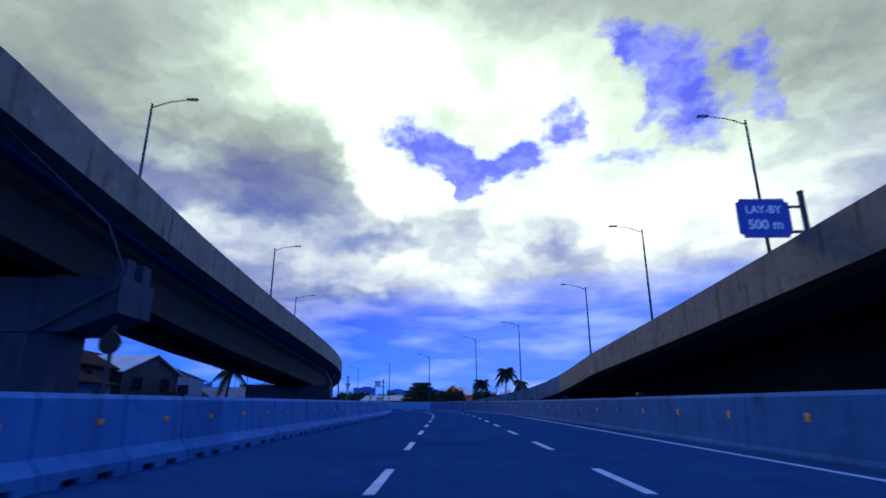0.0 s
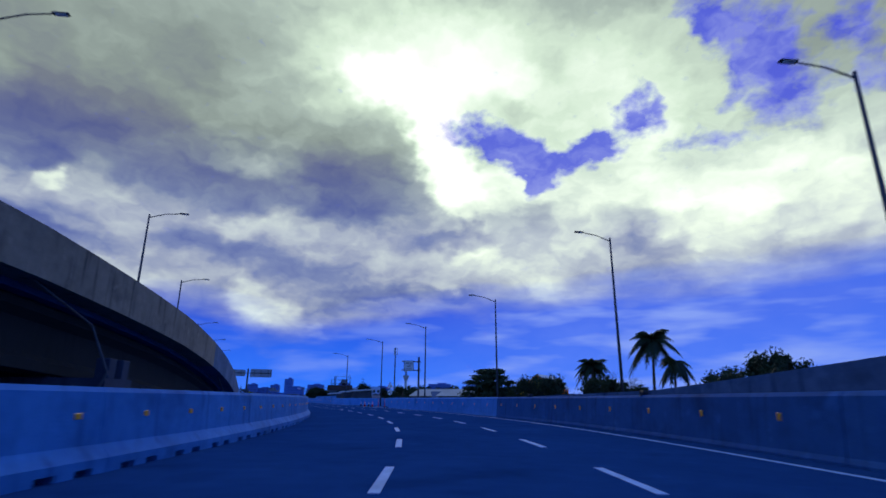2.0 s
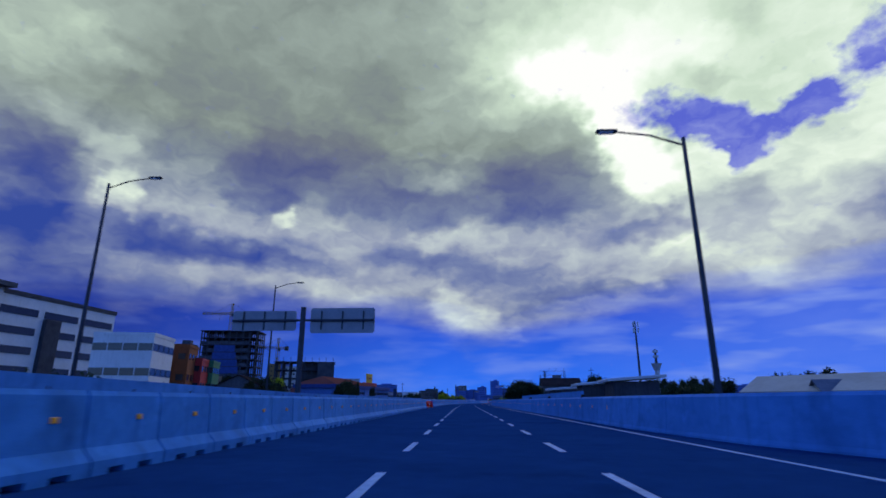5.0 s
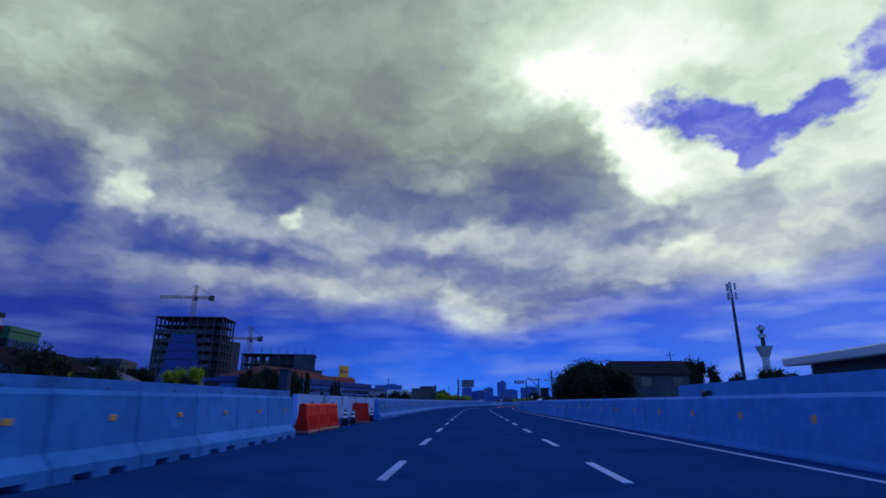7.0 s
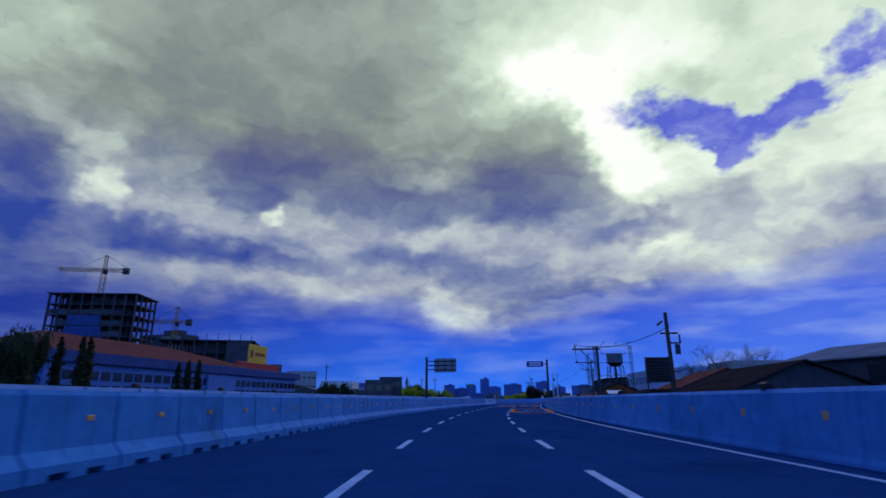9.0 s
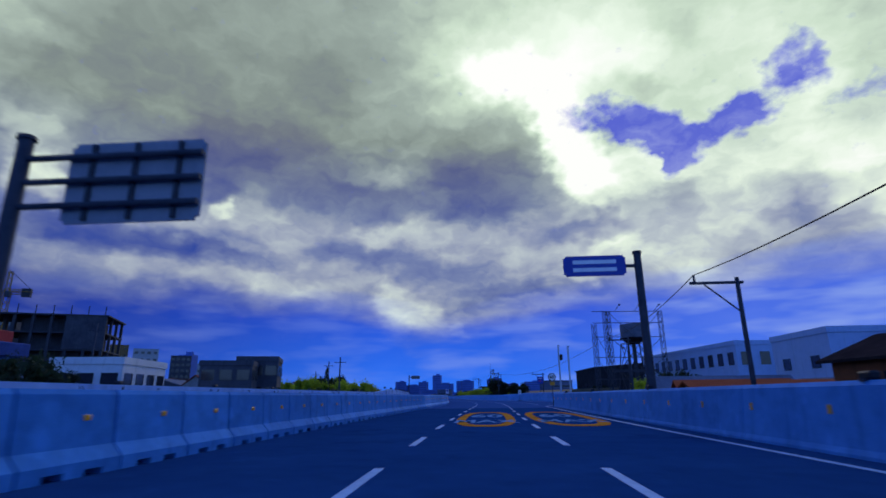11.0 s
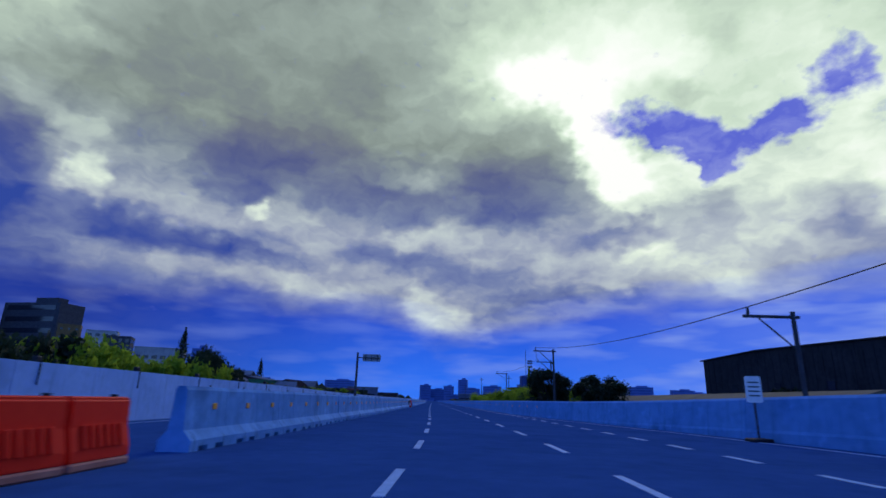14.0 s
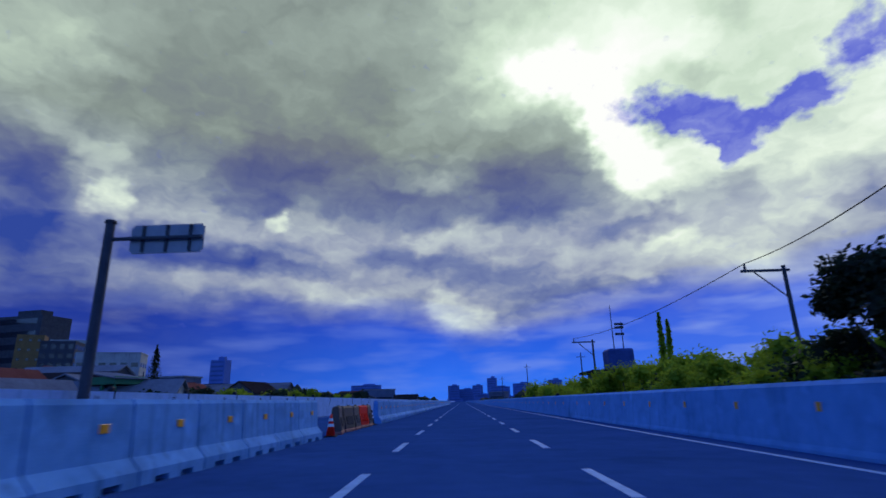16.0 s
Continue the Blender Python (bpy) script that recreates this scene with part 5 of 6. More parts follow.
WIN_SMALL = window_mesh(1.2, 1.1)


def house(m, w, d, h, rise, wall, roof, label, group="low houses"):
    root = empty("house", m, label, "house", group)
    body = part("wall", gable_body(w, d, h - 0.05, rise), wall, root)
    b = part("roof", gable(w, d, rise), roof, root)
    b.location = (0, 0, h)
    for y in np.arange(-d / 2 + 1.6, d / 2 - 1.0, 4.4):
        for sx in (-1, 1):
            piece("window", WIN_SMALL, Matrix.Translation((sx * (w / 2 + 0.02), float(y), h - 1.3)) @ Matrix.Rotation(radians(90 * sx), 4, "Z"), body)
    for x in (-w / 4, w / 4):
        piece("window", WIN_SMALL, Matrix.Translation((x, -d / 2 - 0.02, h - 1.3)), body)
    return root


def block_house(m, w, d, h, floors, bays, wall, label, category="building", group="", name="building", parapet=0.7, win=(1.5, 1.3), faces=("front", "right", "left")):
    root = empty(name, m, label, category, group)
    body = part("wall", box((w, d, h), (0, 0, h / 2), 0.05), wall, root)
    bm = bmesh.new()
    for sx in (-1, 1):
        add_box(bm, (0.25, d + 0.2, parapet), (sx * (w / 2 - 0.02), 0, h + parapet / 2 - 0.02))
    for sy in (-1, 1):
        add_box(bm, (w - 0.26, 0.25, parapet), (0, sy * (d / 2 - 0.02), h + parapet / 2 - 0.02))
    part("roof_parapet", bm, wall, root)
    me = window_mesh(*win)
    fh = h / floors
    for f in range(floors):
        z = fh * (f + 0.55)
        if "front" in faces:
            for i in range(bays):
                piece("window", me, Matrix.Translation(((i + 0.5) / bays * w - w / 2, -d / 2 - 0.02, z)), body)
        nb = max(1, int(bays * d / w))
        for face, sx in (("right", 1), ("left", -1)):
            if face in faces:
                for i in range(nb):
                    piece("window", me, Matrix.Translation((sx * (w / 2 + 0.02), (i + 0.5) / nb * d - d / 2, z)) @ Matrix.Rotation(radians(90 * sx), 4, "Z"), body)
    return root


# the white office block with ribbon windows
office = empty("office_building", stand(352, -139, GROUND_Z), "long white office block with dark ribbon windows", "building")
for k, (y0, y1, top, x0) in enumerate(((-112, -50, 40.2, 2.0), (-50, -2, 39.0, 0.0), (-2, 13, 30.0, -1.5))):
    wing = part("wing", box((24, y1 - y0 - 0.1, top), (-12 + x0, (y0 + y1) / 2, top / 2), 0.1), WHITE_WALL, office)
    part("roof", box((27 if k == 0 else 24.6, y1 - y0 + (3 if k == 0 else 0.4), 1.4), (-12 + x0 + (1.2 if k == 0 else 0), (y0 + y1) / 2, top + 0.7)), STUCCO_DARK, office)
    for f in range(int(top // 6.2)):
        z = top - 4.6 - 6.0 * f
        if z < 8:
            continue
        n = max(1, int((y1 - y0) // 15))
        for i in range(n):
            L = (y1 - y0) / n
            part("ribbon_window", box((0.3, L * 0.84, 2.3), (x0 + 0.12, y0 + (i + 0.5) * L, z)), GLASS, office)
part("stair_tower", box((5, 6, 33), (-1.0, -30, 16.5), 0.1), STUCCO_DARK, office)


# towers under construction, with cranes
def frame_tower(m, w, d, floors, storey, nx, ny, label, nets=()):
    root = empty("unfinished_tower", m, label, "building", "towers under construction")
    h = floors * storey
    for f in range(floors + 1):
        over = 1.2 if f == floors else 0.0
        part("floor_slab", box((w + over, d + over, 0.45), (0, 0, f * storey)), RAW, root)
    col = bpy.data.meshes.new("column")
    bm = box((0.8, 0.8, h), (0, 0, h / 2))
    bm.to_mesh(col)
    bm.free()
    col.materials.append(RAW)
    for i in range(nx):
        for j in range(ny):
            piece("column", col, Matrix.Translation(((i / (nx - 1) - 0.5) * (w - 1), (j / (ny - 1) - 0.5) * (d - 1), 0)), root)
    part("core", box((w * 0.4, d * 0.5, h), (0.1 * w, 0, h / 2)), STUCCO_DARK, root)
    for x0, x1, f0, f1, mt in nets:
        part("safety_net", box(((x1 - x0) * w, 0.1, (f1 - f0) * storey - 0.5), (((x0 + x1) / 2 - 0.5) * w, -d / 2 - 0.3, (f0 + f1) / 2 * storey)), mt, root)
    return root


tower_a = frame_tower(stand(564, -195, GROUND_Z, 6), 41, 22, 11, 5.2, 9, 5, "unfinished concrete tower frame with blue safety nets",
                      ((0.02, 0.98, 0, 4, NET),) + tuple((0.10 + 0.02 * f, 0.86 - 0.03 * f, f, f + 1, NET) for f in range(4, 9)))
wall_bits = bpy.data.meshes.new("infill_panel")
bm = box((4.6, 0.3, 2.2))
bm.to_mesh(wall_bits)
bm.free()
wall_bits.materials.append(STUCCO_DARK)
for f in range(5, 10):
    for i in range(7):
        if rng.random() < 0.75:
            piece("infill_panel", wall_bits, Matrix.Translation((-17.2 + i * 4.9, -11.1, f * 5.2 + 1.5)), tower_a)
tower_b = frame_tower(stand(562, -138, GROUND_Z, 14), 42, 22, 6, 5.7, 9, 4, "low unfinished concrete frame with starter bars", ((0.72, 1.0, 4, 6, STUCCO_DARK),))
for i in range(9):
    part("starter_bar", tube((-20 + i * 5.0, -10, 34), (-20 + i * 5.0, -10, 37.5), 0.16, n=5), DARK_STEEL, tower_b)


def lattice(bm, a, b, w, n, r=0.14):
    """A square lattice mast or jib from a to b."""
    a, b = Vector(a), Vector(b)
    d = (b - a).normalized()
    u = d.orthogonal().normalized()
    v = d.cross(u)
    cs = [(u + v) * w / 2, (u - v) * w / 2, (-u - v) * w / 2, (v - u) * w / 2]
    for c in cs:
        add_tube(bm, a + c, b + c, r, r, 4)
    for i in range(n):
        p, q = a.lerp(b, i / n), a.lerp(b, (i + 1) / n)
        for k in range(4):
            add_tube(bm, p + cs[k], q + cs[(k + 1) % 4], r * 0.7, r * 0.7, 4)


def crane(m, mast, jib, counter, label="tower crane with a long lattice jib"):
    root = empty("tower_crane", m, label, "crane", "tower cranes")
    bm = bmesh.new()
    lattice(bm, (0, 0, 0), (0, 0, mast), 2.0, int(mast / 3))
    part("mast", bm, CRANE_YELLOW, root)
    bm = bmesh.new()
    lattice(bm, (0, 0, mast), (-jib, 0, mast), 1.4, int(jib / 2.5), 0.12)
    part("jib", bm, CRANE_YELLOW, root)
    bm = bmesh.new()
    lattice(bm, (0, 0, mast), (counter, 0, mast), 1.4, 5, 0.12)
    part("counter_jib", bm, CRANE_YELLOW, root)
    part("counterweight", box((3, 1.6, 3.2), (counter - 1.5, 0, mast - 0.3), 0.1), DARK_STEEL, root)
    part("cab", box((1.6, 1.8, 2.2), (1.2, -1.4, mast - 1.2), 0.1), STUCCO_DARK, root)
    bm = bmesh.new()
    lattice(bm, (0, 0, mast), (0, 0, mast + 8), 1.2, 4, 0.12)
    part("apex", bm, CRANE_YELLOW, root)
    part("tie", tube((0, 0, mast + 8), (-jib * 0.6, 0, mast + 0.7), 0.09, n=4), DARK_STEEL, root)
    part("tie", tube((0, 0, mast + 8), (counter, 0, mast + 0.7), 0.09, n=4), DARK_STEEL, root)
    part("hook_line", tube((-jib * 0.4, 0, mast), (-jib * 0.4, 0, mast - 5), 0.08, n=4), DARK_STEEL, root)
    return root


crane(stand(566, -199.5, GROUND_Z, 8), 72, 22, 12)
crane(stand(580, -166, GROUND_Z, 10), 47, 19, 8)

# the long blue hall with a red hipped roof, and the billboard behind it
hall = empty("market_hall", stand(395, -60, GROUND_Z - 0.9), "long blue-walled hall with a low red roof", "building")
part("wall", box((16, 68, 12.8), (0, -2, 6.4), 0.05), BLUE_WALL, hall)
part("fascia", box((17.4, 70, 1.5), (0, -2, 13.4), 0.1), NET, hall)
bm = bmesh.new()
base = [bm.verts.new(p) for p in ((-8.7, -37, 14.1), (8.7, -37, 14.1), (8.7, 14, 14.1), (-8.7, 14, 14.1))]
ridge = [bm.verts.new((0, -30, 17.2)), bm.verts.new((0, -4, 17.2))]
for f in ((base[0], base[1], ridge[0]), (base[1], base[2], ridge[1], ridge[0]), (base[2], base[3], ridge[1]), (base[3], base[0], ridge[0], ridge[1]), (base[3], base[2], base[1], base[0])):
    bm.faces.new(f)
bmesh.ops.recalc_face_normals(bm, faces=bm.faces)
part("roof", bm, ROOF_RED, hall)
band = window_mesh(1.3, 1.0)
for row, z in enumerate((9.4, 11.2)):
    for i in range(40):
        y = -45 + i * 2.05
        if -34 < y < 31:
            piece("window", band, Matrix.Translation((8.03, y, z)) @ Matrix.Rotation(radians(90), 4, "Z"), hall)
part("blank_panel", box((0.4, 9, 4.4), (8.25, 0.5, 10.2), 0.05), BLUE_WALL, hall)
board = empty("billboard", stand(424, -61.5, 8.2), "yellow billboard on a red base above the hall roof", "billboard")
part("panel", box((0.4, 8.4, 4.3), (0, 0, 3.6), 0.05), YELLOW, board)
part("base", box((0.4, 20, 2.0), (0.3, 0.5, 0.5), 0.05), RED_SHEET, board)
part("logo_shape", box((0.06, 1.2, 1.6), (0.23, -3.0, 3.6), 0.02), RED_SHEET, board)
part("text_bar", box((0.06, 4.4, 0.7), (0.23, 0.8, 3.6), 0.02), RED_SHEET, board)
for y in (-3.2, 0, 3.2):
    part("strut", tube((-0.3, y, -2), (-0.3, y, 5.6), 0.12), DARK_STEEL, board)
for s, lat, h in ((351.8, -42, 7.9), (354.4, -42, 8.3), (355.4, -42, 8.4), (370, -42, 6.7), (372, -42, 7.2), (374.4, -42, 7.3)):
    cypress(on_ground(s, lat), h - GROUND_Z - 1, 1.3, LEAF, "dark clipped column tree before the hall")

for s, lat, top, w in ((346.0, -42, 6.6, 0.5), (348.6, -43.5, 7.4, 0.45), (350.2, -44, 7.9, 0.4)):
    plant(park[1], s, lat, top, w)

# colourful and dark low houses along both sides
protos = [
    house(on_ground(740, -60), 9, 12, 5.2, 2.0, STUCCO, ROOF_GREY, "grey stucco house with a sheet-metal roof"),
    house(on_ground(760, -60), 8, 14, 6.0, 1.6, STUCCO_DARK, ROOF_RUST, "dark-walled house with a rusty roof"),
    house(on_ground(780, -60), 10, 11, 5.4, 2.2, STUCCO, ROOF_RED, "stucco house with a faded red metal roof"),
    house(on_ground(800, -60), 12, 18, 6.2, 1.4, STUCCO_DARK, ROOF_GREY, "low dark shed with a pale metal roof"),
]


def spread_houses(count, s0, s1, l0, l1, top0, top1, rise=0.0):
    for _ in range(count):
        src = rng.choice(protos)
        s, lat, top = rng.uniform(s0, s1), rng.uniform(l0, l1), rng.uniform(top0, top1)
        top += rise * abs(lat)
        copy_thing(src, on_ground(s, lat, rng.choice((0, 90)) + rng.uniform(-12, 12), GROUND_Z, (rng.uniform(0.8, 1.3), rng.uniform(0.8, 1.4), (top - GROUND_Z) / 7.6)))


spread_houses(16, 15, 130, -75, -34, 2.0, 4.6)
for s, lat, top, k, w in ((589, -50, 4.8, 1, 0.8), (597, -46, 5.2, 0, 0.7), (603, -55, 6.4, 2, 0.9), (611, -52, 6.2, 1, 0.8), (618, -57, 7.6, 3, 0.8), (628, -66, 8.2, 2, 0.9), (640, -60, 6.6, 0, 0.9), (575, -60, 5.0, 3, 0.8), (560, -66, 5.0, 2, 0.9)):
    copy_thing(protos[k], on_ground(s, lat, rng.choice((0, 90)) + rng.uniform(-12, 12), GROUND_Z, (w, w, (top - GROUND_Z) / 7.6)))
spread_houses(20, 190, 330, -130, -40, 1.6, 4.2)
spread_houses(18, 430, 560, -150, -48, 1.0, 3.6, 0.05)
spread_houses(50, 585, 900, -210, -34, 1.4, 4.6, 0.053)
spread_houses(16, 600, 1000, 32, 160, 0.6, 3.6)
spread_houses(10, 200, 330, 45, 110, 1.8, 4.5)
spread_houses(9, 350, 470, 22, 60, 2.0, 4.6)

house(on_ground(318, 25.4, 90), 6, 10, 11.4, 1.8, STUCCO_DARK, ROOF_RUST, "two-storey house with deep eaves behind a tree")
house(on_ground(350, 22), 9, 13, 7.9, 1.8, STUCCO_DARK, ROOF_RUST, "dark house with a rusty red roof beside the wall")
house(on_ground(368, 24), 9, 10, 8.4, 1.8, STUCCO_DARK, ROOF_RED, "dark house with a dull red roof beyond the wall")
block_house(on_ground(396, 38, 8), 8, 8, 12.0, 3, 3, STUCCO, "pale stucco house with a flat roof behind tiled roofs", name="stucco_house")
house(on_ground(394, 17.5, 5), 5, 5, 8.6, 1.0, ORANGE_WALL, ROOF_RUST, "orange-brown shack close behind the wall")
house(on_ground(424, 22, 80), 6, 9, 7.2, 1.2, OCHRE, ROOF_TILE, "small ochre shop with a bright terracotta roof")
house(on_ground(382, 20), 6, 8, 7.2, 1.2, STUCCO_DARK, ROOF_RUST, "dark house with a rusty gabled roof beside the wall")
house(on_ground(410, 18, 90), 6, 9, 6.9, 1.1, STUCCO, ROOF_TILE, "low house with a terracotta roof")
house(on_ground(352, 33, 20), 12, 10, 10.2, 1.4, STUCCO_DARK, ROOF_GREY, "dark house with a sheet-metal roof")
house(on_ground(293, -52, 8), 9, 16, 10.6, 2.2, STUCCO_DARK, ROOF_RUST, "dark two-storey house with a rusty roof")
house(on_ground(312, -60, 6), 10, 18, 10.2, 2.0, STUCCO_DARK, ROOF_GREY, "dark house with a grey sheet roof beyond the wall")
house(on_ground(48, -38, 10), 12, 26, 10.6, 2.2, STUCCO_DARK, ROOF_RUST, "long dark house behind the viaduct")
house(on_ground(38, -30, 12), 7, 9, 8.8, 1.2, BLUE_WALL, ROOF_RUST, "small bright blue house under rusty eaves")
house(on_ground(60, -42, 80), 9, 22, 10.4, 1.8, STUCCO_DARK, ROOF_PALE, "long dark house with a pale sheet roof")
house(on_ground(24, -36, 5), 10, 20, 11.6, 1.6, STUCCO, ROOF_PALE, "shed with a long pale metal roof")
house(on_ground(84, -40, 30), 10, 18, 10.2, 1.8, STUCCO, ROOF_GREY, "stucco house with a grey sheet roof behind the viaduct")
house(on_ground(34, -48, 20), 10, 16, 13.0, 1.8, STUCCO_DARK, ROOF_PALE, "tall dark house with a pale roof behind the viaduct")
house(on_ground(236, 49, 32), 9, 25, 8.5, 2.0, STUCCO_DARK, ROOF_TAN, "long hall with a broad tan roof")
block_house(on_ground(281, -73, 10), 12, 12, 20.4, 4, 4, WHITE_WALL, "white building with dark window bands above the low houses", name="white_building", win=(2.6, 1.4))
block_house(on_ground(297, -73, 14), 9, 9, 19.8, 4, 3, ORANGE_WALL, "orange-brown building under a dark roof edge", name="brown_building")
block_house(on_ground(304, -71, 14), 5, 8, 17.0, 4, 2, RED_SHEET, "narrow red-painted building among the low houses", name="red_building")
block_house(on_ground(311, -72, 14), 5.5, 8, 17.0, 4, 3, GREEN_PAINT, "green-painted building among the low houses", name="green_building")
block_house(on_ground(320, -80, 12), 12, 10, 13.6, 4, 4, STUCCO_DARK, "dark apartment block with rows of small windows", group="dark blocks")
block_house(on_ground(342, -84, 25), 11, 14, 15.0, 4, 3, STUCCO_DARK, "dark grey block beside the low houses", group="dark blocks")
house(on_ground(203, 66, -48), 9.4, 13, 10.6, 3.4, TENT, ROOF_PALE, "orange-walled hall with a pale sheet roof", "")
for s, lat, ln, top in ((236, 20.6, 7, 4.0), (246, 19.0, 7, 3.8), (255.5, 16.4, 7, 3.3)):
    root = empty("market_shed", on_ground(s, lat, -4), "dark open shed with a pale flat roof", "shed", "flat-roofed sheds")
    h = top - GROUND_Z
    part("wall", box((5.4, ln - 1.4, h - 0.6), (0, 0, (h - 0.6) / 2)), STUCCO_DARK, root)
    part("roof", box((7, ln, 0.35), (0, 0, h - 0.22), 0.05, Matrix.Rotation(radians(-4), 3, "Y")), ROOF_PALE, root)
wall_second = tagged(obj("wall_second", sweep([(0, -3), (0, 1.95), (0.25, 1.95), (0.25, -3)], 214, 262, 4, 9.6), WALL), "higher pale concrete wall behind the parapet", "wall", kind="structure")
block_house(on_ground(480, 49, 0), 16, 40, 15.0, 3, 5, PALE_RENDER, "pale building tinted for blue light, with tall dark windows beside the water tower", name="pale_building", win=(1.5, 2.0))
block_house(on_ground(440, 42, 0), 9, 12, 13.6, 2, 2, PALE_RENDER, "pale blank-walled house with few windows", name="pale_house")
block_house(on_ground(427, -41, 10), 7, 10, 10.6, 3, 3, WHITE_WALL, "low white flat-roofed house", name="white_house")
block_house(on_ground(450, -38, 15), 7, 10, 11.6, 4, 3, STUCCO_DARK, "dark grey apartment building with small balconies", name="apartment_building")
block_house(on_ground(456, -36, 15), 6, 8, 12.6, 4, 3, STUCCO_DARK, "weathered grey terraced house", name="terrace_house")
porch = empty("green_porch", on_ground(606, -43, -20), "open green-painted porch under a sheet roof", "porch")
for x in (-2.2, 0.0, 2.2):
    for y in (-1.6, 1.6):
        part("post", box((0.3, 0.3, 10.6), (x, y, 5.3)), GREEN_PAINT, porch)
part("fascia", box((5.4, 4.0, 0.9), (0, 0, 10.6), 0.03), GREEN_PAINT, porch)
part("floor", box((5.0, 3.8, 0.3), (0, 0, 8.4)), STUCCO_DARK, porch)
part("roof", box((6.2, 4.8, 0.14), (0, 0, 11.3), 0.02, Matrix.Rotation(radians(9), 3, "Y")), ROOF_GREY, porch)
block_house(on_ground(866, -270, 30), 14, 14, 53, 9, 3, OCHRE, "ochre apartment building with terraces", name="ochre_building")
block_house(on_ground(874, -250, 25), 20, 16, 50, 8, 4, STUCCO, "grey terraced apartment building beside an ochre one", name="terrace_building", win=(2.6, 2.0))
block_house(on_ground(766, -150, 20), 24, 14, 30, 3, 6, STUCCO, "long grey-white block with window bands", name="white_block", win=(2.4, 1.6))
block_house(on_ground(770, -176, 20), 13, 13, 36, 9, 4, STUCCO_DARK, "dark blue-grey tower block behind trees", name="tower_block", win=(1.8, 1.8))
warehouse = empty("warehouse", stand(548, 62, GROUND_Z, 8), "dark corrugated warehouse with a low roof sloping at one end", "warehouse")


def shed_profile(x0, x1, prof):
    """A solid with one outline along its length, from side x0 to side x1."""
    bm = bmesh.new()
    a = [bm.verts.new((x0, y, z)) for y, z in prof]
    b = [bm.verts.new((x1, y, z)) for y, z in prof]
    n = len(prof)
    for i in range(n):
        bm.faces.new((a[i], a[(i + 1) % n], b[(i + 1) % n], b[i]))
    bm.faces.new(a)
    bm.faces.new(list(reversed(b)))
    bmesh.ops.recalc_face_normals(bm, faces=bm.faces)
    return bm


part("wall", shed_profile(-9, 9, [(-26, 0), (26, 0), (26, 15.5), (12, 16.3), (-26, 15.9)]), WAREHOUSE, warehouse)
part("roof", shed_profile(-9.4, 9.4, [(-26.4, 15.92), (12, 16.32), (26.4, 15.52), (26.4, 15.7), (12, 16.5), (-26.4, 16.1)]), WAREHOUSE, warehouse)
for i in range(33):
    part("sheet_rib", box((0.08, 0.12, 15.3), (-9.05, -25 + i * 1.55, 7.65)), WAREHOUSE, warehouse)
for i in range(5):
    piece("window", WIN_SMALL, Matrix.Translation((-9.12, -20 + i * 9.5, 10.5)) @ Matrix.Rotation(radians(-90), 4, "Z"), warehouse)
bank = tagged(obj("dry_bank", sweep([(0, -6), (3, 0.9), (9, 2.6), (20, 2.9), (20, -6)], 508, 572, 4, 19), DRY_GRASS), "dry brown earth bank beyond the parapet", "bank", kind="structure")

# ---------------------------------------------------------------- water tower and its billboard frame
tank = empty("water_tower", stand(483, 33, GROUND_Z), "rusty steel water tank on a lattice tower", "water tower")
for a in (-1, 1):
    for b in (-1, 1):
        part("leg", tube((a * 3.6, b * 3.6, 0), (a * 2.0, b * 2.0, 17.5), 0.14, 0.12, 6), DARK_STEEL, tank)
for z0, z1, r0, r1 in ((0, 6, 3.6, 3.05), (6, 12, 3.05, 2.5), (12, 17.5, 2.5, 2.0)):
    for a, b, c, d in ((-1, -1, 1, -1), (1, -1, 1, 1), (1, 1, -1, 1), (-1, 1, -1, -1)):
        part("cross_brace", tube((a * r0, b * r0, z0), (c * r1, d * r1, z1), 0.07, 0.07, 5), DARK_STEEL, tank)
        part("cross_brace", tube((c * r0, d * r0, z0), (a * r1, b * r1, z1), 0.07, 0.07, 5), DARK_STEEL, tank)
        part("tie_beam", tube((a * r1, b * r1, z1), (c * r1, d * r1, z1), 0.07, 0.07, 5), DARK_STEEL, tank)
bm = bmesh.new()
bmesh.ops.create_cone(bm, cap_ends=True, segments=28, radius1=2.5, radius2=2.5, depth=3.0, matrix=Matrix.Translation((0, 0, 19.9)))
part("tank", bm, ROOF_GREY, tank)
bm = bmesh.new()
bmesh.ops.create_cone(bm, cap_ends=True, segments=28, radius1=1.1, radius2=2.7, depth=1.2, matrix=Matrix.Translation((0, 0, 17.9)))
part("tank_bottom", bm, ROOF_RUST, tank)
part("riser_pipe", tube((0, 0, 0), (0, 0, 17.4), 0.4, n=10), STEEL, tank)
frame_b = empty("advertising_tower", stand(481, 30, GROUND_Z), "empty lattice billboard frame round a water tower", "billboard frame")
for x in (-7.0, -4.6, -4.0, 6.6):
    bm = bmesh.new()
    lattice(bm, (x, -3.8, 2), (x, -3.8, 23.4 if x > -6 else 20.8), 0.7, 16, 0.05)
    part("mast", bm, STEEL, frame_b)
for z in (10.0, 14.2, 18.2, 21.0, 23.3):
    part("rail", tube((-7.2, -3.8, z), (6.8, -3.8, z), 0.07, n=6), STEEL, frame_b)
for x0, z0, x1, z1 in ((-4, 23.3, 1, 18.2), (6.6, 23.3, 2, 18.2), (6.6, 18.2, 2, 14.2), (-7, 19, -4.6, 14.5), (6.6, 14.5, 2, 10), (-7, 14.5, -4.6, 10)):
    part("brace", tube((x0, -3.8, z0), (x1, -3.8, z1), 0.05, n=5), STEEL, frame_b)
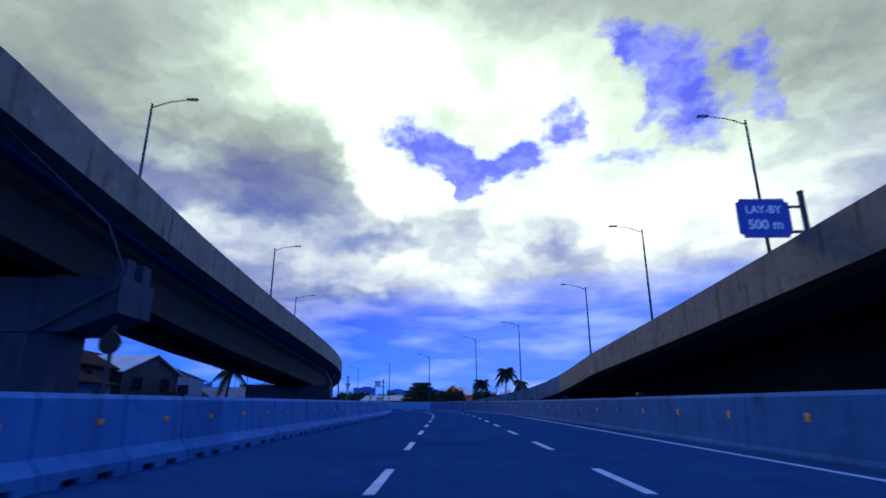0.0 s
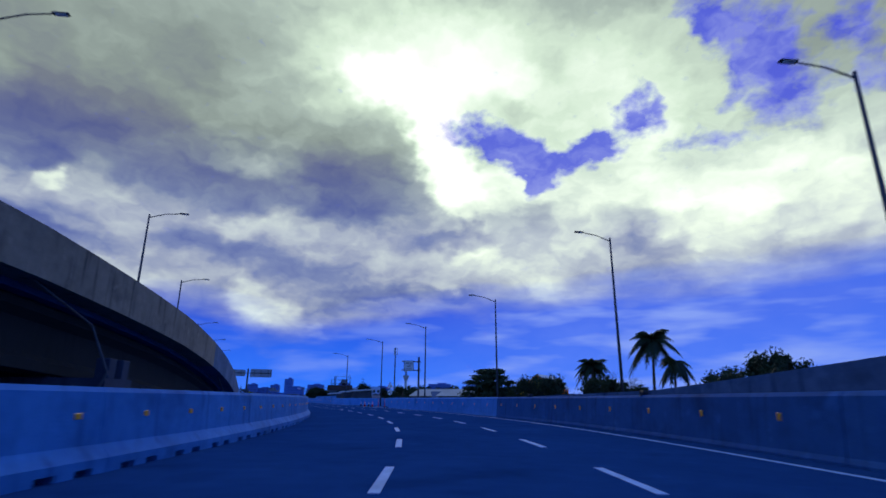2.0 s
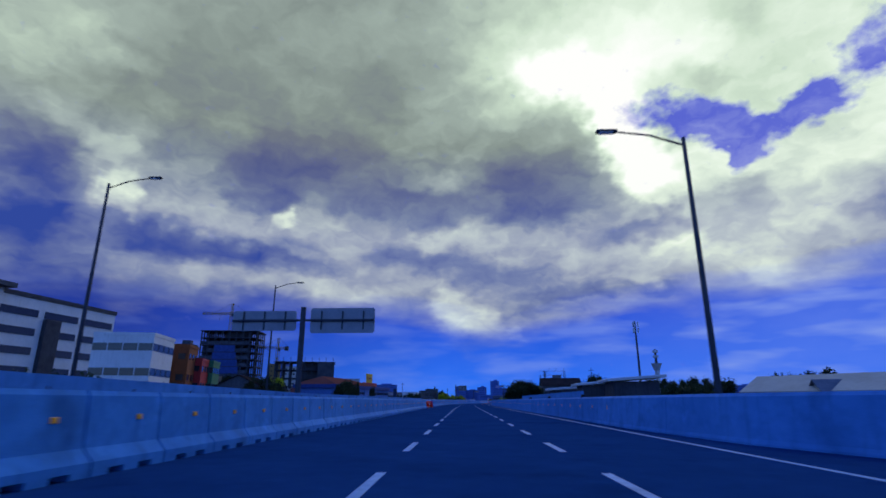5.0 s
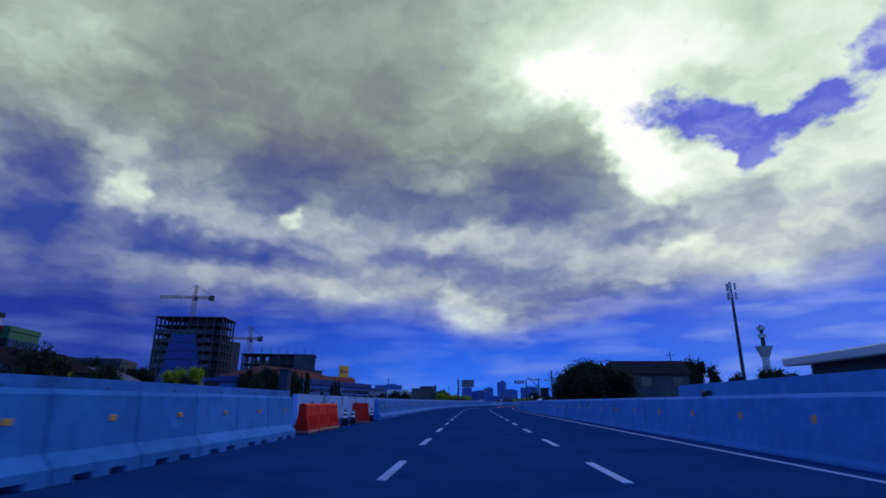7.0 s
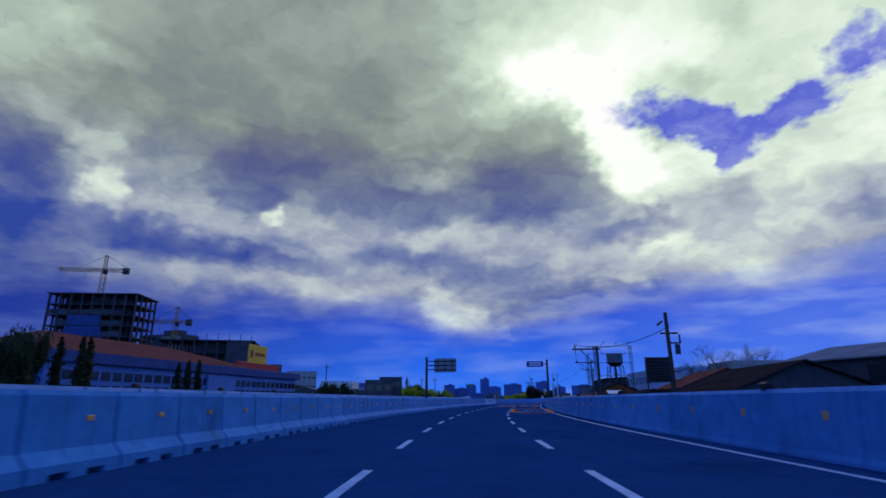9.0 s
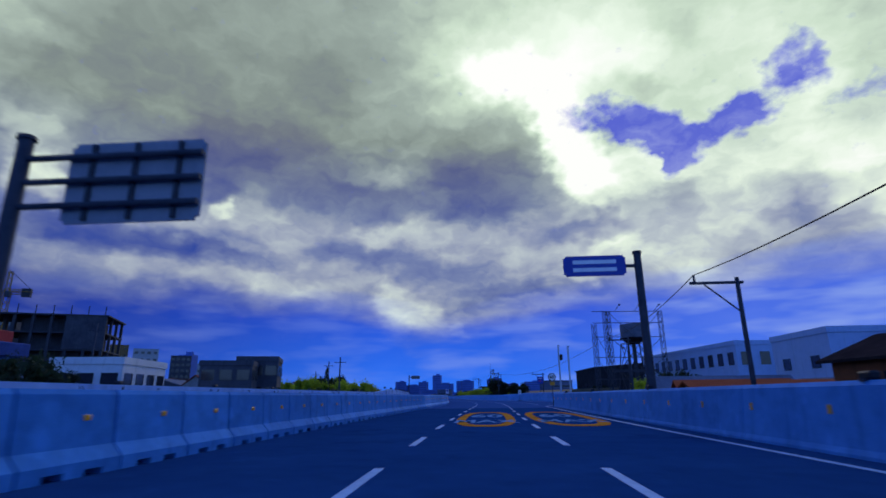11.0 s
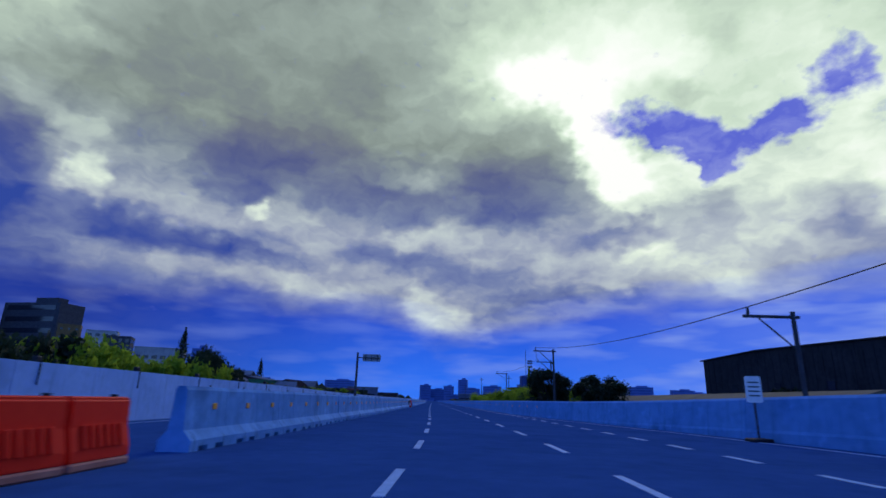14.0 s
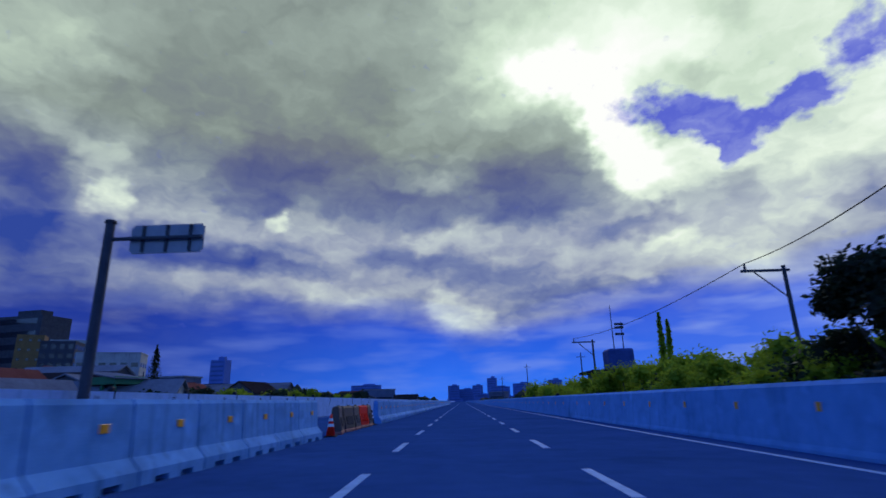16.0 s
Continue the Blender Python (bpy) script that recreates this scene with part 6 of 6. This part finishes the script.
for x in (-2.6, 1.4, 5.4):
    part("lamp_arm", tube((x, -3.8, 23.3), (x + 0.6, -5.2, 24.4), 0.05, n=5), STEEL, frame_b)
    part("flood_lamp", box((0.4, 0.3, 0.3), (x + 0.6, -5.3, 24.4), 0.05), DARK_STEEL, frame_b)
part("lower_beam", box((9, 0.3, 0.5), (0.5, -3.8, 11.6)), DARK_STEEL, frame_b)

# ---------------------------------------------------------------- masts and poles
mast = empty("antenna_mast", stand(371, 58, GROUND_Z), "slender telecom mast with panel antennas", "mast")
part("pole", tube((0, 0, 0), (0, 0, 33), 0.5, 0.28, 10), STEEL, mast)
for z in (32.0, 34.2):
    for a in range(3):
        an = a * 2.1
        part("antenna", box((0.5, 0.3, 1.8), (math.cos(an) * 1.0, math.sin(an) * 1.0, z), 0.05), STEEL_LIGHT, mast)
part("headframe", tube((0, 0, 33), (0, 0, 35.4), 0.25), STEEL, mast)
tw = empty("monopole_tank", stand(376, 65, GROUND_Z), "pale monopole tower with a drum-shaped tank", "tower")
part("shaft", tube((0, 0, 0), (0, 0, 18), 0.9, 0.8, 14), STEEL_LIGHT, tw)
bm = bmesh.new()
bmesh.ops.create_cone(bm, cap_ends=True, segments=20, radius1=0.9, radius2=1.9, depth=2.6, matrix=Matrix.Translation((0, 0, 19)))
part("drum", bm, STEEL_LIGHT, tw)
part("upper_shaft", tube((0, 0, 20.2), (0, 0, 25.4), 0.5, 0.35, 10), STEEL, tw)
for z in (22.4, 24.2):
    part("antenna_ring", tube((0, 0, z), (0, 0, z + 0.8), 0.95, n=12), STEEL_LIGHT, tw)


def power_pole(s, lat, top, arm=2.6, side=-1, light=False):
    root = empty("utility_pole", stand(s, lat, GROUND_Z), "dark steel utility pole with a braced crossarm", "utility pole", "utility poles")
    h = top - GROUND_Z
    mt = STEEL_LIGHT if light else STEEL
    part("pole", tube((0, 0, 0), (0, 0, h + 0.2), 0.17, 0.12, 10), mt, root)
    part("crossarm", box((arm + 0.5, 0.14, 0.16), (side * (arm / 2 - 0.1), 0, h - 0.1), 0.02), mt, root)
    part("brace", tube((0, 0, h - 1.9), (side * (arm - 0.7), 0, h - 0.2), 0.05, n=6), mt, root)
    part("insulator", tube((side * (arm - 0.15), 0, h), (side * (arm - 0.15), 0, h + 0.4), 0.09, 0.06, 8), DARK_STEEL, root)
    return at(s, lat + side * (arm - 0.15), top + 0.4)


ends = [power_pole(362, 11.2, 6.3, 2.4), power_pole(404, 15, 7.6), power_pole(447.8, 19.5, 8.6), power_pole(501, 17.8, 6.1), power_pole(546, 15.0, 8.2), power_pole(574, 20.8, 8.8), power_pole(612, 17.5, 8.4)]


def cable(a, b, sag, name="power_cable", label="thin black overhead power cable"):
    cu = bpy.data.curves.new(name, "CURVE")
    cu.dimensions, cu.bevel_depth, cu.bevel_resolution = "3D", 0.028, 1
    sp = cu.splines.new("POLY")
    n = 14
    sp.points.add(n)
    for i in range(n + 1):
        u = i / n
        p = a.lerp(b, u) - Vector((0, 0, sag * 4 * u * (1 - u)))
        sp.points[i].co = (*p, 1)
    tmp = bpy.data.objects.new(name, cu)
    me = bpy.data.meshes.new_from_object(tmp)
    bpy.data.objects.remove(tmp)
    me.materials.clear()
    me.materials.append(BLACK)
    return tagged(new(name, me), label, "cable", "overhead cables")


prev = at(344, 13.7, 6.2)
for e in ends:
    cable(prev, e, 0.8)
    prev = e
wood = empty("utility_pole", stand(344, 13.6, GROUND_Z), "dark wooden utility pole with a tangle of fittings", "utility pole")
part("pole", tube((0, 0, 0), (-0.1, 0, 13.2), 0.17, 0.13, 10), BARK, wood)
part("crossarm", box((1.2, 0.12, 0.12), (0.0, 0, 11.7)), BARK, wood)
part("transformer", tube((0.5, 0, 10.2), (0.5, 0, 10.9), 0.18, n=12), STEEL, wood)
for k in range(4):
    part("bracket", box((0.5, 0.1, 0.08), (0.3, 0, 9.0 - 0.6 * k)), DARK_STEEL, wood)
for s, lat, top in ((268, -38, 5.0), (455, -23, 7.2), (480, -30, 8.0), (500, -36, 7.0), (640, 22, 9.2), (690, 18, 10.5), (730, 14, 9.0), (430, -46, 9.8), (640, -60, 8.0), (360, 40, 12)):
    root = empty("utility_pole", stand(s, lat, GROUND_Z), "plain grey utility pole with one crossarm", "utility pole", "plain utility poles")
    part("pole", tube((0, 0, 0), (0, 0, top - GROUND_Z), 0.16, 0.1, 8), STEEL, root)
    part("crossarm", box((1.8, 0.1, 0.1), (0, 0, top - GROUND_Z - 0.8)), STEEL, root)
roof_tank = empty("water_tower", stand(632, 26, GROUND_Z), "blue water tank on a roof with antenna masts", "water tower")
part("house_block", box((8, 8, 11), (0, 0, 5.5), 0.1), STUCCO_DARK, roof_tank)
part("eaves", box((10.5, 10.5, 0.4), (0, 0, 11.2)), ROOF_RUST, roof_tank)
part("tank", box((4.2, 4.2, 3.4), (0.5, 0, 13.2), 0.3), NET, roof_tank)
for x, h in ((0, 22.5), (1.6, 19.5)):
    part("mast", tube((x, 0, 14.5), (x, 0, h), 0.1, 0.06), STEEL, roof_tank)
for z in (17.5, 18.6, 19.2):
    part("antenna", box((1.5, 0.2, 0.4), (1.2, 0, z), 0.03), STEEL, roof_tank)

# ---------------------------------------------------------------- planting
palm(on_ground(144, 40.6), 12.8, 30, 3.2)
palm(on_ground(125.5, 36.4), 14.8, 30, 3.4)
palm(on_ground(131, 45), 12.6, 24, 2.6)
plant(park[1], 118, 47, 6.8, 0.8)
palm(on_ground(70, -27), 11.2, 20, 2.6)
umbrella_tree(on_ground(188, 42.5), 14.4)
rain_tree = limb_tree("rain_tree", on_ground(301, 14.0), 12.2, 5.0, 56, 30000, 0.15, LEAF, rng, 0.75, "broad dark green rain tree leaning over the wall", "", 0.35)
limb_tree("roadside_tree", on_ground(547, 21.4), 11.6, 3.6, 34, 17000, 0.17, LEAF, rng, 0.85, "dark green rounded tree close behind the wall", "", 0.3)
limb_tree("roadside_tree", on_ground(560.5, 17.6), 13.2, 3.9, 38, 24000, 0.17, LEAF, rng, 0.8, "dense dark green tree close behind the wall", "", 0.25)
for s, lat, top in ((584, 21, 4.4), (590, 19, 4.0), (597, 18.5, 4.6), (604, 16, 3.2), (578, 25, 4.4), (612, 15, 2.8), (586, 17, 4.6), (592, 15.5, 4.2), (574, 17.5, 4.4), (570, 19.5, 4.8), (600, 14.5, 3.6), (608, 13.5, 3.2)):
    plant(bushes[0], s, lat, top, 1.3)
sheet = empty("roof_sheet", stand(356, 11.6, GROUND_Z), "bright white tilted roof sheet on posts beside the wall", "canopy")
part("sheet", box((1.3, 1.2, 0.05), (0, 0, 7.75), 0.01, Matrix.Rotation(radians(14), 3, "X")), WHITE_WALL, sheet)
for x in (-0.5, 0.5):
    for y in (-0.45, 0.45):
        part("post", tube((x, y, 0), (x, y, 7.7 + y * 0.24), 0.04), DARK_STEEL, sheet)
bare_tree(on_ground(400, 36.5), 18.0, "grey tree with an open net of thin twigs")
bare_tree(on_ground(160, 58), 13.5)
cypress(on_ground(559, -41.7), 17.0, 2.6, LEAF, "tall dark conifer with a pointed top")
cypress(on_ground(595.2, 20.4), 15.0, 0.75, LEAF_LIGHT)
cypress(on_ground(597, 21.8), 14.6, 0.7, LEAF_LIGHT)
cypress(on_ground(628, -51), 17.0, 2.4, LEAF, "feathery dark conifer among houses")
# trees: along the road, to its right, top above the road, width, kind
TREES_LEFT_NEAR = [(60, -60, 5, 0.9, 0), (100, -48, 5, 1, 1), (130, -44, 4.2, 0.9, 0), (210, -34, 3.4, 0.8, 1), (236, -40, 3.2, 0.8, 1), (250, -46, 4, 0.8, 0), (283, -46, 5.6, 0.6, 0), (290, -47, 6.6, 0.7, 1), (292, -50, 4.6, 0.9, 2), (297, -49, 6.2, 0.7, 0)]
TREES_LEFT_MID = [(300, -80, 8, 1, 0), (304, -50, 5.8, 0.7, 1), (318, -36, 6.2, 0.55, 0), (326, -37, 6.8, 0.55, 1), (333, -38, 5.4, 0.5, 0), (336, -84, 9.5, 1.1, 1), (344, -78, 8.5, 1, 1), (350, -70, 7, 0.9, 0), (360, -78, 9.6, 0.95, 2), (366, -82, 8.4, 0.8, 2)]
TREES_LEFT_FAR = [(473, -33, 5.0, 0.55, 2), (479, -31, 4.4, 0.5, 2), (408, -35, 4.5, 0.7, 1), (414, -38, 3.6, 0.6, 0), (425, -42, 4, 0.7, 1), (440, -48, 4.4, 0.8, 0), (476, -24, 4.4, 0.8, 2), (557, -36, 4.6, 0.6, 2), (563, -38, 7, 0.8, 1), (569, -39, 5.8, 0.8, 0)]
TREES_RIGHT_NEAR = [(108, 30, 3.8, 0.7, 1), (121, 43, 5.8, 0.7, 0), (134, 36, 4.4, 0.8, 1), (138, 28, 4.4, 0.65, 1), (141, 30, 4.6, 0.7, 1), (146, 34, 5.2, 0.75, 0), (150, 34, 4.6, 0.8, 0), (176, 19, 1.7, 0.5, 1), (198, 50, 5.0, 0.7, 0), (250, 34, 3.4, 0.7, 1)]
TREES_RIGHT_FAR = [(256, 60, 6.2, 0.8, 0), (266, 56, 5.6, 0.8, 1), (274, 62, 6.6, 0.9, 0), (284, 54, 5.4, 0.8, 1), (252, 70, 6.6, 0.9, 1), (326, 20, 3.6, 0.5, 1), (337, 38.7, 8.7, 0.75, 1), (352, 52, 7.0, 0.8, 0), (360, 60, 8.2, 0.8, 1), (350, 64, 7.6, 0.9, 0), (344, 70, 8.0, 0.9, 1), (372, 70, 9.0, 0.9, 0), (448, 26, 4.2, 0.7, 1), (453, 24, 3.6, 0.7, 2), (600, 21, 4.8, 0.6, 2)]
for s, lat, top, w, k in TREES_LEFT_NEAR + TREES_LEFT_MID + TREES_LEFT_FAR + TREES_RIGHT_NEAR + TREES_RIGHT_FAR:
    plant(park[k], s, lat, top, w)
for _ in range(36):
    plant(rng.choice(far_bushes), rng.uniform(455, 640), rng.uniform(-32, -22), rng.uniform(1.4, 2.8), rng.uniform(0.8, 1.3))
for _ in range(26):
    plant(rng.choice((far_park[0], far_park[2], far_park[2])), rng.uniform(508, 556), rng.uniform(-46, -33), rng.uniform(4.2, 6.2), rng.uniform(0.6, 0.85))
for _ in range(22):
    plant(rng.choice((far_bushes[0], far_bushes[0], far_bushes[1])), rng.uniform(606, 700), rng.uniform(-40, -30), rng.uniform(3.6, 5.0), rng.uniform(0.9, 1.3))
for _ in range(26):
    plant(rng.choice((bushes[0], bushes[0], bushes[1])), rng.uniform(556, 650), rng.uniform(9.5, 20), rng.uniform(1.6, 3.6), rng.uniform(0.8, 1.2))
for _ in range(22):
    plant(rng.choice(far_bushes), rng.uniform(600, 900), rng.uniform(10, 26), rng.uniform(1.2, 2.2), rng.uniform(1.0, 1.5))
for s, lat, top, w, k, turn in ((556.5, -37, 8.0, 0.62, 1, 40), (554, -36, 7.0, 0.45, 0, 150), (560.5, -37, 6.9, 0.7, 1, 260), (564.5, -36.5, 5.6, 0.6, 1, 10), (559, -35, 5.0, 0.7, 0, 95)):
    plant(park[k], s, lat, top, w, turn)
for s, lat, top in ((552, -26, 2.8), (140, 30, 3.6), (566, -27, 2.4), (478, -21, 3.2)):
    plant(bushes[2], s, lat, top, 1.2)
for _ in range(40):
    side = rng.choice((-1, 1))
    plant(rng.choice(far_park[:2]), rng.uniform(520, 1100), side * rng.uniform(45, 220), rng.uniform(2.0, 4.6), rng.uniform(0.7, 1.1))
for _ in range(24):
    plant(rng.choice(far_park[:2]), rng.uniform(190, 470), -rng.uniform(60, 160), rng.uniform(1.8, 3.8), rng.uniform(0.7, 1.1))
for _ in range(16):
    plant(rng.choice(far_park[:2]), rng.uniform(80, 300), rng.uniform(50, 120), rng.uniform(2.0, 4.6), rng.uniform(0.7, 1.1))

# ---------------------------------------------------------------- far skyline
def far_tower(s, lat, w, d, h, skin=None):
    # the haze-tinted facade unless another skin is given
    skin = skin or TOWER_HAZE
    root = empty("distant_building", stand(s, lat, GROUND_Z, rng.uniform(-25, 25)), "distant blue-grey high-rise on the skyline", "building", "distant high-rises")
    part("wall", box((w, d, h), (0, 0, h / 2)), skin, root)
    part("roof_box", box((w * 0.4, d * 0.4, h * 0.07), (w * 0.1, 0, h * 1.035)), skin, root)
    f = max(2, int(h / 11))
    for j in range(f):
        part("window_band", box((w * 0.86, 0.3, h / f * 0.42), (0, -d / 2 - 0.05, (j + 0.55) / f * h)), GLASS if skin is STUCCO_DARK else TOWER_HAZE_BAND, root)
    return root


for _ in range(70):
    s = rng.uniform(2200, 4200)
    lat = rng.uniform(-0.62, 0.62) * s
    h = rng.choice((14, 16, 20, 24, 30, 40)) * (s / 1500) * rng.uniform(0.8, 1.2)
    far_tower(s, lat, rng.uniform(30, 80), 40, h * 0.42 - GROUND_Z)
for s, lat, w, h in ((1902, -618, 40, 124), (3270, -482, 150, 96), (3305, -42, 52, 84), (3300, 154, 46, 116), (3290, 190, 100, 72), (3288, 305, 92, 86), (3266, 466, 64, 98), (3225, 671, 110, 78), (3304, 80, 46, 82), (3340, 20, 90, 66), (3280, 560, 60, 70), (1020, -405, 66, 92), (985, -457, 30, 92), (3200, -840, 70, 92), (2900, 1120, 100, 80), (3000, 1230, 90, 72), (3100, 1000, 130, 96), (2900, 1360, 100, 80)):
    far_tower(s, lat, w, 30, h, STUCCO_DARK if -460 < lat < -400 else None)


# ---------------------------------------------------------------- slatted screen beside the wooden pole
screen = empty("slatted_screen", stand(341.5, 11.9, GROUND_Z, 0), "dark slatted equipment rack beside a wooden pole", "rack")
for x in (-0.75, 0.75):
    part("post", tube((x, 0, 0), (x, 0, 9.85), 0.05, n=8), DARK_STEEL, screen)
slat_mesh = bpy.data.meshes.new("slat")
bm = box((1.65, 0.3, 0.11), (0, 0, 0), 0.02)
bm.to_mesh(slat_mesh)
bm.free()
slat_mesh.materials.append(DARK_STEEL)
for k in range(9):
    piece("slat", slat_mesh, Matrix.Translation((0, 0, 8.25 + 0.19 * k)), screen)
part("back_panel", box((1.5, 0.05, 1.6), (0, 0.2, 9.0)), BLACK, screen)

# ---------------------------------------------------------------- fittings on the wooden pole
part("cross_bracket", box((0.9, 0.1, 0.1), (0.3, 0, 11.0)), DARK_STEEL, wood)
part("insulator", tube((0.7, 0, 11.0), (0.7, 0, 11.6), 0.08, 0.06, 8), DARK_STEEL, wood)
part("insulator", tube((-0.35, 0, 12.6), (-0.75, 0, 12.3), 0.07, 0.09, 8), DARK_STEEL, wood)

# ---------------------------------------------------------------- woods and low roofs along the horizon
def far_woods(count, s0, s1, l0, l1, seed, rise=0.0):
    r = random.Random(seed)
    bm = bmesh.new()
    for _ in range(count):
        s, lat = r.uniform(s0, s1), r.uniform(l0, l1)
        h = r.uniform(7.5, 12.0) + rise * abs(lat)
        for _ in range(r.randint(3, 5)):
            q = r.uniform(2.2, 4.8)
            c = at(s + r.uniform(-7, 7), lat + r.uniform(-7, 7), GROUND_Z + h - q * r.uniform(0.6, 1.6))
            vs = bmesh.ops.create_icosphere(bm, subdivisions=1, radius=q, matrix=Matrix.Translation(c) @ Matrix.Diagonal((1.0, 1.0, 0.75, 1)))["verts"]
            for v in vs:
                v.co += Vector((r.gauss(0, 0.16), r.gauss(0, 0.16), r.gauss(0, 0.16))) * q
            leaf_cloud(bm, c, (q * 1.1, q * 1.1, q * 0.85), 26, 0.9, r)
    return bm


tagged(obj("far_woods", far_woods(150, 640, 1250, -330, -26, 3, 0.045), LEAF), "dark hazy tree belt along the horizon", "trees", kind="stuff")
tagged(obj("far_woods", far_woods(110, 640, 1250, 24, 330, 5), LEAF), "dark hazy tree belt beyond the parapet", "trees", kind="stuff")
tagged(obj("far_woods", far_woods(60, 180, 470, -230, -95, 9), LEAF), "dark trees between low houses", "trees", kind="stuff")
tagged(obj("far_woods", far_woods(50, 150, 470, 70, 240, 11), LEAF), "dark trees behind the roadside houses", "trees", kind="stuff")
LOW = material("low_block_wall", (0.03, 0.045, 0.09), (0.13, 0.16, 0.25), 0.06, 0.85, 0, 0, 2, vary=0.9)
rngb = random.Random(21)
for _ in range(90):
    s = rngb.uniform(720, 1500)
    lat = rngb.uniform(-0.6, 0.6) * (s - 200)
    if abs(lat) < 30:
        continue
    w, d, h = rngb.uniform(10, 24), rngb.uniform(10, 20), rngb.uniform(8, 19)
    root = empty("low_building", stand(s, lat, GROUND_Z, rngb.uniform(-30, 30)), "distant low building among trees", "building", "distant low buildings")
    part("wall", box((w, d, h), (0, 0, h / 2)), LOW, root)
    part("roof", box((w + 0.8, d + 0.8, 0.6), (0, 0, h + 0.3)), rngb.choice((ROOF_RED, ROOF_GREY, ROOF_RUST, ROOF_GREY)), root)
    for k in range(int(h // 4)):
        part("window_band", box((w * 0.8, 0.2, 1.3), (0, -d / 2 - 0.05, 2.4 + 4 * k)), GLASS, root)

# ---------------------------------------------------------------- pillar beyond the opposite carriageway
pillar = empty("concrete_pillar", stand(274, -14.2, GROUND_Z), "tall square blue-grey concrete pillar beside the wall", "pillar")
part("shaft", box((0.62, 0.8, 9.3), (0, 0, 4.65), 0.03), PIER, pillar)
part("cap", box((0.7, 0.9, 0.16), (0, 0, 9.36), 0.03, Matrix.Rotation(radians(4), 3, "Y")), PIER, pillar)
part("base", box((1.5, 1.5, 0.5), (0, 0, 0.25), 0.05), PIER, pillar)
